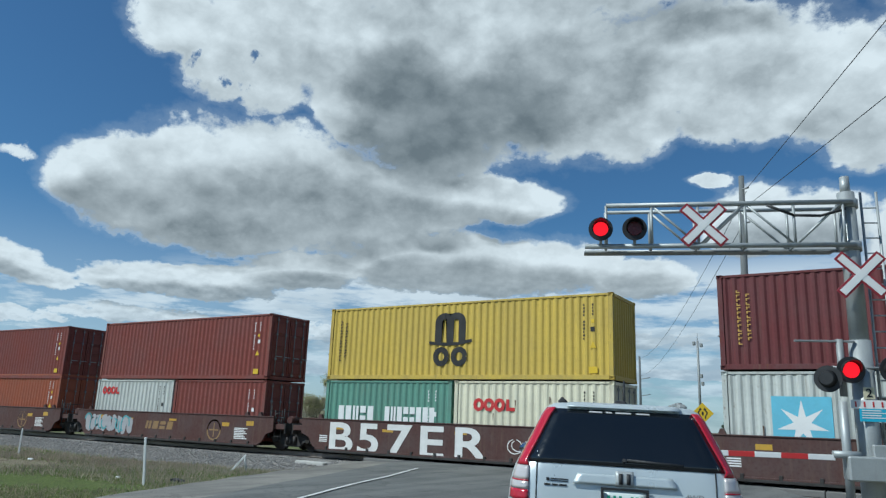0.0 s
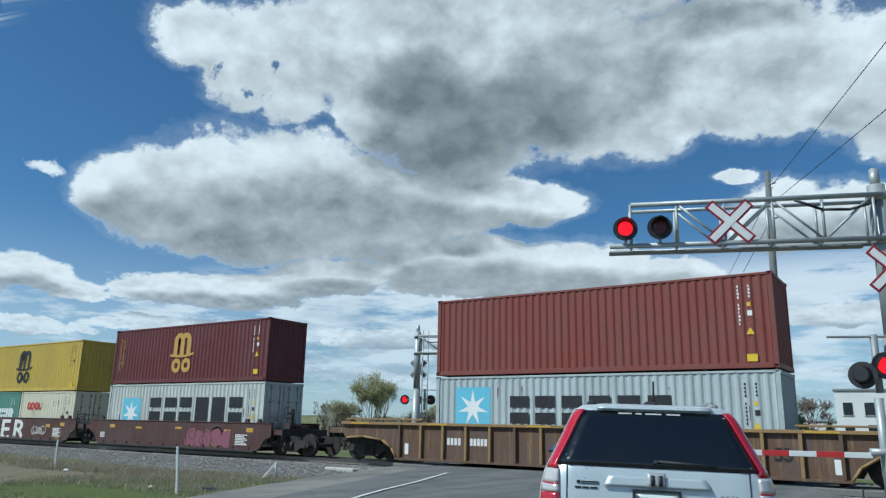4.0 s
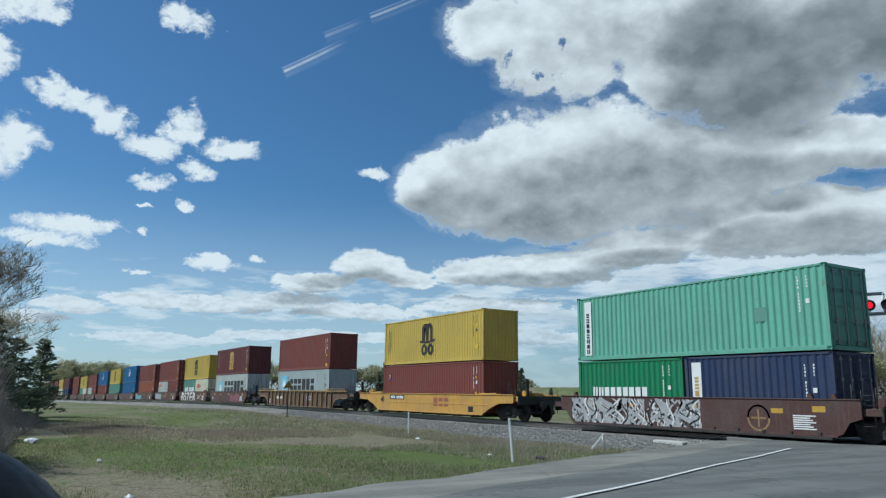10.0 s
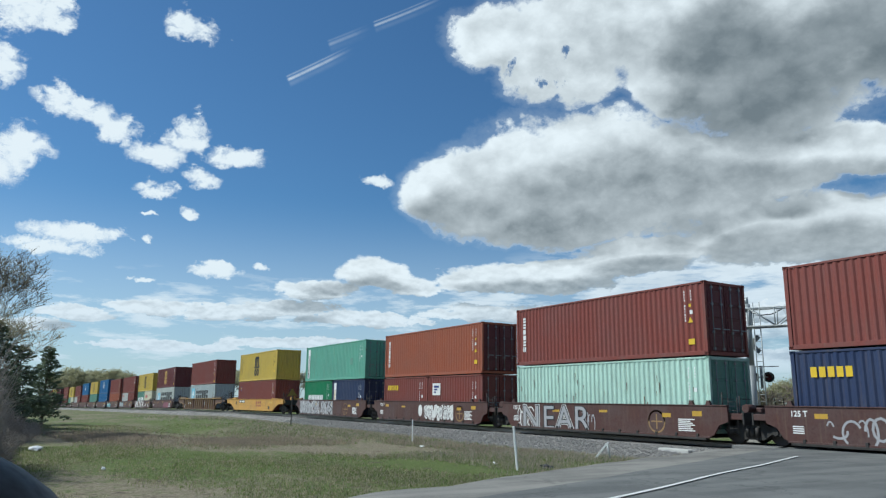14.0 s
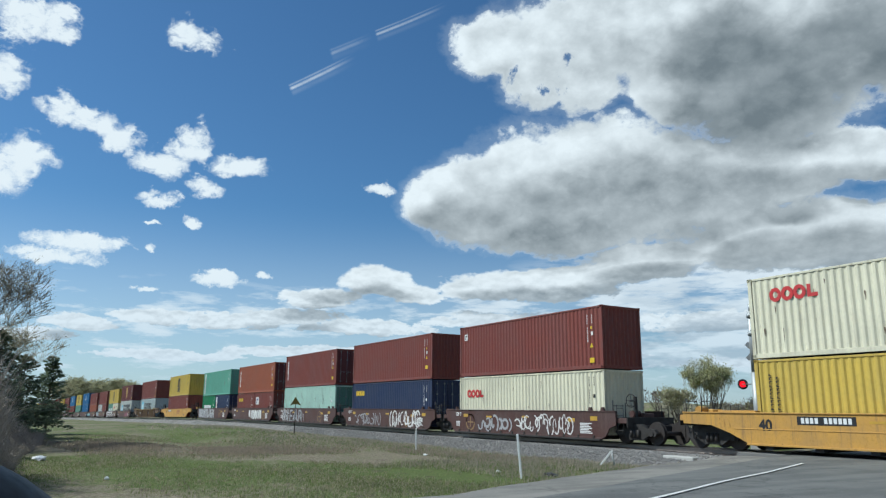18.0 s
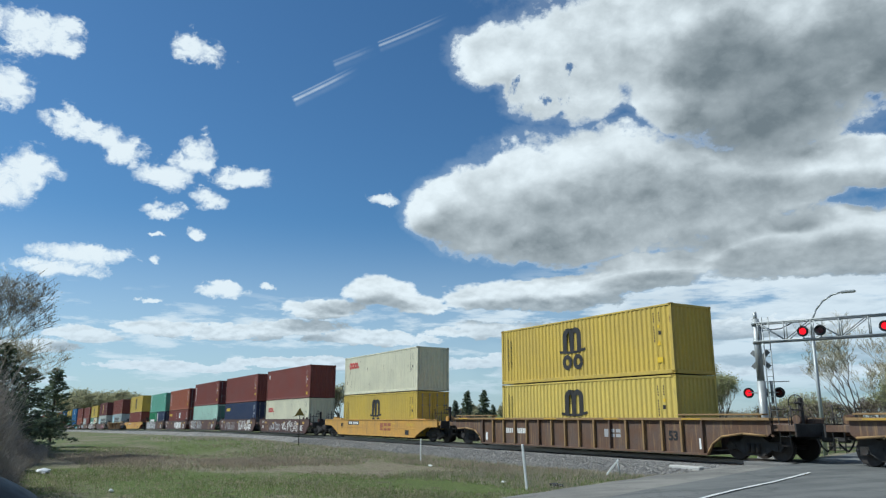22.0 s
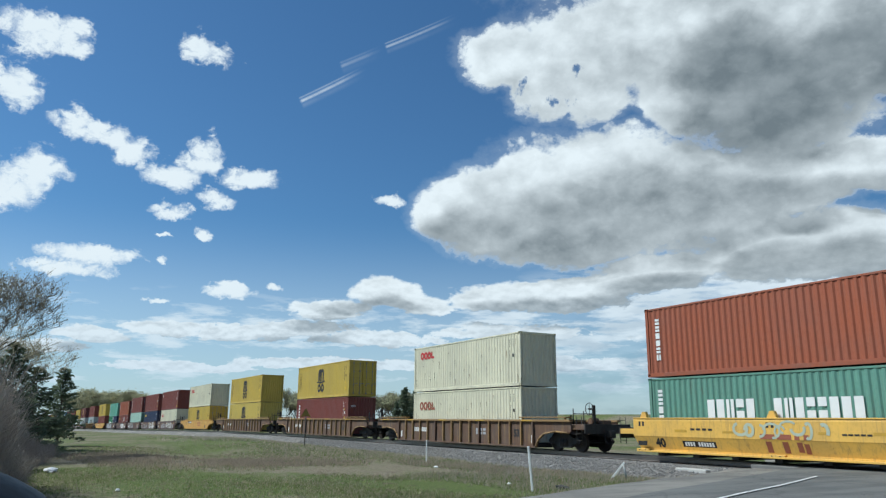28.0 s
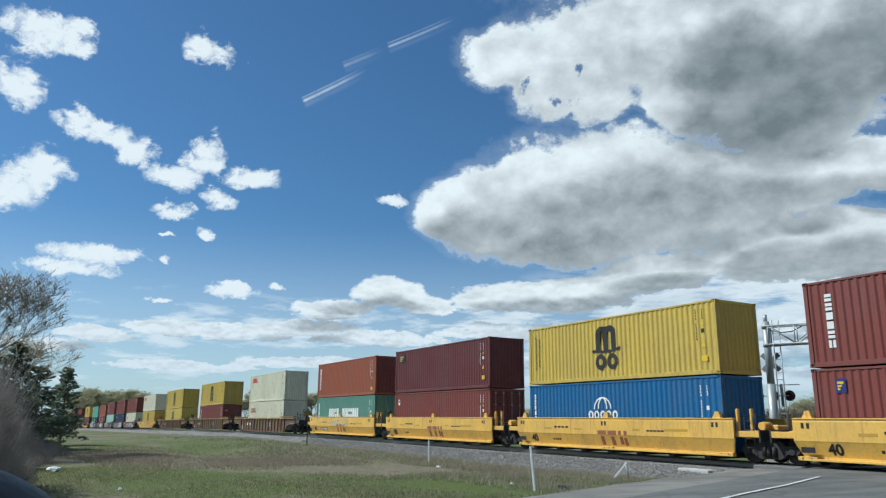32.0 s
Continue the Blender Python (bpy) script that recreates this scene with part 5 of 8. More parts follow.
def belly_side():
    bm = bmesh.new()
    out = [(-9.2, 1.36), (-9.2, 0.96), (-7.9, 0.92), (-7.1, 0.66), (-6.3, 0.30), (6.3, 0.30), (7.1, 0.66), (7.9, 0.92), (9.2, 0.96), (9.2, 1.36)]
    prism(bm, out, -0.02, 0.05)
    return bm


def belly_car(label, number_x=-3.5):
    """A single yellow car with deep smooth sides that rise over the bogies."""
    car = tagged(new("well_car"), label, "railway car", CAR_GROUP)
    for s in (-1, 1):
        sill = place("side_sill", cached("belly_side", belly_side), YCAR_OLD, car, pose(0, s * 1.49, 0, 0, 0, 0 if s < 0 else 180))
        place("top_rail", cached("belly_top", lambda: box_bm((-9.2, 9.2, -0.06, 0.10, 1.355, 1.40))), YCAR_OLD, sill)
        place("bottom_rail", cached("belly_low", lambda: box_bm((-6.4, 6.4, -0.05, 0.08, 0.26, 0.33))), YCAR_OLD, sill)
        place("side_crease", cached("belly_crease", lambda: box_bm((-6.9, 6.9, -0.035, 0.0, 0.80, 0.84))), YCAR_OLD, sill)
    for i in range(7):
        place("floor_beam", cached("floor_beam_1.45", lambda: box_bm((0.0, 0.3, -1.45, 1.45, 0.14, 0.30))), STEEL_DARK, car, pose(-5.7 + i * 1.8, 0, 0))
    for s in (-1, 1):
        platform(car, s * 6.3, s * 9.5, YCAR_OLD, 1.30, hand=s > 0)
        truck(car, s * 8.2)
        place("coupler", cached("coupler", coupler_bm), STEEL_DARK, car, pose(s * 9.4, 0, 0, 0, 0, 0 if s > 0 else 180))
        bm = bmesh.new()
        bevelled(bm, min(s * 6.0, s * 7.6), max(s * 6.0, s * 7.6), -1.46, -1.1, 1.38, 1.46, 0.01)
        part("walkway", bm, YCAR_OLD, car)
    y = -1.512
    paint_on("number_plate", [rect(number_x - 1.0, number_x + 1.0, 1.0, 1.28)], BLACK, car, y, "black plate")
    paint_on("car_number", [rect(number_x - 0.85 + i * 0.16, number_x - 0.74 + i * 0.16, 1.05, 1.23) for i in range(11) if i != 4], WHITE, car, y - 0.006, "white bars on the black plate")["kind"] = "stuff"
    text_on(car, "40", 0.50, -5.6, 0.80, y, INK, 0.02)
    paint_on("company_mark", moved(blocks(3, 0.5, 0.5, 0.1, 21), 1.2, 0.66), FADEDRED, car, y, "faded red company mark as plain blocks")
    strips([rect(5.2, 6.3, 0.98, 1.16), rect(-2.0, -1.5, 1.08, 1.16), rect(3.0, 3.6, 1.08, 1.16)], car, y)
    paint_on("data_block", [rect(5.0, 5.5, 0.42, 0.72)], BLACK, car, y, "small data panel")["kind"] = "stuff"
    return car


def rib_side():
    bm = bmesh.new()
    out = [(-10.4, 1.46), (-10.4, 1.0), (-10.2, 0.86), (-9.3, 0.92), (-8.4, 0.82), (-7.95, 0.55), (-7.7, 0.19), (7.7, 0.19), (7.95, 0.55), (8.4, 0.82), (9.3, 0.92), (10.2, 0.86), (10.4, 1.0), (10.4, 1.46)]
    prism(bm, out, 0.0, 0.05)
    return bm


def rib_car(label, number=True):
    """A fifty-three foot car with ribbed rusty sides, a yellowed top chord and arches over the bogies."""
    car = tagged(new("well_car"), label, "railway car", CAR_GROUP)
    for s in (-1, 1):
        turn = pose(0, s * 1.50, 0, 0, 0, 0 if s < 0 else 180)
        side = place("side_sill", cached("rib_side", rib_side), RUSTY, car, turn)
        place("top_chord", cached("rib_chord", lambda: box_bm((-10.45, 10.45, -0.12, 0.12, 1.42, 1.52))), RUST_EDGE, side)
        place("bottom_chord", cached("rib_sill", lambda: box_bm((-7.7, 7.7, -0.10, 0.08, 0.14, 0.22))), RUSTY, side)
        for i in range(16):
            place("rib", cached("rib", lambda: box_bm((-0.05, 0.05, -0.11, 0.0, 0.22, 1.42))), RUST_EDGE if i % 5 else RUSTY, side, pose(-7.5 + i, 0, 0))
        for e in (-1, 1):
            bm = bmesh.new()
            pts = [(e * x, z) for x, z in ((7.66, 0.19), (7.9, 0.55), (8.36, 0.84), (9.3, 0.96), (10.2, 0.90))]
            for (ax, az_), (bx, bz) in zip(pts, pts[1:]):
                tube(bm, (ax, -0.03, az_), (bx, -0.03, bz), 0.045, n=6)
            part("arch_flange", bm, RUST_EDGE, side)
    for i in range(9):
        place("floor_beam", cached("floor_beam_1.45", lambda: box_bm((0.0, 0.3, -1.45, 1.45, 0.12, 0.30))), STEEL_DARK, car, pose(-7.3 + i * 1.8, 0, 0))
    for s in (-1, 1):
        platform(car, s * 8.1, s * 11.3, RUSTY, 1.30, hand=s > 0)
        truck(car, s * 9.35)
        place("coupler", cached("coupler", coupler_bm), STEEL_DARK, car, pose(s * 11.2, 0, 0, 0, 0, 0 if s > 0 else 180))
        bm = bmesh.new()
        a, b = sorted((s * 6.4, s * 10.2))
        bevelled(bm, a, b, -1.62, -1.28, 1.60, 1.66, 0.01)
        for x in (a + 0.2, b - 0.2):
            bevelled(bm, x - 0.04, x + 0.04, -1.55, -1.45, 1.51, 1.61, 0.008)
        part("walkway", bm, RUST_EDGE, car)
    y = -1.502
    text_on(car, "53", 0.5, 6.02, 0.66, y, BLACK, 0.02)
    for x in (7.28, -7.28):
        paint_on("white_patch", [rect(x, x + 0.17, 0.35, 0.75)], WHITE, car, y, "small white patch")
    if number:
        paint_on("car_number", [rect(-5.35 + i * 0.16, -5.24 + i * 0.16, 0.75, 1.0) for i in range(4)] + [rect(-4.36 + i * 0.15, -4.25 + i * 0.15, 0.75, 1.0) for i in range(5)], SPRAY, car, y, "worn white bars")["kind"] = "stuff"
    strips([rect(x, x + 0.9, 1.44, 1.50) for x in (-9.9, -6.2, -2.0, 2.2, 6.6)], car, -1.622)
    paint_on("company_mark", moved(blocks(3, 0.30, 0.34, 0.06, 21), 2.1, 0.7), SPRAY_GREY, car, y, "worn company mark as plain blocks")
    return car


# ---------------------------------------------------------------- the train
STACKS = []                                             # (thing, middle of its car along the track at 16 s, own offset)


def couple(x_left, car, *loads):
    """Sets a car whose box starts at x_left, with its loads: (container, offset along, height)."""
    mid = x_left + 6.096
    STACKS.append((car, mid, Matrix.Identity(4)))
    for thing, dx, z in loads:
        STACKS.append((thing, mid, Matrix.Translation((dx, 0, z))))


Z1 = 0.34                                               # floor of the well over the rails
Z40, Z20 = Z1 + 2.945, Z1 + 2.640
MSC_K, MSC_Y = [emblem(INK), upright_words(INK), codes(INK)], [emblem(GOLD), upright_words(GOLD), codes(WHITE)]


def forty(colour, label, doors=1, marks=None, end=None):
    return container(FORTY, colour, label, doors, marks if marks is not None else [codes()], end=end)


def twenty(colour, label, doors=1, marks=None):
    return container(TWENTY, colour, label, doors, marks if marks is not None else [codes(stickers=False)])


def sign_white(n, x, z, w, h, seed, mat=WHITE, lean=0.0):
    return name_row(mat, n, x, z, w, h, w * 0.22, seed, lean)


# the leading cars, long past the crossing
lead = -190.3
far_sets = [("blue", "blue", 0), ("yellow", "teal", 0), ("blue", "red", 0), ("red", ("white", "red"), 1), ("yellow", ("teal", "cream"), 1), ("red", "red", 0)]
for i, (top, low, pair) in enumerate(far_sets):
    x = lead - 15.45 * (i + 1)
    car = brown_car("brown articulated well car unit with two stacked containers", weight="")
    if pair:
        loads = [(twenty(low[0], "faded twenty-foot container low in the well"), -3.07, Z1), (twenty(low[1], "weathered twenty-foot container low in the well"), 3.07, Z1)]
    else:
        loads = [(forty(low, low.replace("_", " ") + " forty-foot container low in the well"), 0, Z1)]
    marks = MSC_K if top == "yellow" else [globe(WHITE, -0.3, 1.3)] if top == "blue" else None
    loads.append((forty(top, top.replace("_", " ") + " forty-foot container stacked on another", marks=marks), 0, Z20 if pair else Z40))
    couple(x, car, *loads)
for i, (top, low) in enumerate((("dark_red", "navy"), ("yellow", "cream"), ("red", "dark_red"), ("dark_red", "white"), ("red", "red"), ("yellow", "red"))):
    car = brown_car("brown articulated well car unit far down the line", weight="")
    couple(-304.6 - 15.45 * i, car, (forty(low, "distant container low in the well"), 0, Z1), (forty(top, "distant container stacked on another"), 0, Z40))

# A
couple(-190.3, brown_car("brown well car unit with pale teal graffiti on its side", [(bubbles(31, -6.3, -1.8, 0.3, 1.05, 12), SPRAY_TEAL, "teal graffiti"), (scribble(32, -6.2, -1.9, 0.35, 1.1, 12, 0.06), SPRAY, "white graffiti outlines")]),
       (forty("orange", "orange red forty-foot container low in the well"), 0, Z1), (forty("red", "oxide red forty-foot container stacked on another"), 0, Z20))
# B
couple(-174.7, brown_car("brown well car unit with grey block graffiti and gold lettering bars",
                         [(bubbles(33, -6.2, -2.4, 0.3, 1.2, 9), SPRAY_GREY, "grey graffiti"), (scribble(34, -6.2, -2.4, 0.3, 1.2, 11, 0.07), SPRAY_TEAL, "teal graffiti outlines"),
                          (moved(blocks(4, 0.42, 0.36, 0.10, 7, 0.2), -1.4, 0.62), RUST_EDGE, "gold company name as plain blocks")], weight=""),
       (twenty("white", "white twenty-foot container with a red rounded mark", marks=[round_name(REDMARK, -2.4, 2.05), codes(INK, False)]), -3.07, Z1),
       (twenty("red", "oxide red twenty-foot container low in the well"), 3.07, Z1), (forty("red", "oxide red forty-foot container stacked on two short ones"), 0, Z20))
# C
car = brown_car("brown well car unit with tall white block-letter graffiti", [(scribble(35, 2.6, 3.7, 0.45, 0.95, 7, 0.03), SPRAY, "thin white graffiti tag")], weight="", emblem_x=5.2)
for text, x in (("B", -4.95), ("5", -3.55), ("7", -2.15), ("E", -0.7), ("R", 0.9)):
    place("graffiti_letter", lettering(text, 1.62, 0.03), SPRAY, car, pose(x, -1.516, 0.16) @ Matrix.Diagonal((1.45, 1, 0.98, 1)), "tall white graffiti character")
couple(-159.1, car,
       (twenty("teal", "dull green twenty-foot container with large white marks", marks=[sign_white(5, -2.3, 0.98, 0.30, 0.62, 3), sign_white(8, 0.0, 0.98, 0.24, 0.62, 4), codes(WHITE, False)]), -3.07, Z1),
       (twenty("cream", "cream white twenty-foot container with a red rounded mark", marks=[round_name(REDMARK, -2.0, 1.75, 0.2), codes(INK, False), rust_runs(3)]), 3.07, Z1),
       (forty("yellow", "mustard yellow forty-foot container with a dark emblem", -1, MSC_K), 0, Z20))
# D
couple(-143.6, brown_car("brown well car unit with faded pink graffiti", [(bubbles(36, 1.2, 4.4, 0.2, 1.12, 5), SPRAY_PINK, "faded pink graffiti"), (scribble(136, 1.2, 4.4, 0.2, 1.1, 9, 0.035), BROWN, "brown graffiti outlines")], weight="", first=True),
       (forty("white", "grey white forty-foot container with a light blue star panel", marks=[star_panel(-4.75, 0.62, 1.56), sign_white(6, -2.4, 1.05, 1.0, 1.15, 11, BLACK), codes(INK), rust_runs(4)], doors=1), 0, Z1),
       (forty("dark_red", "dark red forty-foot container with a golden emblem", -1, MSC_Y), 0, Z40))
# E
couple(-122.0, rib_car("rusty brown fifty-three foot well car with ribbed sides"),
       (forty("bluegrey", "pale grey forty-foot container with a light blue star panel", -1, [star_panel(-5.2, 1.0, 1.5), sign_white(6, -2.9, 1.22, 0.82, 0.95, 11, BLACK), codes(INK), rust_runs(5)]), 0, Z1),
       (forty("red", "oxide red forty-foot container stacked on a pale grey one", -1), 0, Z40))
# F
couple(-100.1, belly_car("weathered yellow well car with deep smooth sides"),
       (forty("red", "oxide red forty-foot container with a small blue badge", -1, [small_badge(PLATEBLUE, YELLOW), codes()]), 0, Z1),
       (forty("yellow", "mustard yellow forty-foot container with a dark emblem", -1, MSC_K), 0, Z40))
# G
couple(-80.15, brown_car("brown well car unit with swirling grey graffiti", [(swirls(37, -6.2, -1.9, 0.2, 1.32, 26, 0.12), SPRAY_GREY, "grey graffiti"), (swirls(137, -1.5, 0.9, 0.2, 1.3, 14, 0.12), SPRAY_GREY, "grey graffiti"), (swirls(38, -6.2, 0.9, 0.2, 1.32, 24, 0.05), SPRAY, "white graffiti lines"), (swirls(39, -6.2, 0.9, 0.2, 1.3, 20, 0.05), BLACK, "black graffiti lines")]),
       (twenty("bright_green", "bright green twenty-foot container with a white name", marks=[sign_white(9, -2.1, 1.02, 0.30, 0.42, 13), codes(WHITE, False)]), -3.07, Z1),
       (twenty("navy", "navy blue twenty-foot container with a gold name board", marks=[big_upright(GOLD, 4, 0.45, 0.2, 0.26, WHITE), codes(WHITE, False)]), 3.07, Z1),
       (forty("sea_green", "sea green forty-foot container with a white name board", 1, [big_upright(BLACK, 8, 0.6, 0.20, 0.235, WHITE), codes(WHITE, False), name_row(PAINT["teal"], 1, 3.3, 1.1, 0.5, 0.5, 0, 2)]), 0, Z20))
# H
couple(-64.7, brown_car("brown well car unit with bulging white graffiti", [(bubbles(40, 0.1, 3.5, 0.25, 1.25, 9), SPRAY, "white bubble graffiti"), ([disc(-0.4, 0.82, 0.24, 0.36), ], SPRAY, "white graffiti"), (hatch(41, 0.1, 3.5, 0.3, 1.2, 46, 0.03), SPRAY_GREY, "grey graffiti lines"), (scribble(141, 0.1, 3.5, 0.25, 1.2, 16, 0.035), BROWN, "brown gaps between the graffiti strokes")], emblem_x=4.2),
       (twenty("red", "oxide red twenty-foot container with a yellow name", marks=[name_row(YELLOW, 6, -2.5, 1.75, 0.21, 0.32, 0.05, 14), codes(WHITE, False)]), -3.07, Z1),
       (twenty("red", "oxide red twenty-foot container with a pale picture badge", marks=[small_badge(SPRAY, PLATEBLUE, 0.5, 0.45, 0.95, 0.72), codes(WHITE, False)]), 3.07, Z1),
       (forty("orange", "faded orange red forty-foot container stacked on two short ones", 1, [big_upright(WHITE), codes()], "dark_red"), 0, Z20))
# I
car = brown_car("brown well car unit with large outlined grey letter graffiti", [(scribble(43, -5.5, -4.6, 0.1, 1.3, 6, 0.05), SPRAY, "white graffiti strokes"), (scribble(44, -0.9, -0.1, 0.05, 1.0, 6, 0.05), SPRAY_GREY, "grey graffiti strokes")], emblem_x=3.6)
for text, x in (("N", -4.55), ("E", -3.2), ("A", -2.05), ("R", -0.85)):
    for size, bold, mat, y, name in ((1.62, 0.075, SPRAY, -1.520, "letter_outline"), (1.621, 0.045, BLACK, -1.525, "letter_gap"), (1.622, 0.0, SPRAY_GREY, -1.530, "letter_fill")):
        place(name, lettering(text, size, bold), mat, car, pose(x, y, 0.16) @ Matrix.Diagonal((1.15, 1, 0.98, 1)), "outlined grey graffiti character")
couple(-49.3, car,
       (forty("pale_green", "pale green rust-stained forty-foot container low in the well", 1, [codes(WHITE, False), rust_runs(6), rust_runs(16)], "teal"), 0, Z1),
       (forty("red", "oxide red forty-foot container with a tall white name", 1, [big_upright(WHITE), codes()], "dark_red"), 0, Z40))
# J
couple(-33.75, brown_car("brown well car unit with chalky ring graffiti", [(scribble(45, -4.8, -0.6, 0.2, 1.1, 14, 0.06), SPRAY_GREY, "chalky grey graffiti"), (scribble(46, 1.0, 5.2, 0.15, 1.3, 18, 0.09), SPRAY, "white graffiti")]),
       (forty("navy", "navy blue forty-foot container with a yellow name", 1, [name_row(YELLOW, 5, -5.4, 2.0, 0.24, 0.34, 0.06, 15), codes(WHITE, False)]), 0, Z1),
       (forty("red", "oxide red forty-foot container stacked on a navy one", -1), 0, Z40))
# K
couple(-18.25, brown_car("brown well car unit with outlined white graffiti", [(scribble(47, -3.6, -0.8, 0.2, 1.1, 10, 0.10), SPRAY_GREY, "grey graffiti"), (scribble(48, -0.2, 4.2, 0.1, 1.34, 22, 0.06), SPRAY, "white graffiti outlines")], emblem_x=-4.5, first=True),
       (forty("cream", "cream forty-foot container with a red rounded mark", -1, [round_name(REDMARK, -5.1, 1.95, 0.2), codes(INK, False), rust_runs(7)]), 0, Z1),
       (forty("red", "oxide red forty-foot container with a small square badge", -1, [small_badge(WHITE, BLACK, 0.5, 0.45, 0.3, 0.36), codes()]), 0, Z40))
# L
couple(1.65, belly_car("yellow well car with deep smooth sides", -3.4),
       (forty("yellow", "bright mustard forty-foot container with a dark emblem", 1, MSC_K), 0, Z1),
       (forty("cream", "cream forty-foot container with a red rounded mark", -1, [round_name(REDMARK, -5.0, 2.2, 0.22), codes(INK, False), rust_runs(8)]), 0, Z40))
# M
couple(23.5, rib_car("rusty brown ribbed well car with worn yellow edges"),
       (forty("pale_yellow", "sun-faded yellow forty-foot container with a dark emblem", -1, MSC_K), 0, Z1),
       (forty("yellow", "mustard yellow forty-foot container with a dark emblem", -1, MSC_K), 0, Z40))
# N
couple(47.1, rib_car("rusty brown ribbed well car with a yellowed top chord"),
       (forty("red", "oxide red forty-foot container with a white upright name", -1, [big_upright(WHITE, 3, 0.6, 0.34, 0.52), codes(WHITE), end_marks()]), 0, Z1),
       (forty("yellow", "mustard yellow forty-foot container with door bars", 1, MSC_K), 0, Z40))
# O
couple(70.5, rib_car("rusty brown ribbed well car with worn number bars"),
       (forty("cream", "cream forty-foot container streaked with rust", -1, [round_name(FADEDRED, -5.0, 2.0, 0.24), codes(INK, False), rust_runs(9), rust_runs(19)]), 0, Z1),
       (forty("cream", "rust-streaked cream forty-foot container with a red mark", -1, [round_name(REDMARK, -5.0, 2.3, 0.22), codes(INK, False), rust_runs(10), rust_runs(20)]), 0, Z40))
# P
couple(91.8, yellow_car("bright yellow articulated well car unit with creased sides", hand=True, graffiti=[(scribble(61, -1.6, 1.9, 0.92, 1.5, 9, 0.10), SPRAY_SKY, "pale blue graffiti")]),
       (forty("teal", "dull green forty-foot container with large white marks", -1, [sign_white(5, -3.1, 1.24, 0.36, 0.72, 3), sign_white(8, -0.2, 1.24, 0.34, 0.72, 4), big_upright(WHITE, 5, 0.5, 0.26, 0.34), codes(WHITE, False)]), 0, Z1),
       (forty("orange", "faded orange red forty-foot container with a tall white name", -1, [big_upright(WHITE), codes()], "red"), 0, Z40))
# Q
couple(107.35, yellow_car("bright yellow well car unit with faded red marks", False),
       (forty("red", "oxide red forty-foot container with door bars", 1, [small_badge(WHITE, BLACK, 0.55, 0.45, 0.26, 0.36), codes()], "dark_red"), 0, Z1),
       (forty("dark_red", "dark red forty-foot container with a pale picture badge", -1, [small_badge(BLACK, GOLD, 0.5, 0.3, 0.9, 0.55), codes()]), 0, Z40))
# R
couple(123.3, yellow_car("bright yellow well car unit carrying a blue container", False),
       (forty("blue", "blue forty-foot container with a white arched emblem", -1, [globe(WHITE, -0.6, 1.05), big_upright(WHITE, 6, 0.4, 0.14, 0.27), codes(WHITE, False)]), 0, Z1),
       (forty("yellow", "mustard yellow forty-foot container with a dark emblem", -1, MSC_K), 0, Z40))
# S
couple(139.2, yellow_car("bright yellow well car unit with black stencils", False),
       (forty("red", "oxide red forty-foot container with a small blue badge", -1, [small_badge(PLATEBLUE, YELLOW, 0.8, 0.35), codes()]), 0, Z1),
       (forty("red", "oxide red forty-foot container with a tall white name", -1, [big_upright(WHITE, 6, 0.75, 0.26, 0.31), codes()]), 0, Z40))


# ---------------------------------------------------------------- crossing masts
def lamp_head(parent, m, lit, name="flashing_light"):
    """A round crossing lamp with its dark backing plate and hood, looking along -y."""
    bm = bmesh.new()
    tube(bm, (0, 0, 0), (0, 0.02, 0), 0.255, n=32)
    tube(bm, (0, 0.02, 0), (0, 0.16, 0), 0.17, 0.12, n=24)
    head = part(name, bm, BLACK, parent, "round black lamp head with hood", m)
    bm = bmesh.new()
    tube(bm, (0, -0.025, 0), (0, 0.0, 0), 0.145, 0.155, n=24)
    part("lens", bm, LAMP_RED if lit else LAMP_OFF, head, "lit red lens" if lit else "unlit dark red lens")
    bm = bmesh.new()
    rows = []
    for i in range(14):
        t, d = radians(-10 + 200 * i / 13), 0.30 - 0.22 * abs(i - 6.5) / 6.5
        rows.append([bm.verts.new((r * math.cos(t), y, r * math.sin(t))) for r, y in ((0.170, 0), (0.170, -d), (0.182, -d), (0.182, 0))])
    for r0, r1 in zip(rows, rows[1:]):
        for j in range(4):
            bm.faces.new((r0[j], r0[(j + 1) % 4], r1[(j + 1) % 4], r1[j]))
    part("hood", bm, BLACK, head)
    return head


SIGN_RED = material("dark_red_sign_border", (0.26, 0.020, 0.032), 0.4, 0, 0.1)


def crossbuck(parent, m, size=1.22, front=True):
    bm = bmesh.new()
    white = bmesh.new()
    for a in (45, -45):
        bevelled(bm, -size / 2, size / 2, 0, 0.012, -0.115, 0.115, 0.003, pose(0, 0.002 if a > 0 else 0, 0, 0, a))
        bevelled(white, -size / 2 + 0.045, size / 2 - 0.045, -0.006, 0.0, -0.072, 0.072, 0.002, pose(0, 0.001 if a > 0 else -0.004, 0, 0, a))
    if not front:
        part("crossbuck", bm, GALV_DARK, parent, "bare grey back of a crossbuck sign", m)
        white.free()
        return
    buck = part("crossbuck", bm, SIGN_RED, parent, "red-bordered crossbuck sign", m)
    part("white_face", white, WHITE, buck, "white reflective faces")


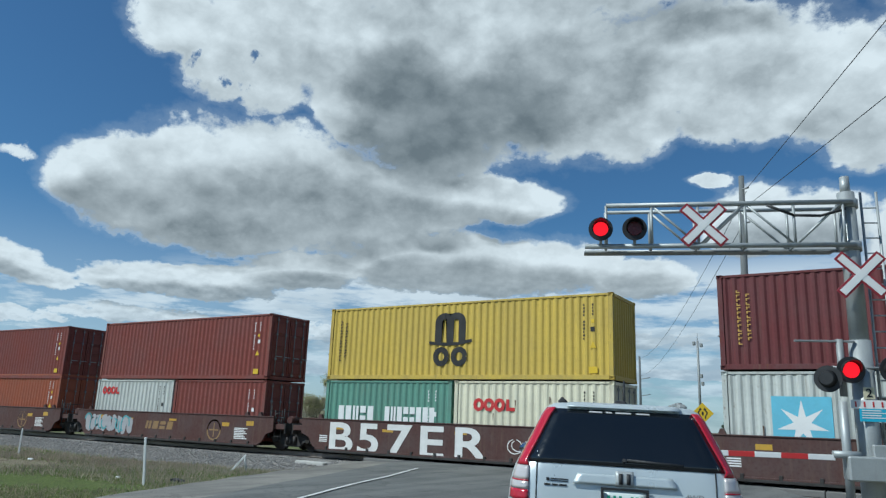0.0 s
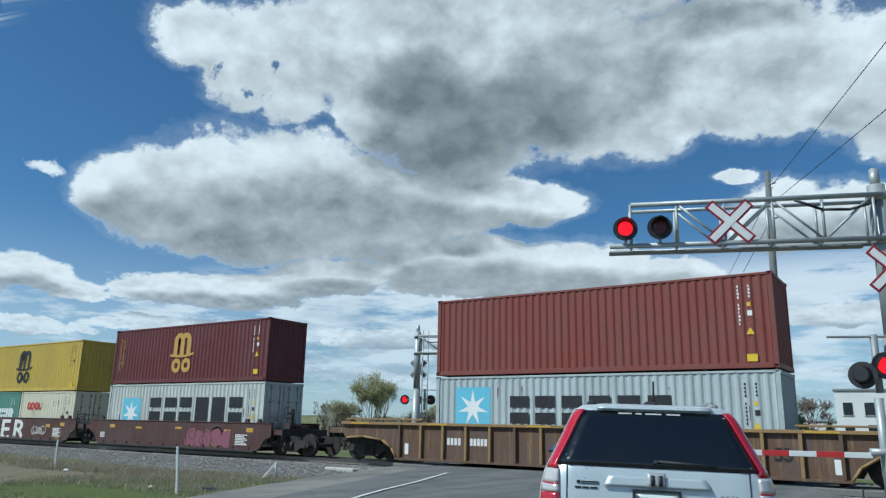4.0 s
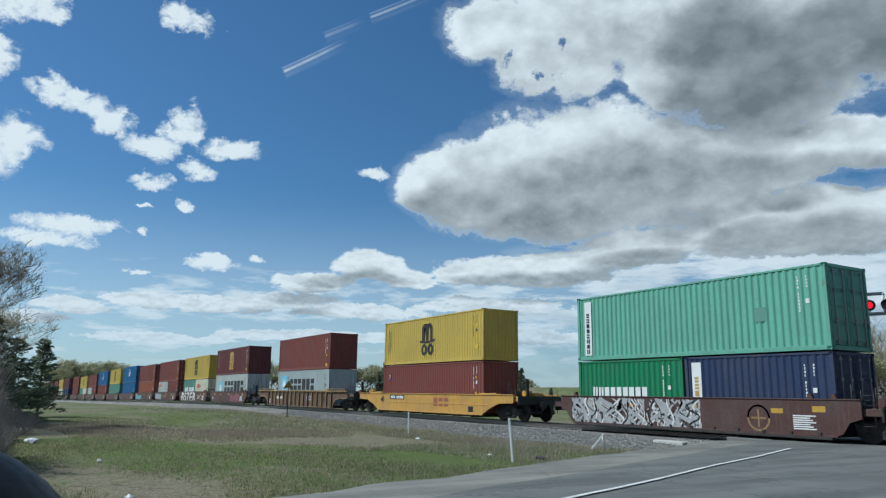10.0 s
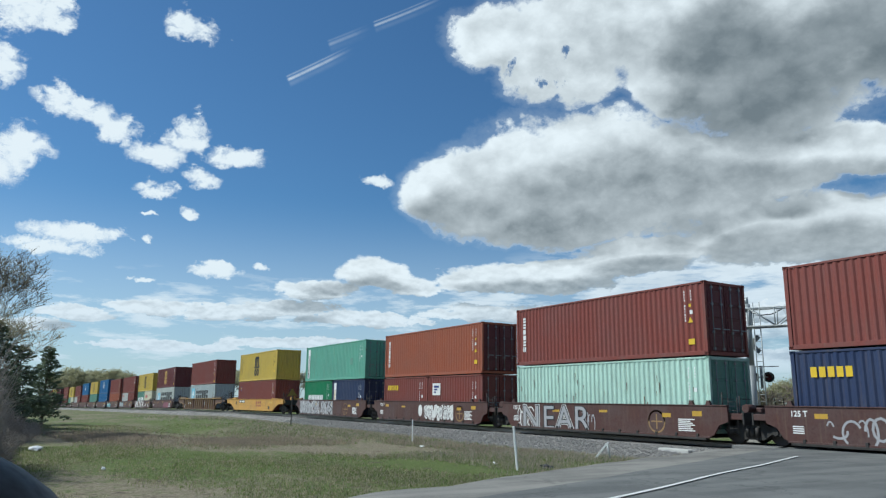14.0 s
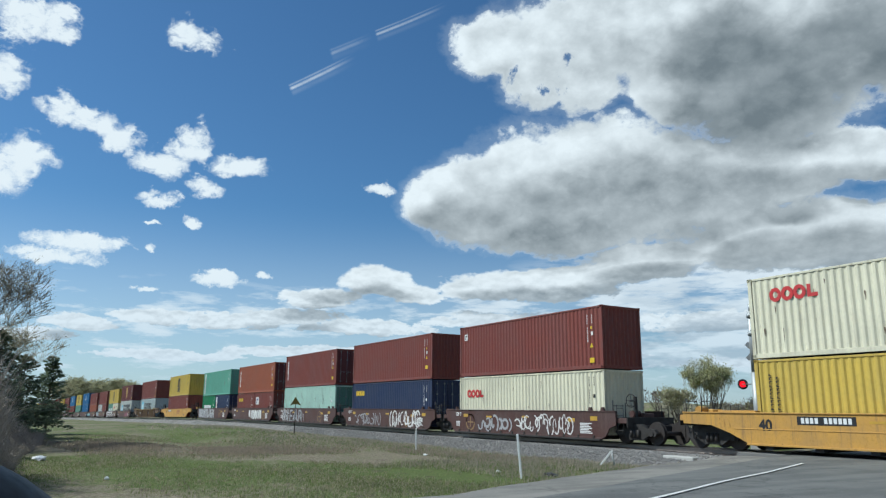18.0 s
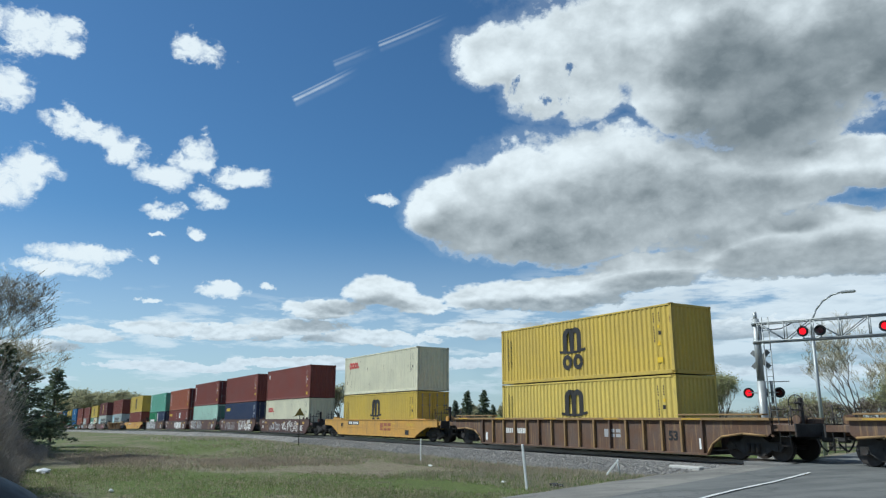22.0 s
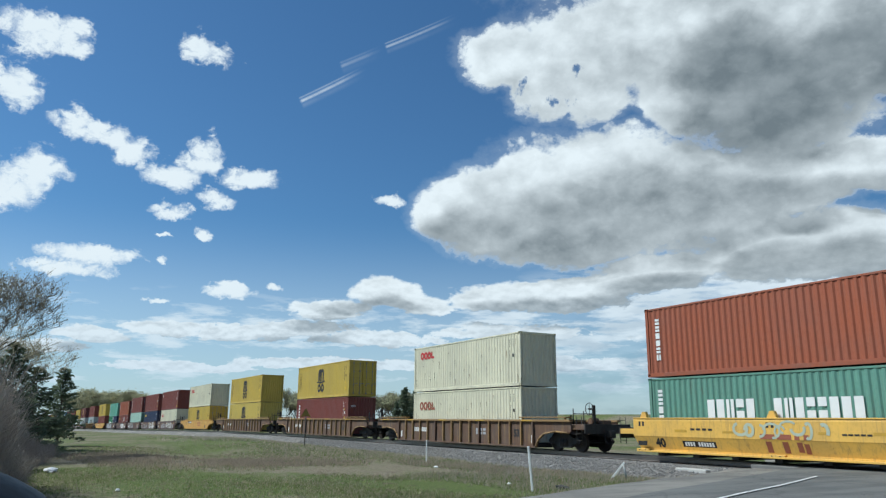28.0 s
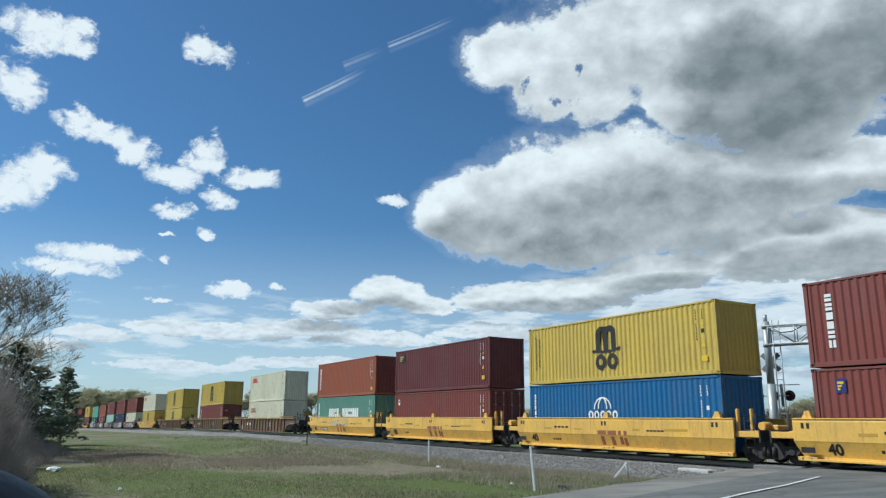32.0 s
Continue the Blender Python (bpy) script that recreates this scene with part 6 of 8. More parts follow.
def cantilever(name, base, heading, reach, lamps, bucks, mast_lamps, label, top=6.7, low=5.2, high=6.1, gate=None, signs=False, ladder_side=1, front=True):
    """A tubular mast with a truss arm to its left, seen along the road."""
    root = tagged(new(name), label, "crossing signal", "crossing signals")
    root.matrix_basis = Matrix.Translation(base) @ pose(0, 0, 0, 0, 0, heading)
    bm = bmesh.new()
    tube(bm, (0, 0, -0.6), (0, 0, 3.3), 0.215, 0.205, n=20)
    tube(bm, (0, 0, 3.3), (0, 0, high + 0.25), 0.175, 0.165, n=20)
    tube(bm, (0, 0, high + 0.2), (0, 0, top), 0.10, 0.09, n=16)
    for z in (low, high):
        tube(bm, (0, 0, z - 0.09), (0, 0, z + 0.09), 0.21, n=20)
    part("mast", bm, GALV, root, "pale grey tapered mast")
    bm = bmesh.new()
    bevelled(bm, -0.4, 0.4, -0.4, 0.4, -0.6, 0.06, 0.03)
    part("footing", bm, CONCRETE, root, "concrete footing")
    for y in (-0.22, 0.30):
        for z in (low, high):
            bm = bmesh.new()
            tube(bm, (-reach if z == low else -reach + 0.45, y, z), (0.05, y, z), 0.052 if y < 0 else 0.04, n=10)
            part("chord", bm, GALV, root)
    n = 5
    for i in range(n + 1):
        x = -reach + 0.45 + i * (reach - 0.6) / n
        for y in (-0.22, 0.30):
            bm = bmesh.new()
            tube(bm, (x, y, low), (x, y, high), 0.03, n=8)
            part("upright", bm, GALV, root)
            if i < n and i:
                bm = bmesh.new()
                x2 = x + (reach - 0.6) / n
                tube(bm, (x, y, high if i % 2 else low), (x2, y, low if i % 2 else high), 0.026, n=8)
                part("diagonal", bm, GALV, root)
        bm = bmesh.new()
        tube(bm, (x, -0.22, low), (x, 0.30, low), 0.025, n=6)
        part("cross_tie", bm, GALV, root)
    bm = bmesh.new()
    bevelled(bm, -reach - 0.02, -0.3, 0.0, 0.28, low - 0.09, low - 0.05, 0.01)
    part("walkway", bm, GALV_DARK, root, "grey grating walkway")
    bm = bmesh.new()
    bent_tube(bm, [(-0.1, -0.2, high - 0.15), (-0.6, -0.26, high - 0.3), (-1.1, -0.26, high - 0.28), (-1.6, -0.24, high - 0.05)], 0.03, 6)
    part("cable", bm, BLACK, root)
    for x, lit, back in lamps:
        lamp_head(root, pose(x, -0.36 if not back else 0.42, (low + high) / 2 - 0.10, 0, 0, 0 if not back else 180), lit)
        bm = bmesh.new()
        tube(bm, (x, -0.25 if not back else 0.28, low), (x, -0.25 if not back else 0.28, (low + high) / 2), 0.03, n=8)
        part("lamp_bracket", bm, GALV, root)
    for x, z in bucks:
        crossbuck(root, pose(x, -0.30, z - 0.03), 1.13, front)
    bm = bmesh.new()
    tube(bm, (-0.72, -0.18, 2.75), (0.72, -0.18, 2.75), 0.03, n=8)
    tube(bm, (-0.42, -0.16, 2.2), (-0.42, -0.16, 3.3), 0.07, n=10)
    bevelled(bm, -1.25, -0.15, -0.2, -0.14, 3.24, 3.28, 0.008)
    part("lamp_crossarm", bm, GALV_DARK, root)
    for x, z, lit, turn in mast_lamps:
        lamp_head(root, pose(x, -0.30, z, 0, 0, turn), lit)
    for x in (0.32, 0.62):
        bm = bmesh.new()
        tube(bm, (x * ladder_side, 0.12, -0.2), (x * ladder_side, 0.12, high + 0.3), 0.028, n=6)
        part("ladder_rail", bm, GALV, root)
    for i in range(19):
        bm = bmesh.new()
        z = 0.3 + i * 0.32
        tube(bm, (0.32 * ladder_side, 0.12, z), (0.62 * ladder_side, 0.12, z), 0.016, n=5)
        part("ladder_rung", bm, GALV, root)
    if signs:
        for x0, x1, z0, z1, mat, lab in ((-0.10, 0.10, 2.16, 2.38, material("pale_yellow_sign", (0.60, 0.55, 0.38), 0.5), "small pale yellow number plate"),
                                         (-0.34, 0.36, 1.98, 2.14, WHITE, "white strip sign"), (-0.20, 0.30, 1.74, 1.975, CYAN, "light blue notice")):
            bm = bmesh.new()
            bevelled(bm, x0, x1, -0.245, -0.235, z0, z1, 0.002)
            part("sign_plate", bm, mat, root, lab)
        place("stencil", lettering("2", 0.22, 0.004), BLACK, root, pose(0.0, -0.25, 2.20), "black numeral")
        paint_on("sign_bars", [rect(-0.27 + i * 0.155, -0.24 + i * 0.155, 2.01, 2.11) for i in range(5)], REDMARK, root, -0.246, "red bars on the strip sign")
        paint_on("sign_bars", [rect(-0.16, 0.26 - 0.08 * (i % 2), 1.80 + i * 0.045, 1.82 + i * 0.045) for i in range(4)], WHITE, root, -0.246, "pale lines on the blue notice")
    if gate:
        g = new("gate_mechanism")
        g.parent = root
        bm = bmesh.new()
        bevelled(bm, -0.55, 0.25, -0.52, -0.14, 0.55, 1.0, 0.03)
        bevelled(bm, -0.05, 0.48, -0.34, -0.24, 0.85, 1.22, 0.02)
        tube(bm, (-0.5, -0.30, 0.2), (-0.5, -0.30, 2.0), 0.08, n=12)
        tube(bm, (-0.78, -0.4, 1.02), (-0.3, -0.4, 1.02), 0.07, n=10)
        bmesh.ops.translate(bm, verts=bm.verts[:], vec=(0, 0, 0.1))
        part("gate_housing", bm, GALV, root, "grey gate mechanism housing")
        bpy.data.objects.remove(g)
        n_st = 9
        w = (gate - 0.75) / n_st
        for i in range(n_st):
            bm = bmesh.new()
            bevelled(bm, -0.75 - (i + 1) * w, -0.75 - i * w, -0.43, -0.39, 1.01, 1.11, 0.004)
            part("gate_arm_stripe", bm, REDMARK if i % 2 else WHITE, root, "red reflective stripe" if i % 2 else "white reflective stripe")
    return root


near_mast = cantilever("crossing_signal", at(16.5, 2.2), HEAD, 5.3, [(-4.97, True, False), (-4.27, False, False)], [(-2.87, 5.66), (0.05, 4.6)],
                       [(-0.30, 2.70, True, 0), (0.46, 2.72, False, 0), (-0.72, 2.52, False, 150)], "grey cantilever crossing signal with red lamps and crossbucks", gate=5.0, signs=True)
far_mast = cantilever("crossing_signal", at(39.3, 36.1), HEAD + 180, 6.6, [(-2.2, True, True), (-2.95, False, True), (-5.6, True, True), (-6.3, False, True)], [(0.0, 4.4)],
                      [(-0.72, 2.75, False, 180), (0.72, 2.75, True, 180), (0.0, 2.75, False, 180)], "far cantilever crossing signal seen from behind", ladder_side=-1, front=False)


# ---------------------------------------------------------------- road furniture and poles
def marker_post(base, height, lean, label):
    bm = bmesh.new()
    bevelled(bm, -0.032, 0.032, -0.022, 0.022, -0.15, height, 0.008)
    post = part("marker_post", bm, WHITE, None)
    post.matrix_basis = Matrix.Translation(base) @ pose(0, 0, 0, lean[0], lean[1], 30)
    return tagged(post, label, "marker post", "white marker posts")


marker_post(at(21.6, 53.15, -0.52), 1.26, (0, -5), "white plastic marker post leaning in the grass")
marker_post(at(36.6, 61.15, -0.62), 1.12, (0, 0), "upright white marker post beside the ballast")
bent = marker_post(at(27.0, 47.4, -0.52), 0.78, (0, 40), "white marker post bent over towards the ground")
bm = bmesh.new()
tube(bm, at(26.8, 46.25, -0.5), at(26.85, 46.45, 0.02), 0.03, n=6)
tagged(part("marker_stub", bm, GALV), "grey metal stub beside the bent post", "marker stub")


def trackside_marker(base, h):
    """A thin steel post with a triangular plate."""
    root = tagged(new("trackside_marker"), "ochre triangular marker on a thin dark steel post", "railway sign")
    root.matrix_basis = Matrix.Translation(base) @ pose(0, 0, 0, 0, 0, 70)
    bm = bmesh.new()
    tube(bm, (0, 0, -0.2), (0, 0, h - 0.1), 0.03, n=6)
    part("post", bm, STEEL_DARK, root, "thin dark post")
    bm = bmesh.new()
    prism(bm, [(-0.36, h - 0.48), (-0.10, h - 0.40), (0.10, h - 0.40), (0.36, h - 0.48), (0.05, h - 0.02), (0.05, h + 0.06), (-0.05, h + 0.06), (-0.05, h - 0.02)], -0.045, -0.03)
    bmesh.ops.triangulate(bm, faces=[f for f in bm.faces if len(f.verts) > 4])
    part("plate", bm, material("ochre_sign_paint", (0.26, 0.19, 0.035), 0.6, 0, 0.3, 4.0), root, "ochre triangular plate")


trackside_marker(at(51.0, 70.35, -0.7), 2.75)


def utility_pole():
    root = tagged(new("utility_pole"), "tall weathered grey utility pole beside the road", "utility pole")
    root.matrix_basis = Matrix.Translation(at(29.8, 9.6, -0.5)) @ pose(0, 0, 0, 0, 1.4)
    bm = bmesh.new()
    tube(bm, (0, 0, -0.5), (0, 0, 11.9), 0.20, 0.105, n=14)
    part("pole", bm, POLEWOOD, root)
    bm = bmesh.new()
    for z in (11.3, 10.6, 9.9):
        tube(bm, (0.05, -0.16, z), (0.3, -0.16, z + 0.06), 0.035, n=8)
    part("insulator_bracket", bm, GALV_DARK, root)
    for end, z in (((23.5, -56.0, 11.6), 11.3), ((24.0, -46.6, 10.4), 10.6), ((-27.7, 77.7, 11.6), 11.2), ((-27.7, 77.7, 9.0), 10.2)):
        bm = bmesh.new()
        a, b = Vector((0.2, -0.16, z)), Vector(end)
        pts = [a.lerp(b, i / 14) - Vector((0, 0, (0.35 if b.y < 0 else 1.4) * (1 - (2 * i / 14 - 1) ** 2))) for i in range(15)]
        bent_tube(bm, pts, 0.012, 5)
        part("wire", bm, BLACK, root, "black overhead wire")


utility_pole()


def hydro_pole(base, h):
    root = tagged(new("hydro_pole"), "distant timber power pole with three side arms", "utility pole")
    root.matrix_basis = Matrix.Translation(base)
    bm = bmesh.new()
    tube(bm, (0, 0, -0.5), (0, 0, h), 0.22, 0.15, n=10)
    part("pole", bm, POLEWOOD, root)
    for z in (0.72, 0.52, 0.30):
        bm = bmesh.new()
        tube(bm, (0, 0, h * z), (1.5, 0, h * z + 0.25), 0.06, n=6)
        part("side_arm", bm, GALV_DARK, root)


hydro_pole(at(112, 16.95), 12.0)


def light_tower():
    root = tagged(new("communications_mast"), "slender grey mast with small fittings far off", "mast")
    root.matrix_basis = Matrix.Translation(at(157, 12.75))
    bm = bmesh.new()
    tube(bm, (0, 0, 0), (0, 0, 19.5), 0.30, 0.22, n=10)
    tube(bm, (0, 0, 19.5), (0, 0, 21.0), 0.06, n=6)
    part("pole", bm, GALV_DARK, root)
    for z, dx in ((18.6, -0.7), (18.2, 0.7), (10.5, 0.7), (12.0, 0.5)):
        bm = bmesh.new()
        bevelled(bm, dx - 0.28, dx + 0.28, -0.3, 0.3, z, z + 0.8, 0.1)
        part("fitting", bm, GALV_DARK, root)


light_tower()


def curved_lamp(base, h, out, turn, label, twin=False):
    root = tagged(new("street_lamp"), label, "street lamp", "street lamps")
    root.matrix_basis = Matrix.Translation(base) @ pose(0, 0, 0, 0, 0, turn)
    bm = bmesh.new()
    tube(bm, (0, 0, -0.3), (0, 0, h * 0.76), 0.12, 0.085, n=10)
    part("pole", bm, GALV, root)
    for s in (1, -1) if twin else (1,):
        bm = bmesh.new()
        pts = [(s * out * (1 - math.cos(a)), 0, h * 0.76 + h * 0.24 * math.sin(a)) for a in (0, 0.3, 0.6, 0.9, 1.2, 1.5)]
        bent_tube(bm, pts, 0.055, 6)
        part("arm", bm, GALV, root)
        bm = bmesh.new()
        tip = out * 0.9293
        bevelled(bm, min(s * (tip - 0.1), s * (tip + 0.7)), max(s * (tip - 0.1), s * (tip + 0.7)), -0.14, 0.14, h - 0.10, h + 0.05, 0.04)
        part("lamp_head", bm, GALV, root)


curved_lamp(at(49, 32.5, -0.3), 9.2, 2.0, 25, "grey street lamp with a curved arm beyond the tracks")
curved_lamp(at(115, 22.0), 10.0, 2.8, 22, "distant street lamp with two curved arms", True)
curved_lamp(at(165, 21.7), 10.0, 2.8, 22, "far street lamp with two curved arms", True)
curved_lamp(at(150, 17.9), 5.0, 1.5, 22, "small far street lamp with a curved arm")


def warning_sign():
    root = tagged(new("warning_sign"), "yellow diamond sign with black divided-road arrows", "road sign")
    root.matrix_basis = Matrix.Translation(at(45, 12.6)) @ pose(0, 0, 0, 0, 0, 14)
    bm = bmesh.new()
    tube(bm, (0, 0.03, -0.2), (0, 0.03, 2.9), 0.04, n=8)
    part("post", bm, GALV, root)
    bm = bmesh.new()
    bevelled(bm, -0.42, 0.42, -0.01, 0.01, -0.42, 0.42, 0.004, pose(0, 0, 2.48, 0, 45))
    part("sign_plate", bm, YELLOW, root, "yellow diamond plate")
    sh = []
    for s in (-1, 1):
        sh += ribbon([(s * 0.14, 2.16), (s * 0.14, 2.32), (s * 0.23, 2.46), (s * 0.23, 2.54), (s * 0.12, 2.66)], 0.07)
        sh.append([(s * 0.12 - 0.09, 2.66), (s * 0.12 + 0.09, 2.66), (s * 0.12, 2.80)])
    sh.append(disc(0, 2.46, 0.06, 0.12, 12))
    paint_on("arrows", sh, BLACK, root, -0.012, "black arrows round an island")
    bm = bmesh.new()
    bevelled(bm, -0.22, 0.22, -0.01, 0.01, 1.55, 1.85, 0.004)
    part("tab_plate", bm, WHITE, root, "small white plate")


warning_sign()


def far_building(base, w, d, h, turn, wall, windows, label):
    root = tagged(new("building"), label, "building", "buildings past the crossing")
    root.matrix_basis = Matrix.Translation(base) @ pose(0, 0, 0, 0, 0, turn)
    bm = bmesh.new()
    bevelled(bm, -w / 2, w / 2, 0, d, -1.0, h, 0.04)
    part("wall", bm, wall, root)
    bm = bmesh.new()
    bevelled(bm, -w / 2 - 0.15, w / 2 + 0.15, -0.15, d + 0.15, h, h + 0.25, 0.05)
    part("roof_edge", bm, GALV_DARK, root)
    for x, z, ww, hh in windows:
        bm = bmesh.new()
        bevelled(bm, x - ww / 2, x + ww / 2, -0.05, 0.0, z, z + hh, 0.01)
        win = part("window", bm, material("dark_window_glass", (0.02, 0.025, 0.03), 0.1), root)
        bm = bmesh.new()
        box(bm, x - ww / 2 - 0.08, x + ww / 2 + 0.08, -0.09, 0.0, z - 0.1, z)
        part("sill", bm, GALV, win)


WALL = material("off_white_siding", (0.66, 0.66, 0.64), 0.7, 0, 0.15, 0.5)
far_building(at(90, 1.2), 15.5, 10, 5.9, 4, WALL, [(-6.6, 3.4, 0.9, 1.3), (-4.6, 3.4, 0.9, 1.3), (-2.4, 3.4, 0.9, 1.3), (-6.6, 0.6, 0.9, 1.6), (-4.4, 0.4, 1.0, 2.0), (0.5, 3.4, 0.9, 1.3)], "white two storey building with small dark windows")
far_building(at(93, 4.6), 4.4, 7, 3.2, 4, WALL, [(-1.0, 1.2, 0.8, 1.0), (0.6, 1.2, 0.8, 1.0)], "low white annex beside the two storey building")
far_building(at(120, 7.1), 5.5, 8, 3.0, 8, WALL, [(-1.0, 1.0, 0.9, 1.0), (1.2, 1.0, 0.9, 1.0)], "low white house among dark trees")


# ---------------------------------------------------------------- the silver car waiting ahead
SILVER = material("silver_car_paint", (0.55, 0.60, 0.60), 0.32, 0.35, 0.02, 0.4, spec=0.5)
CHROME = material("chrome_trim", (0.62, 0.63, 0.64), 0.15, 1.0, 0.05)
TINT = material("dark_tinted_glass", (0.006, 0.008, 0.011), 0.04, 0.0, 0.0, spec=0.7)
TAIL_RED = material("red_tail_lamp_plastic", (0.42, 0.012, 0.030), 0.12, 0, 0.15, 9.0, spec=0.6)
TAIL_CLEAR = material("clear_lamp_plastic", (0.58, 0.54, 0.52), 0.1, 0.2, 0.2, 9.0, spec=0.7)
TRIM = material("black_car_trim", (0.018, 0.018, 0.019), 0.6, 0, 0.2, 5.0)
RUBBER = material("tyre_rubber", (0.020, 0.020, 0.021), 0.85, 0, 0.2, 8.0)

# height, half width, rear and front of the body at that height
SUV = [(0.24, 0.74, 0.16, 4.30), (0.34, 0.86, -0.02, 4.44), (0.50, 0.905, -0.07, 4.48), (0.66, 0.915, -0.06, 4.46), (0.74, 0.91, 0.0, 4.42), (0.92, 0.895, 0.02, 4.25), (1.03, 0.865, 0.04, 3.6),
       (1.10, 0.84, 0.06, 3.05), (1.30, 0.765, 0.17, 2.45), (1.50, 0.695, 0.28, 2.0), (1.555, 0.655, 0.31, 1.85), (1.595, 0.59, 0.37, 1.7), (1.618, 0.42, 0.6, 1.4)]
SUV = [(z, w * (1.065 if z < 1.08 else 1.055 if z < 1.2 else 1.03 if z < 1.4 else 1.0), a, b) for z, w, a, b in SUV]
SUPER = 12.0


def suv_level(z):
    for a, b in zip(SUV, SUV[1:]):
        if z <= b[0]:
            f = max(0.0, (z - a[0]) / (b[0] - a[0]))
            return [p + (q - p) * f for p, q in zip(a, b)]
    return list(SUV[-1])


def suv_rear(x, z, off=0.0):
    _, hw, y0, y1 = suv_level(z)
    cy, hl = (y0 + y1) / 2, (y1 - y0) / 2
    return cy - hl * max(1e-6, 1 - min(0.9999, abs(x) / hw) ** SUPER) ** (1 / SUPER) - off


def rear_patch(lo, hi, z0, z1, nz=8, nx=6, off=0.008):
    """A piece of the tail's skin between the curves lo(z) and hi(z), lifted a little and given an edge."""
    bm = bmesh.new()
    grid = []
    for j in range(nz + 1):
        z = z0 + (z1 - z0) * j / nz
        grid.append([bm.verts.new((x, suv_rear(x, z, off), z)) for x in (lo(z) + (hi(z) - lo(z)) * i / nx for i in range(nx + 1))])
    faces = []
    for a, b in zip(grid, grid[1:]):
        for i in range(nx):
            f = bm.faces.new((a[i], a[i + 1], b[i + 1], b[i]))
            f.smooth = True
            faces.append(f)
    ext = bmesh.ops.extrude_face_region(bm, geom=faces)
    bmesh.ops.translate(bm, verts=[v for v in ext["geom"] if isinstance(v, bmesh.types.BMVert)], vec=(0, 0.02, 0))
    return bm


def silver_suv():
    root = tagged(new("car"), "silver compact SUV waiting at the crossing", "car")
    root.matrix_basis = Matrix.Translation(at(6.22, 18.38, 0.03)) @ pose(0, 0, 0, 0, 0, HEAD) @ pose(0, 0, 0, 0, 1.0, 0)
    bm = bmesh.new()
    n, rings = 72, []
    levels = sorted({z for z, *_ in SUV} | {0.3, 0.42, 0.58, 0.7, 0.83, 1.2, 1.40, 1.53, 1.578})
    for z in levels:
        _, hw, y0, y1 = suv_level(z)
        cy, hl = (y0 + y1) / 2, (y1 - y0) / 2
        ring = []
        for i in range(n):
            # even spread along the outline, denser at the corners
            a = 6.28319 * i / n
            c, s = math.cos(a), math.sin(a)
            k = (abs(c) ** SUPER + abs(s) ** SUPER) ** (-1 / SUPER)
            ring.append(bm.verts.new((hw * c * k, cy + hl * s * k, z)))
        rings.append(ring)
    for a, b in zip(rings, rings[1:]):
        for i in range(n):
            bm.faces.new((a[i], a[(i + 1) % n], b[(i + 1) % n], b[i])).smooth = True
    bm.faces.new(rings[-1])
    bm.faces.new(rings[0][::-1])
    part("body", bm, SILVER, root, "silver painted body")

    def edge(z):
        return suv_level(z)[1]

    win_half = lambda z: min(0.775, edge(z) - 0.098)
    bm = rear_patch(lambda z: -win_half(z), win_half, 1.10, 1.548, 8, 14, 0.006)
    glass = part("rear_window", bm, TINT, root, "dark tinted rear window")
    bm = bmesh.new()
    tube(bm, (0.02, suv_rear(0.0, 1.16, 0.03), 1.155), (0.46, suv_rear(0.46, 1.14, 0.025), 1.135), 0.014, n=6)
    tube(bm, (0.0, suv_rear(0, 1.14, 0.0), 1.14), (0.0, suv_rear(0, 1.16, 0.035), 1.155), 0.016, n=10)
    part("rear_wiper", bm, TRIM, glass, "black rear wiper")
    sh = bmesh.new()
    for i, (x0, w) in enumerate(((-0.30, 0.11), (-0.16, 0.05), (-0.08, 0.13), (0.09, 0.11))):
        y = suv_rear(x0, 1.53, 0.014)
        box(sh, x0 + 0.02, x0 + w + 0.02, y - 0.002, y + 0.001, 1.524, 1.536)
    part("window_banner", sh, WHITE, glass, "white bars of a small window banner")
    for s in (-1, 1):
        inner = lambda z: 0.765 if z < 1.08 else max(0.50, edge(z) - 0.095)
        outer = lambda z: edge(z) * 0.9985
        lo, hi = (inner, outer) if s > 0 else (lambda z: -outer(z), lambda z: -inner(z))
        lamp = part("tail_lamp", rear_patch(lo, hi, 1.07, 1.555, 12, 6, 0.012), TAIL_RED, root, "tall red tail lamp beside the window")
        part("reversing_lamp", rear_patch(lo, hi, 0.955, 1.066, 4, 6, 0.012), TAIL_CLEAR, lamp, "clear upper lens")
        part("indicator_lamp", rear_patch(lo, hi, 0.885, 0.945, 3, 6, 0.012), TAIL_CLEAR, lamp, "clear lower lens")
        part("lower_lens", rear_patch(lo, hi, 0.80, 0.880, 3, 6, 0.012), TAIL_RED, lamp, "red lower lens")
        part("lamp_divider", rear_patch(lo, hi, 0.945, 0.955, 1, 6, 0.014), TAIL_RED, lamp)
        bm = bmesh.new()
        pts = [(s * 0.50, 0.62, 1.60), (s * 0.52, 0.68, 1.635), (s * 0.53, 1.0, 1.645), (s * 0.52, 1.6, 1.635), (s * 0.50, 1.7, 1.595)]
        bent_tube(bm, pts, 0.022, 8)
        bevelled(bm, s * 0.51 - 0.04, s * 0.51 + 0.04, 0.46, 0.68, 1.585, 1.635, 0.02)
        part("roof_rail", bm, TRIM if s < 0 else GALV_DARK, root, "roof rail")
        bm = bmesh.new()
        bevelled(bm, s * 0.97 - 0.09, s * 0.97 + 0.09, 2.55, 2.70, 1.05, 1.19, 0.055)
        part("door_mirror", bm, CHROME, root, "small door mirror with a bright rim")
        bm = bmesh.new()
        z0, z1 = 1.13, 1.48
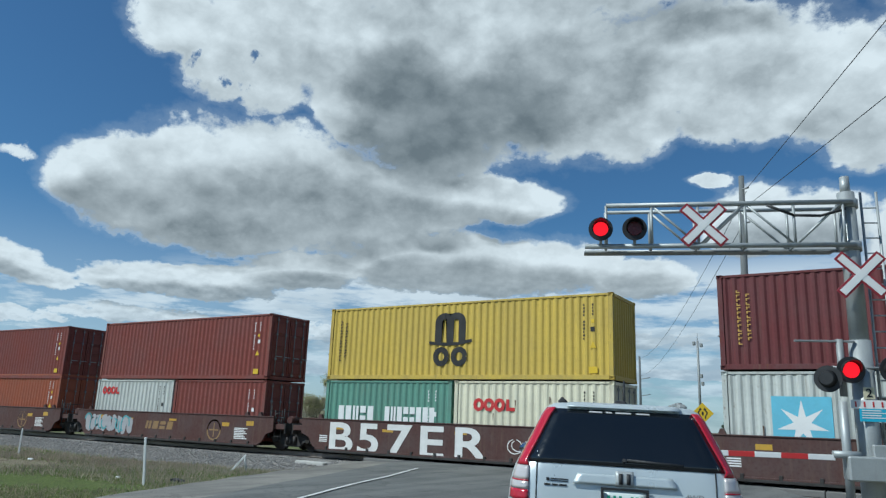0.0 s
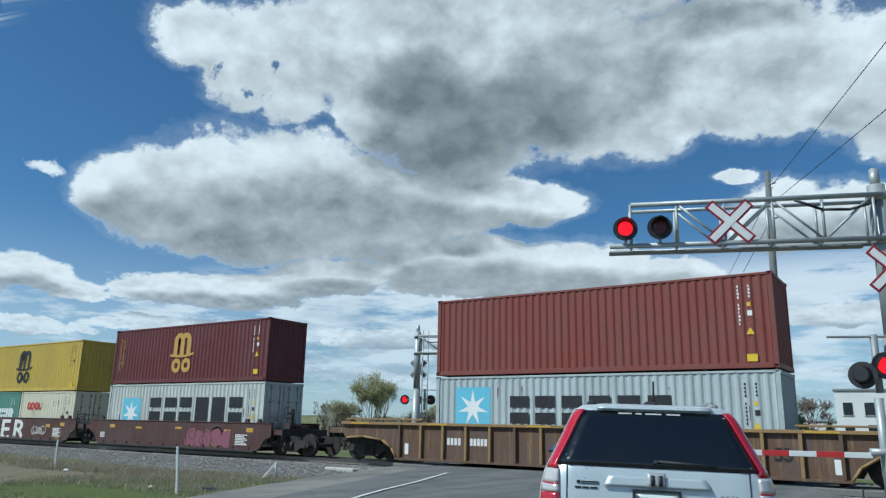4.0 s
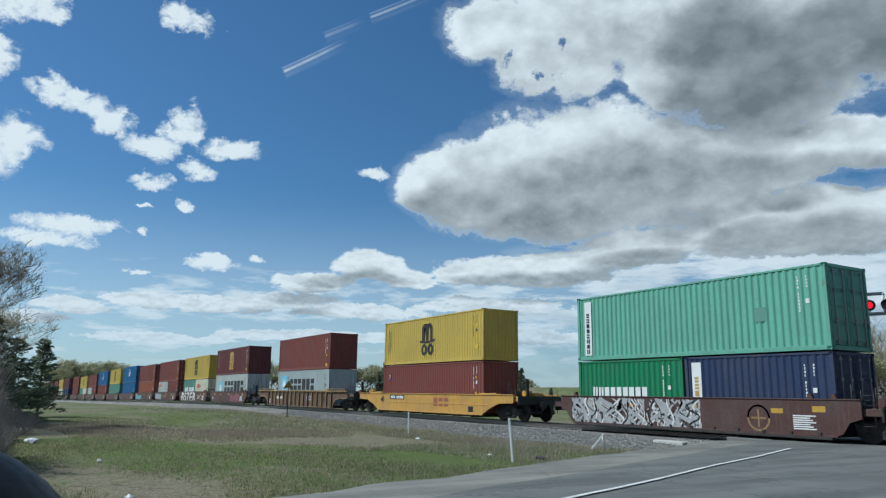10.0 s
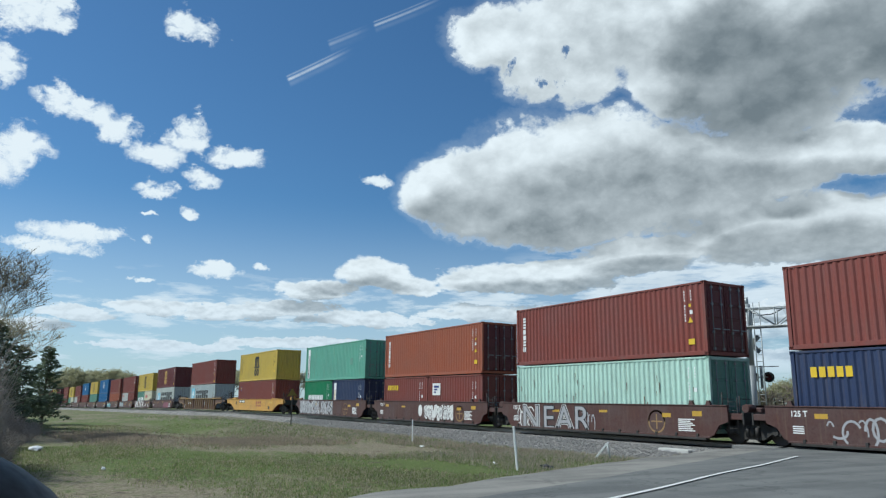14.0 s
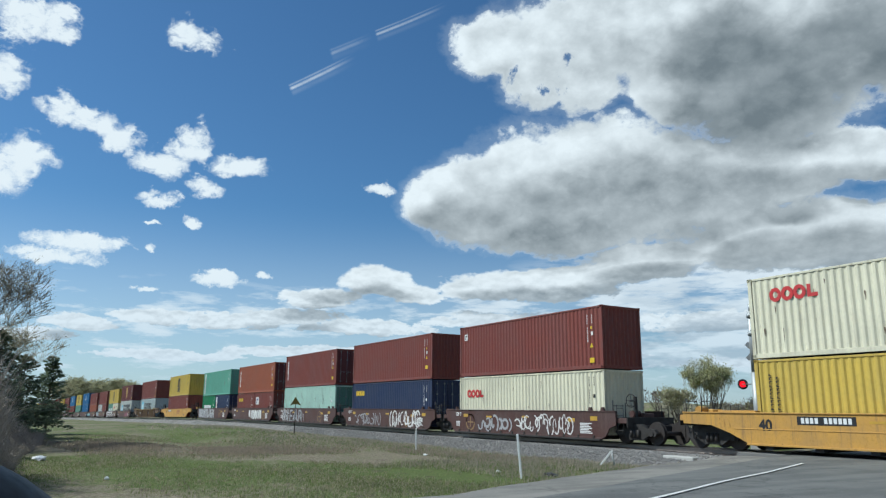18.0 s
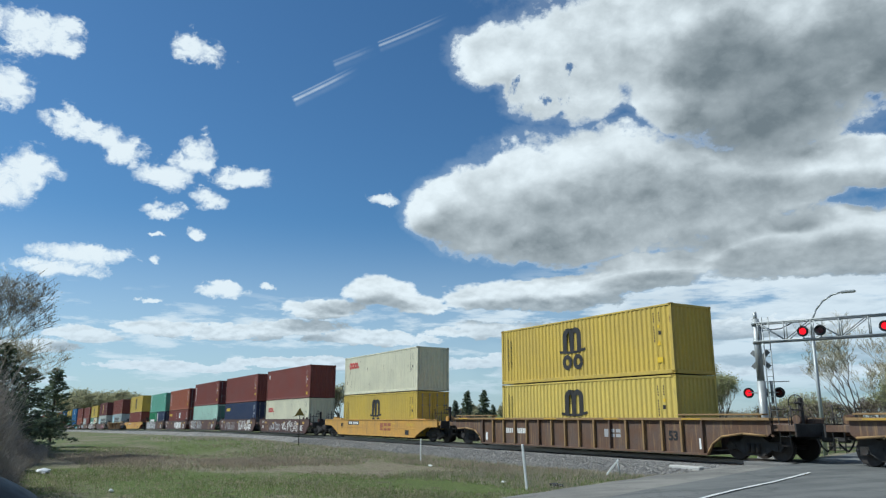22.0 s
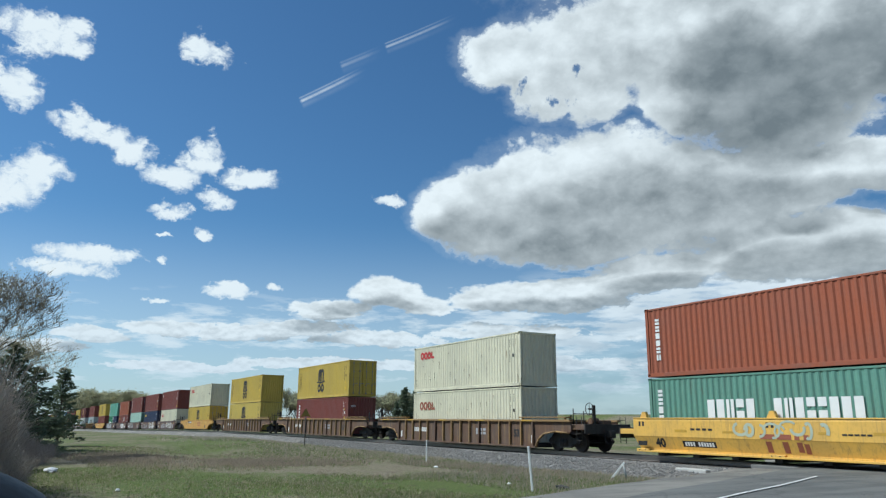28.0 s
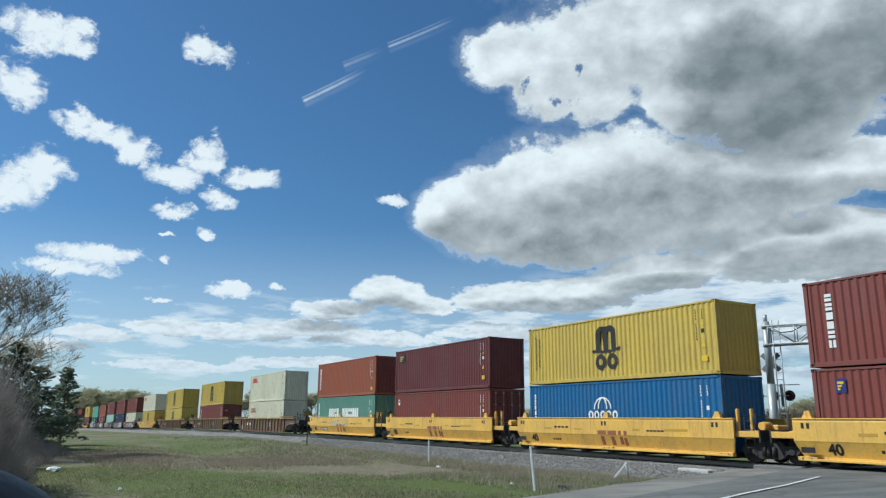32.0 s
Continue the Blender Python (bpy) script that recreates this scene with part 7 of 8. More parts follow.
        for y0, y1 in ((0.75, 1.30), (1.36, 2.05)):
            vs = [bm.verts.new((s * (suv_level(z)[1] + 0.004), y, z)) for z, y in ((z0, y0), (z0, y1 + 0.3), (z1, y1 - 0.05), (z1, y0 + 0.08))]
            bm.faces.new(vs)
        part("side_window", bm, TINT, root, "dark side windows")
        for y in (0.85, 3.45):
            wheel = new("wheel")
            wheel.parent = root
            wheel.matrix_basis = pose(s * 0.80, y, 0.335)
            bm = bmesh.new()
            tube(bm, (-0.11, 0, 0), (0.11, 0, 0), 0.365, n=28)
            part("tyre", bm, RUBBER, wheel, "black tyre")
            bm = bmesh.new()
            tube(bm, (s * 0.08, 0, 0), (s * 0.118, 0, 0), 0.23, n=20)
            part("rim", bm, CHROME, wheel, "silver rim")
    bm = rear_patch(lambda z: -0.37 - 0.5 * (1.036 - z), lambda z: 0.37 + 0.5 * (1.036 - z), 0.958, 1.036, 4, 14, 0.03)
    garnish = part("tailgate_garnish", bm, SILVER, root, "silver garnish bar with a grip")
    bm = rear_patch(lambda z: -0.07, lambda z: 0.07, 0.955, 1.070, 3, 6, 0.045)
    em = part("emblem", bm, GALV, garnish, "chrome square emblem")
    for x in (-0.045, 0.015):
        part("emblem_recess", rear_patch(lambda z, x=x: x, lambda z, x=x: x + 0.03, 0.970, 1.052, 2, 2, 0.051), TRIM, garnish)
    plate = part("licence_plate", rear_patch(lambda z: -0.165, lambda z: 0.165, 0.765, 0.925, 3, 6, 0.020), material("white_number_plate", (0.66, 0.72, 0.68), 0.4, 0, 0.1, 5.0), root, "white licence plate with green bars")
    bm = bmesh.new()
    for x0, w in ((-0.135, 0.022), (-0.09, 0.022), (-0.045, 0.022), (0.045, 0.022), (0.085, 0.022), (0.122, 0.020)):
        y = suv_rear(x0, 0.85, 0.024)
        box(bm, x0, x0 + w, y - 0.002, y, 0.812, 0.882)
    part("plate_print", bm, material("green_plate_print", (0.02, 0.24, 0.15), 0.5), plate, "green bars")["kind"] = "stuff"
    bm = bmesh.new()
    for x0, x1, z0, z1 in ((-0.185, 0.185, 0.922, 0.940), (-0.185, 0.185, 0.750, 0.768), (-0.185, -0.163, 0.765, 0.925), (0.163, 0.185, 0.765, 0.925)):
        y = suv_rear((x0 + x1) / 2, z0, 0.022)
        box(bm, x0, x1, y - 0.008, y + 0.005, z0, z1)
    part("plate_frame", bm, TRIM, plate, "black plate frame")
    bm = bmesh.new()
    for x0, z0, w, h in ((-0.62, 0.962, 0.026, 0.024), (-0.585, 0.974, 0.14, 0.009), (-0.585, 0.960, 0.14, 0.006), (-0.635, 0.925, 0.05, 0.015), (-0.575, 0.925, 0.05, 0.015), (-0.515, 0.925, 0.06, 0.015)):
        y = suv_rear(x0, z0, 0.004)
        box(bm, x0, x0 + w, y - 0.003, y + 0.003, z0, z0 + h)
    part("badge", bm, TRIM, root, "small dark model badge")
    place("badge_text", lettering("4WD", 0.062, 0.0), GALV_DARK, root, pose(0.535, suv_rear(0.55, 0.90, 0.006), 0.885), "chrome drive badge")
    bm = bmesh.new()
    for s in (-1, 1):
        bent_tube(bm, [(s * 0.70, suv_rear(0.70, z, 0.002), z) for z in (0.60, 0.80, 1.0, 1.10)], 0.005, 4)
    bent_tube(bm, [(x, suv_rear(x, 0.72, 0.001), 0.72) for x in (-0.7, -0.35, 0, 0.35, 0.7)], 0.006, 4)
    part("tailgate_gap", bm, TRIM, root, "dark tailgate gap")
    part("bumper_guard", rear_patch(lambda z: -0.62, lambda z: 0.62, 0.34, 0.46, 3, 8, 0.02), TRIM, root, "black lower bumper")
    bm = bmesh.new()
    bevelled(bm, -0.06, 0.06, 0.62, 0.80, 1.60, 1.645, 0.02)
    tube(bm, (0.03, 0.66, 1.63), (0.035, 0.74, 1.83), 0.012, 0.008, n=6)
    part("antenna", bm, TRIM, root, "short black roof antenna")
    bm = rear_patch(lambda z: -0.47, lambda z: 0.47, 1.566, 1.596, 3, 10, 0.05)
    part("roof_spoiler", bm, SILVER, root, "silver spoiler lip over the window")


silver_suv()


MIRROR_BLACK = material("blue_black_plastic", (0.003, 0.006, 0.009), 0.5, 0, 0.1, 6.0, spec=0.15)


def own_mirror():
    """The dark mirror housing on the door of the car that the view is from."""
    bm = bmesh.new()
    bmesh.ops.create_icosphere(bm, subdivisions=4, radius=0.145)
    for v in bm.verts:
        v.co = Vector((v.co.x, v.co.y, v.co.z * 0.98))
    for f in bm.faces:
        f.smooth = True
    root = tagged(new("side_mirror"), "black rounded mirror housing close beside the camera", "car mirror")
    c = at(0.577, 96.0) + Vector((0, 0, 1.43 - 0.165))
    root.matrix_basis = Matrix.Translation(c)
    part("housing", bm, MIRROR_BLACK, root, "glossy black housing")
    bm = bmesh.new()
    bevelled(bm, -0.10, 0.04, -0.03, 0.03, -0.32, -0.10, 0.02)
    part("arm", bm, TRIM, root)
    bm = bmesh.new()
    bevelled(bm, -0.2, -0.08, -0.9, 0.7, -1.20, -0.30, 0.04)
    part("door_panel", bm, TRIM, root, "black door panel below the window")


own_mirror()


# ---------------------------------------------------------------- plants
def raw_mesh(name, verts, faces, mat, parent=None, label=""):
    me = bpy.data.meshes.new(name)
    me.from_pydata(verts, [], faces)
    me.materials.append(mat)
    ob = new(name, me)
    ob.parent = parent
    if label:
        ob["label"] = label
    return ob


def limb(verts, faces, a, b, r0, r1, n):
    q = (b - a).to_track_quat("Z", "Y")
    i0 = len(verts)
    for p, r in ((a, r0), (b, r1)):
        for i in range(n):
            t = 6.28319 * i / n
            verts.append(tuple(p + q @ Vector((r * math.cos(t), r * math.sin(t), 0))))
    for i in range(n):
        faces.append((i0 + i, i0 + (i + 1) % n, i0 + n + (i + 1) % n, i0 + n + i))


def leafy_tree(h, seed, wide=0.5, buds=0, bud_size=0.10, depth=5, trunk=0.035, stems=1, label="", category="tree", upright=0.35, budmat=None, fine=0.006, twig=None):
    """A bare or budding broadleaf tree: tapering limbs that fork, twigs, and small loose buds."""
    rng = random.Random(seed)
    tv, tf, wv, wf, tips = [], [], [], [], []

    def grow(p, d, length, r, level):
        segs = 2 if level < 3 else 1
        for s in range(segs):
            d = (d + Vector((rng.uniform(-1, 1), rng.uniform(-1, 1), rng.uniform(-0.5, 1) * upright)) * 0.16).normalized()
            e = p + d * length / segs
            r2 = r * (0.82 if segs == 2 else 0.6)
            if level < 3:
                limb(tv, tf, p, e, r, r2, 6 if level < 2 else 4)
            else:
                limb(wv, wf, p, e, max(r, fine), max(r2 * 0.6, fine * 0.7), 3)
            p, r = e, r2
        if level >= depth:
            tips.append((p, length))
            return
        for i in range(3 if level < 2 else rng.choice((2, 3, 3))):
            side = Vector((rng.uniform(-1, 1), rng.uniform(-1, 1), 0)).normalized()
            nd = (d * rng.uniform(0.55, 1.0) + side * wide * rng.uniform(0.6, 1.5) + Vector((0, 0, upright * 0.5))).normalized()
            grow(p - d * length * rng.uniform(0, 0.35), nd, length * rng.uniform(0.58, 0.80), r * rng.uniform(0.55, 0.75), level + 1)

    for s in range(stems):
        lean = Vector((rng.uniform(-0.25, 0.25), rng.uniform(-0.25, 0.25), 1)).normalized() if stems > 1 else Vector((rng.uniform(-0.06, 0.06), rng.uniform(-0.06, 0.06), 1))
        grow(Vector((rng.uniform(-0.2, 0.2) * (stems > 1), rng.uniform(-0.2, 0.2) * (stems > 1), -0.2)), lean, h * 0.30, h * trunk * (1 if stems == 1 else 0.6), 0)
    top = max(v[2] for v in wv)
    k = h / top
    sc = lambda vs: [(x * k, y * k, z * k) for x, y, z in vs]
    root = tagged(new("tree"), label, category)
    raw_mesh("trunk", sc(tv), tf, BARK, root, "grey brown trunk and limbs")
    raw_mesh("branchwork", sc(wv), wf, twig or TWIG, root, "fine bare branchwork")
    if buds:
        bv, bf = [], []
        for i in range(buds):
            p, ln = rng.choice(tips)
            c = (p + Vector((rng.gauss(0, 1), rng.gauss(0, 1), rng.gauss(0, 1))) * ln * 0.55) * k
            a = Vector((rng.uniform(-1, 1), rng.uniform(-1, 1), rng.uniform(-1, 1))).normalized() * bud_size * rng.uniform(0.6, 1.4)
            b = a.orthogonal().normalized() * bud_size * 0.55
            i0 = len(bv)
            bv += [tuple(c - a), tuple(c + b), tuple(c + a), tuple(c - b)]
            bf.append((i0, i0 + 1, i0 + 2, i0 + 3))
        raw_mesh("crown", bv, bf, budmat or BUD, root, "loose yellow green spring buds")
    return root


def conifer(h, seed, wide=0.28, label="", dense=1.0, tuft=1.0, bare=0.06):
    """A spruce or pine: whorls of boughs with side shoots, set with many small tufts of needles, uneven at the edge."""
    rng = random.Random(seed)
    tv, tf, nv, nf = [], [], [], []
    limb(tv, tf, Vector((0, 0, -0.3)), Vector((0, 0, h)), h * 0.022, 0.01, 7)
    z = h * bare
    while z < h * 0.985:
        f = 1 - z / h
        reach = h * wide * (f ** 0.75) * rng.uniform(0.75, 1.15) + 0.06 * tuft
        for i in range(rng.randint(6, 9)):
            if rng.random() < 0.10:
                continue
            a, ln = rng.uniform(0, 6.283), reach * rng.uniform(0.6, 1.12)
            d = Vector((math.cos(a), math.sin(a), rng.uniform(-0.2, 0.2) + 0.4 * (1 - f)))
            base = Vector((0, 0, z + rng.uniform(-0.1, 0.1)))
            limb(tv, tf, base, base + d * ln, 0.02 + 0.012 * ln, 0.006, 3)
            for j in range(int((5 + 26 * ln / (h * 0.3)) * dense)):
                u = 1.05 - 0.9 * rng.random() ** 1.5
                spreadout = 0.22 * ln * (1.15 - u) + 0.03 * h * 0.3
                c = base + d * ln * u + Vector((rng.gauss(0, 1), rng.gauss(0, 1), rng.gauss(-0.1, 0.45))) * spreadout
                t = Vector((d.x + rng.uniform(-0.9, 0.9), d.y + rng.uniform(-0.9, 0.9), rng.uniform(-0.3, 0.7))).normalized() * rng.uniform(0.08, 0.17) * tuft
                s = t.cross(Vector((rng.uniform(-1, 1), rng.uniform(-1, 1), rng.uniform(-1, 1)))).normalized() * rng.uniform(0.025, 0.055) * tuft
                i0 = len(nv)
                nv += [tuple(c - t * 0.5), tuple(c + s), tuple(c + t), tuple(c - s)]
                nf.append((i0, i0 + 1, i0 + 2, i0 + 3))
        z += h * rng.uniform(0.03, 0.05)
    root = tagged(new("tree"), label, "conifer tree")
    raw_mesh("trunk", tv, tf, BARK, root, "dark trunk and boughs")
    raw_mesh("crown", nv, nf, NEEDLE, root, "dark green needle tufts")
    return root


def stand(tree, p, turn=0.0, scale=1.0):
    tree.matrix_basis = Matrix.Translation(p) @ pose(0, 0, 0, 0, 0, turn) @ Matrix.Scale(scale, 4)
    return tree


def more(tree, spots, group):
    tree["group"] = group
    for p, turn, scale in spots:
        c = copy_thing(tree, Matrix.Translation(p) @ pose(0, 0, 0, 0, 0, turn))
        c.scale = (scale, scale, scale)


rt = random.Random(77)
SPRING = leaf("pale_spring_leaves", (0.42, 0.42, 0.22), 0.3)
WILLOW = leaf("soft_willow_leaves", (0.42, 0.41, 0.25), 0.3, 0.3)
REDTWIG = material("reddish_bare_twigs", (0.24, 0.15, 0.125), 0.9, 0, 0.3, 2.0)
# beyond the tracks, by the road
stand(leafy_tree(9.9, 11, 0.46, 350, 0.05, 7, 0.018, stems=2, fine=0.009, upright=0.45, twig=PALETWIG, label="tall bare tree with pale forking twigs beyond the tracks"), at(60, 30.3, -0.6))
stand(leafy_tree(8.6, 12, 0.48, 500, 0.05, 7, 0.018, stems=2, fine=0.009, upright=0.45, twig=PALETWIG, label="tall bare tree with a few buds beyond the tracks"), at(64, 28.2, -0.6))
stand(leafy_tree(5.4, 13, 0.42, 6500, 0.065, 6, 0.025, stems=5, fine=0.011, upright=0.5, twig=PALETWIG, budmat=SPRING, label="bushy budding tree with yellow green leaves"), at(60, 27.0, -0.6))
stand(leafy_tree(5.0, 14, 0.42, 6500, 0.065, 6, 0.025, stems=5, fine=0.011, upright=0.5, twig=PALETWIG, budmat=SPRING, label="budding willow bush with soft yellow green leaves"), at(66, 24.4, -0.6))
stand(leafy_tree(6.2, 15, 0.30, 13000, 0.055, 6, 0.018, stems=6, fine=0.009, upright=0.9, twig=PALETWIG, budmat=SPRING, label="rounded budding tree beyond the tracks"), at(60, 39.2, -0.7))
stand(leafy_tree(4.2, 16, 0.42, 2500, 0.055, 6, 0.025, stems=5, fine=0.011, upright=0.5, twig=PALETWIG, budmat=SPRING, label="small budding shrub tree beyond the tracks"), at(66, 41.4, -0.7))
stand(leafy_tree(4.8, 17, 0.5, 0, 0.1, 6, 0.03, fine=0.012, label="small bare tree in the field beyond the tracks"), at(82, 43.1, -0.7))
stand(leafy_tree(4.5, 18, 0.42, 3600, 0.06, 6, 0.025, stems=5, fine=0.011, upright=0.5, twig=PALETWIG, budmat=SPRING, label="low willow thicket with green buds"), at(70, 33.6, -0.7))
scrub = stand(leafy_tree(3.4, 19, 0.7, 1000, 0.055, 6, 0.025, stems=4, fine=0.011, label="bare brushy shrub beyond the tracks", category="shrub"), at(58, 34.8, -0.7))
more(scrub, [(at(62, 31.9, -0.7), 60, 1.1), (at(70, 36.4, -0.7), 140, 0.9), (at(75, 26.0, -0.7), 200, 1.2), (at(80, 22.8, -0.5), 250, 1.2), (at(95, 38.2, -0.7), 20, 1.0), (at(72, 29.0, -0.6), 300, 1.25)], "brushy shrubs")
# pines in the field
pine = stand(conifer(6.4, 21, 0.20, "dark spruce tree standing in the field", 1.3, 2.0), at(112, 57.6, -0.8))
more(pine, [(at(112, 52.5, -0.8), 30, 0.95), (at(114, 53.2, -0.8), 70, 0.66), (at(112, 56.3, -0.8), 80, 1.02), (at(116, 58.5, -0.8), 160, 0.80), (at(112, 50.2, -0.8), 40, 0.5), (at(118, 55.6, -0.8), 220, 0.7), (at(114, 62.9, -0.8), 20, 1.12), (at(115, 62.1, -0.8), 100, 1.03), (at(113, 63.5, -0.8), 190, 0.78), (at(118, 61.5, -0.8), 300, 0.95)], "spruces in the field")
# far woods
wood = stand(leafy_tree(8.0, 22, 0.5, 2600, 0.16, 6, 0.03, stems=2, fine=0.035, twig=GREYTWIG, budmat=WILLOW, label="distant bare woodland tree with spring buds"), at(165, 60.5, -1))
more(wood, [(at(160 + rt.uniform(0, 50), 60.5 + i * 0.62, -1), rt.uniform(0, 360), rt.uniform(0.95, 1.25)) for i in range(1, 24)] + [(at(185 + rt.uniform(0, 30), 51.4 + i * 0.6, -1), rt.uniform(0, 360), rt.uniform(0.55, 0.85)) for i in range(15)], "distant woods")
willow = stand(leafy_tree(16.6, 23, 0.6, 9000, 0.34, 6, 0.03, stems=4, fine=0.06, twig=PALETWIG, budmat=WILLOW, label="large yellow green willow far down the line"), at(330, 85.9, -4))
more(willow, [(at(325 + rt.uniform(0, 25), 85.9 - i * 0.40, -4), rt.uniform(0, 360), rt.uniform(0.78, 1.02) * (1 - 0.03 * max(0, i - 8))) for i in range(1, 17)], "willows far down the line")
# past the crossing
red_tree = stand(leafy_tree(6.6, 24, 0.5, 0, 0.12, 6, 0.03, stems=3, fine=0.020, label="bare reddish tree near the white building"), at(105, 7.7, -0.2))
red_tree.children[1].data.materials[0] = REDTWIG
dark = stand(conifer(4.9, 25, 0.34, "dark evergreen tree beside the far road", 1.6, 2.0), at(100, 9.0, -0.2))
more(dark, [(at(103, 8.4, -0.2), 70, 0.8), (at(98, 9.9, -0.2), 150, 0.92), (at(104, 10.5, -0.2), 10, 0.75), (at(108, 11.1, -0.2), 220, 0.6), (at(102, 6.6, -0.2), 300, 0.6)], "evergreens past the crossing")
# at the west end of the field
OLIVE_BUD = leaf("olive_tan_buds", (0.33, 0.31, 0.17), 0.3)
stand(leafy_tree(10.8, 26, 0.60, 9000, 0.026, 7, 0.022, stems=3, fine=0.010, twig=GREYTWIG, budmat=OLIVE_BUD, label="tall bare tree with arching twigs and first buds"), at(43, 94.4, -0.6))
stand(leafy_tree(8.4, 36, 0.65, 5000, 0.026, 6, 0.022, stems=3, fine=0.010, twig=PALETWIG, budmat=OLIVE_BUD, label="spreading bare tree behind the pines"), at(47, 92.6, -0.6))
stand(conifer(5.5, 27, 0.30, "young dark pine standing clear of the thicket", 1.5, 1.3, 0.16), at(58, 87.15, -0.7))
stand(conifer(6.0, 28, 0.40, "broad dark spruce in the thicket", 1.4, 1.25), at(47, 90.3, -0.6))
stand(conifer(5.0, 29, 0.42, "dark spruce at the edge of the thicket", 1.3, 1.25), at(50, 88.8, -0.6))
stand(conifer(6.6, 30, 0.40, "tall dark spruce behind the thicket", 1.4, 1.25), at(46, 92.6, -0.6))
stand(conifer(6.2, 31, 0.40, "dark spruce deep in the thicket", 2.3, 1.25), at(44, 95.0, -0.6))


def far_scrub():
    """A band of leafless scrub and budding willow beyond the tracks."""
    rng = random.Random(43)
    v, f = [], []
    for _ in range(1500):
        d, az = rng.uniform(84, 108), rng.uniform(19, 43)
        p = at(d, az, -0.8)
        top = (1.3 + 2.6 * max(0.0, 0.5 + noise.noise(Vector((az * 0.55, d * 0.05, 4.0))))) * rng.uniform(0.75, 1.1)
        for _ in range(4):
            a = rng.uniform(0, 6.283)
            lean = rng.uniform(0.1, 0.4) * top
            q = p + Vector((math.cos(a) * lean, math.sin(a) * lean, top * rng.uniform(0.6, 1.1)))
            limb(v, f, p, q, 0.030, 0.012, 3)
            for _ in range(4):
                m = p.lerp(q, rng.uniform(0.3, 0.95))
                limb(v, f, m, m + Vector((rng.gauss(0, 0.35), rng.gauss(0, 0.35), rng.uniform(0.1, 0.7))), 0.016, 0.009, 3)
    t = raw_mesh("scrub", v, f, material("grey_green_scrub_twigs", (0.31, 0.285, 0.20), 0.9, 0, 0.4, 0.25))
    tagged(t, "band of grey leafless scrub beyond the tracks", "scrub", kind="stuff")


far_scrub()


def thicket():
    """Dense grey brush along the west end of the field, thinning out towards it."""
    rng = random.Random(41)
    v, f = [], []
    for _ in range(7500):
        d = rng.uniform(20, 50)
        az = 87.2 + 1.6 * (1 - smooth(d, 26, 44)) + 13 * rng.random() ** 1.15
        inward = smooth(az, 87.2 + 1.6 * (1 - smooth(d, 26, 44)), 92.5)
        p = at(d, az)
        p.z = ground_z(p.x, p.y) - 0.05
        clump = 0.5 + 0.9 * (0.5 + noise.noise(Vector((p.x * 0.55, p.y * 0.55, 2.0))))
        if clump * (0.35 + inward) < rng.uniform(0.1, 0.9):
            continue
        top = (0.35 + 2.1 * inward) * clump
        for _ in range(3):
            a = rng.uniform(0, 6.283)
            lean = rng.uniform(0.1, 0.45) * top
            q = p + Vector((math.cos(a) * lean, math.sin(a) * lean, top * rng.uniform(0.5, 1.15)))
            limb(v, f, p, q, 0.010, 0.005, 3)
            for _ in range(4):
                m = p.lerp(q, rng.uniform(0.35, 0.95))
                limb(v, f, m, m + Vector((rng.gauss(0, 0.22), rng.gauss(0, 0.22), rng.uniform(0.05, 0.45))) * (0.4 + 0.4 * top), 0.006, 0.004, 3)
    t = raw_mesh("thicket", v, f, BRUSH)
    tagged(t, "dense grey leafless brush along the field edge", "brush", kind="stuff")


thicket()

BERM = sheet("far_bank", spread((-260, -40, 6)), spread((92, 136, 3)), lambda x, y: -1.2 + (4.3 + 0.5 * noise.noise(Vector((x * 0.03, 1.0, 0)))) * math.exp(-((y - 112) / 8.0) ** 2) * smooth(x, -260, -225) * smooth(-x, 55, 105), GRASS)
tagged(BERM, "low green grass bank far beyond the tracks", "grass bank", kind="structure")


def grass_blades(name, count, seed, region, height, mat, label, edge=5.2, thick=1.0):
    """Loose tufts over the field."""
    rng = random.Random(seed)
    v, f = [], []
    while len(f) < count:
        p = region(rng)
        d = p.length
        left = p.x * RL.x + p.y * RL.y
        dt = TRACK_Y + bend(p.x) - p.y
        if left < 7.9 + rng.uniform(0, 0.9) or dt < edge + rng.uniform(0, 2.0):
            continue
        patch = noise.noise(Vector((p.x * 0.16, p.y * 0.30, 7.0)))
        if rng.random() > 0.42 + 1.3 * patch:
            continue
        z = ground_z(p.x, p.y)
        for _ in range(3):
            a, h, w = rng.uniform(0, 6.283), height * rng.uniform(0.4, 1.3), rng.uniform(0.004, 0.009) * (1 + d / 28) * thick
            b = p + Vector((rng.gauss(0, 0.05), rng.gauss(0, 0.05), 0))
            i0 = len(v)
            v += [(b.x - w * math.sin(a), b.y + w * math.cos(a), z - 0.02), (b.x + w * math.sin(a), b.y - w * math.cos(a), z - 0.02),
                  (b.x + math.cos(a) * h * rng.uniform(0.1, 0.8), b.y + math.sin(a) * h * rng.uniform(0.1, 0.8), z + h)]
            f.append((i0, i0 + 1, i0 + 2))
    tagged(raw_mesh(name, v, f, mat), label, "grass", kind="stuff")


field = lambda rng: at(7.5 + 48 * rng.random() ** 1.5, rng.uniform(44, 91))


def weed_belt(rng):
    u, v = rng.gauss(33.0, 2.4), rng.uniform(-30, 2)
    return Vector((-0.80 * u + 0.60 * v, 0.60 * u + 0.80 * v, 0))


def verge(rng):
    x = -14 - 60 * rng.random() ** 1.3
    return Vector((x, TRACK_Y + bend(x) - rng.uniform(2.8, 8.0) - rng.random() ** 2 * 6, 0))


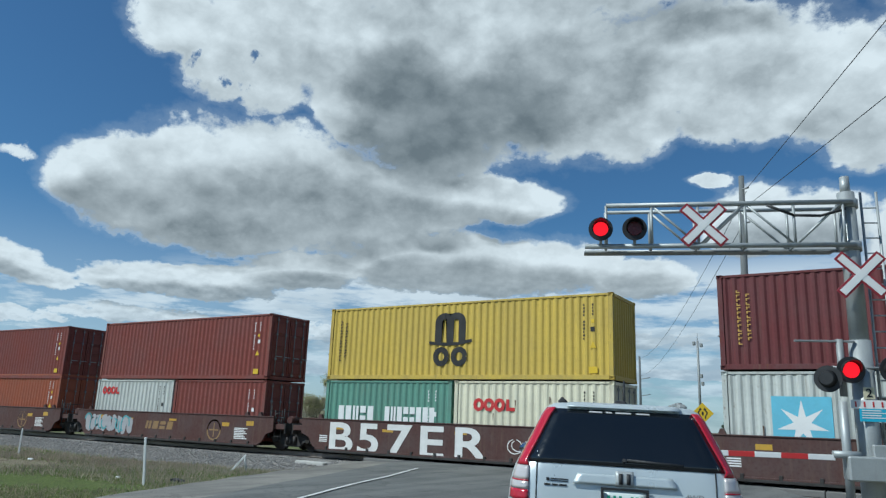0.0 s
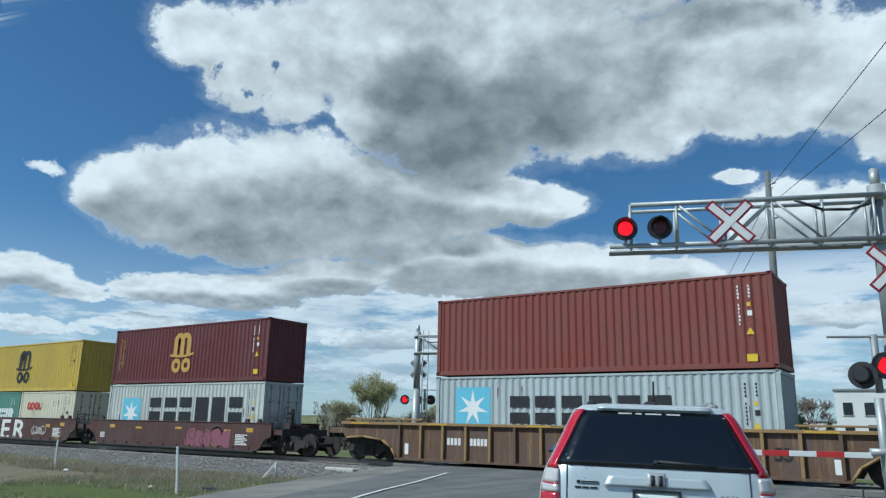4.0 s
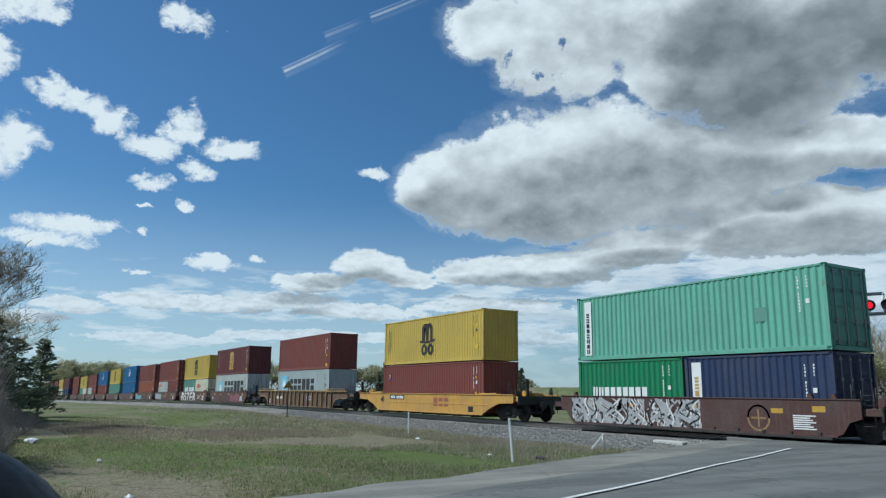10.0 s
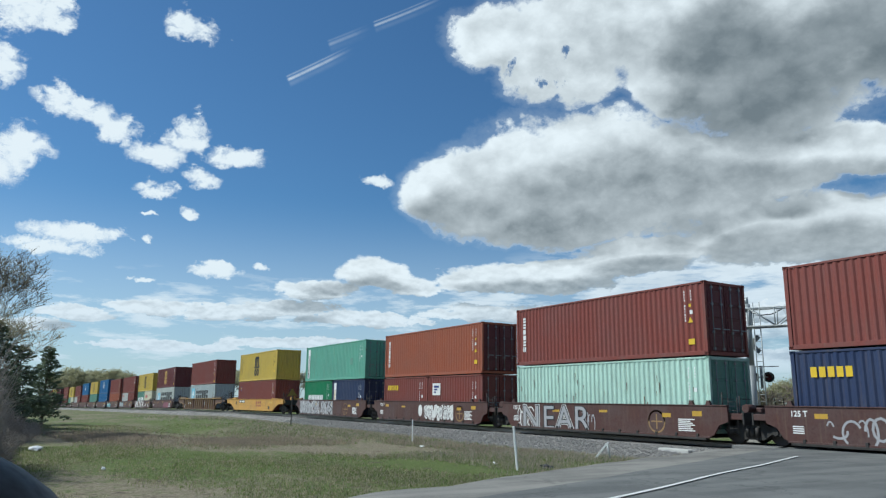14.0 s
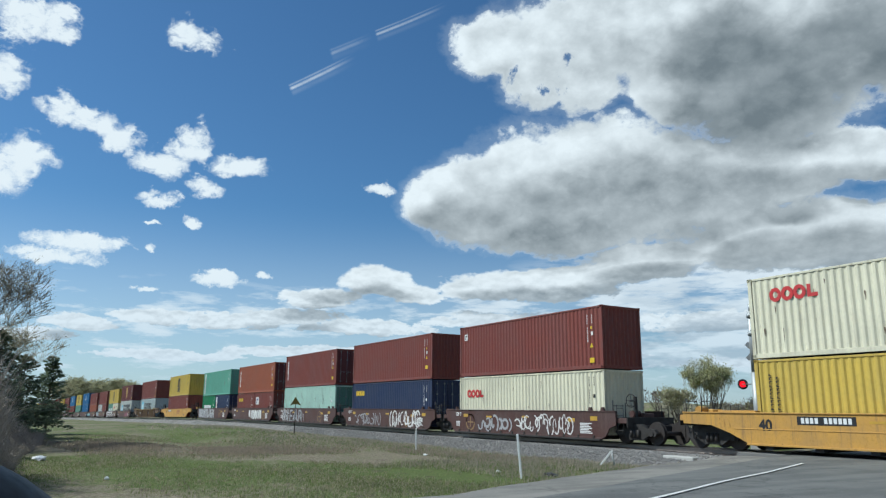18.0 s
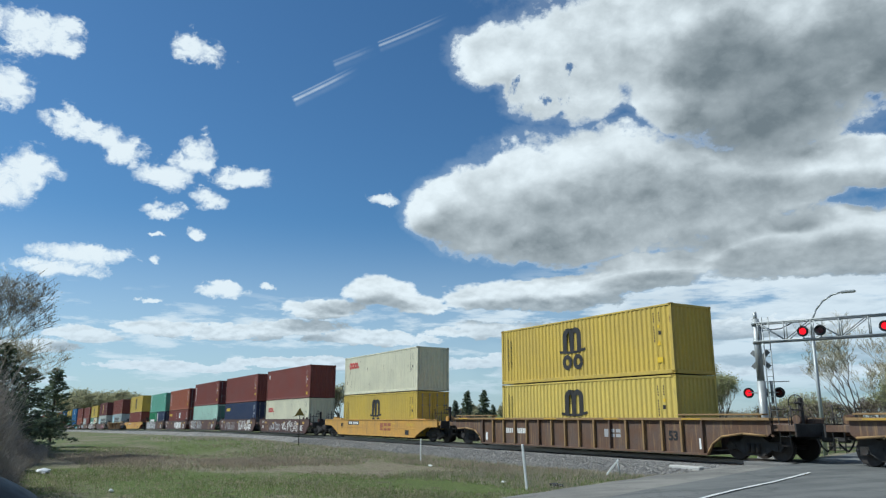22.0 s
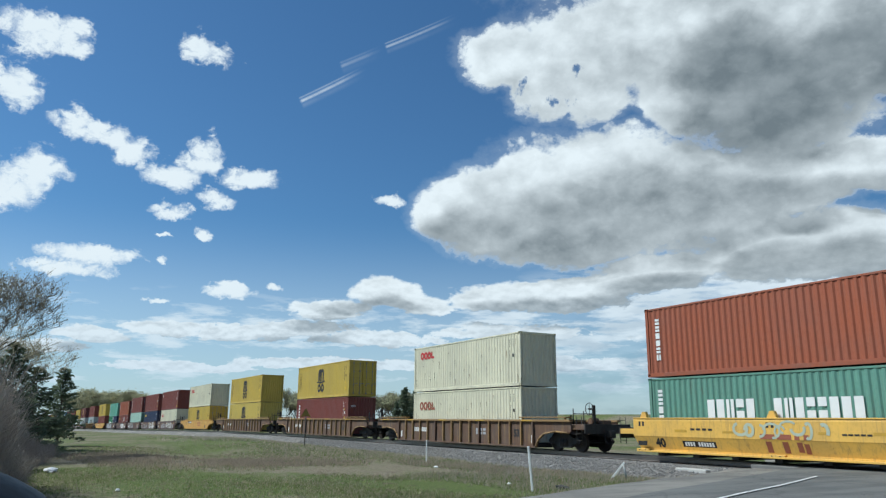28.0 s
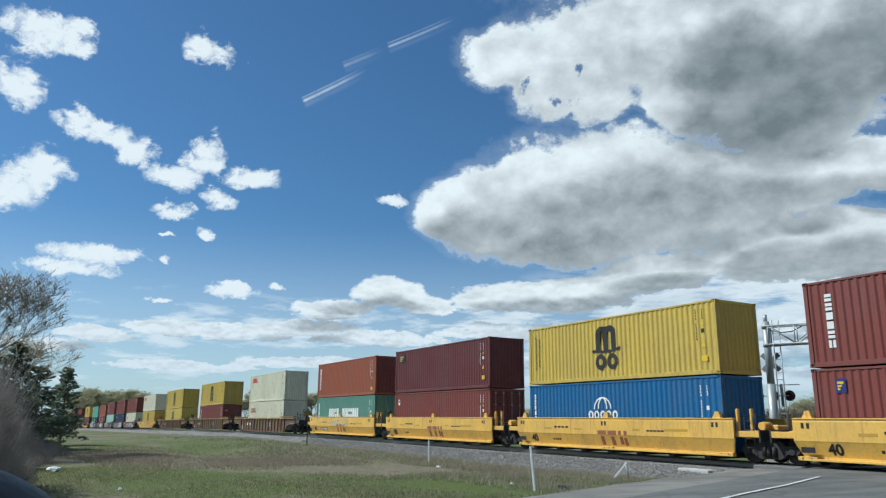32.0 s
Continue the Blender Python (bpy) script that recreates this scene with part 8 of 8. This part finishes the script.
grass_blades("green_grass", 75000, 51, field, 0.055, leaf("fresh_grass_blades", (0.170, 0.215, 0.070), 0.4, 0.4, 0.6), "fresh short green grass over the field")
grass_blades("dry_grass", 60000, 52, field, 0.065, leaf("dry_grass_blades", (0.37, 0.325, 0.22), 0.4, 0.4, 0.6), "dry straw stalks among the grass")
grass_blades("dead_weeds", 26000, 53, verge, 0.15, leaf("dead_grey_weed_stalks", (0.44, 0.39, 0.30), 0.5, 0.5, 0.6), "rough dead grey weeds beside the ballast", 3.0, 1.0)
grass_blades("weed_tangle", 30000, 55, weed_belt, 0.13, leaf("tan_tangled_weeds", (0.36, 0.30, 0.225), 0.5, 0.6, 0.5), "tangle of flattened tan weeds across the field", 4.2, 1.0)
grass_blades("verge_grass", 30000, 54, verge, 0.085, leaf("bright_verge_grass_blades", (0.19, 0.255, 0.080), 0.4, 0.5, 0.6), "green spring grass along the foot of the ballast", 2.6, 1.1)


def loose_stone():
    """Ballast stones spilt along the near shoulder of the track."""
    rng = random.Random(61)
    v, f = [], []
    for _ in range(15000):
        x = -12 - 50 * rng.random() ** 1.4
        dt = rng.choice((rng.uniform(1.9, 3.3), rng.gauss(3.5, 0.7)))
        y = TRACK_Y + bend(x) - dt
        left = x * RL.x + y * RL.y
        if left < 9.0:
            continue
        prof = -0.17 - 0.27 * max(0, dt - 1.8) if dt < 2.5 else max(-0.62, -0.36 - 0.367 * (dt - 2.5))
        z = fall(x) + prof
        r = rng.uniform(0.025, 0.06)
        i0 = len(v)
        for a, b, c in ((1, 0, 0), (-1, 0, 0), (0, 1, 0), (0, -1, 0), (0, 0, 1), (0, 0, -1)):
            s = r * rng.uniform(0.6, 1.3)
            v.append((x + a * s, y + b * s, z + c * s * 0.8 + r * 0.3))
        f += [(i0 + a, i0 + b, i0 + c) for a in (0, 1) for b in (2, 3) for c in (4, 5)]
    m = material("grey_ballast_stones", (0.25, 0.24, 0.225), 0.9, 0, 0.5, 6.0)
    tagged(raw_mesh("ballast_stones", v, f, m), "loose grey ballast stones beside the track", "stones", kind="stuff")


loose_stone()


def litter():
    rng = random.Random(71)

    def scrap(p, size, name, label, mat):
        bm = bmesh.new()
        bmesh.ops.create_icosphere(bm, subdivisions=2, radius=1.0)
        for v in bm.verts:
            n_ = noise.noise(v.co * 2.3 + Vector((p.x, p.y, 0)))
            v.co = Vector((v.co.x * size[0], v.co.y * size[1], v.co.z * size[2])) * (1 + 0.55 * n_)
        ob = part(name, bm, mat)
        ob.matrix_basis = Matrix.Translation(p)
        tagged(ob, label, "litter")
    for d, az, size, label in ((29.5, 87.3, (0.45, 0.2, 0.10), "crumpled white plastic sheet in the grass"), (14.3, 80.9, (0.10, 0.08, 0.07), "crumpled white paper in the grass"),
                               (21.0, 83.0, (0.07, 0.06, 0.05), "scrap of white paper in the grass"), (24.5, 54.9, (0.09, 0.07, 0.05), "small white scrap in the grass"), (33.0, 60.4, (0.12, 0.1, 0.05), "pale scrap near the ballast")):
        p = at(d, az)
        p.z = ground_z(p.x, p.y) + size[2] * 0.6
        scrap(p, size, "litter", label, WHITE)
    p = at(22.8, 50.9)
    p.z = ground_z(p.x, p.y) + 0.05
    scrap(p, (0.30, 0.10, 0.07), "debris", "dark strip of torn rubber in the grass", TRIM)


litter()


# ---------------------------------------------------------------- what moves
def travel(t):
    """How far the train has still to go to its place at 16 s (it runs towards -x and gathers speed)."""
    u = (t - 16.0) / 16.0
    return -147.99 * u - 7.979 * u ** 2 + 1.776 * u ** 3 + 0.757 * u ** 4 - 0.07 * max(0.0, t - 28.0) ** 2


def track_pose(x):
    slope = math.degrees(math.atan(bend_slope(x)))
    grade = (fall(x + 1) - fall(x - 1)) / 2
    return pose(x, TRACK_Y + bend(x), fall(x), 0, -math.degrees(math.atan(grade)), slope)


def motions():
    times = [float(i) for i in range(33)]
    for thing, mid, own in STACKS:
        walk(thing, [(t, track_pose(mid + travel(t)) @ own) for t in times])
    start = travel(0.0)
    turns = [i / 15.0 for i in range(481)]
    rolled = [math.degrees((travel(t) - start) / 0.485) for t in turns]
    near = {thing.name: mid for thing, mid, own in STACKS}
    for w, dx in SPINNING:
        if near[w.parent.name] < -150:
            continue
        walk(w, [(t, pose(dx, 0, 0.485, 0, a, 0)) for t, a in zip(turns, rolled)])


motions()
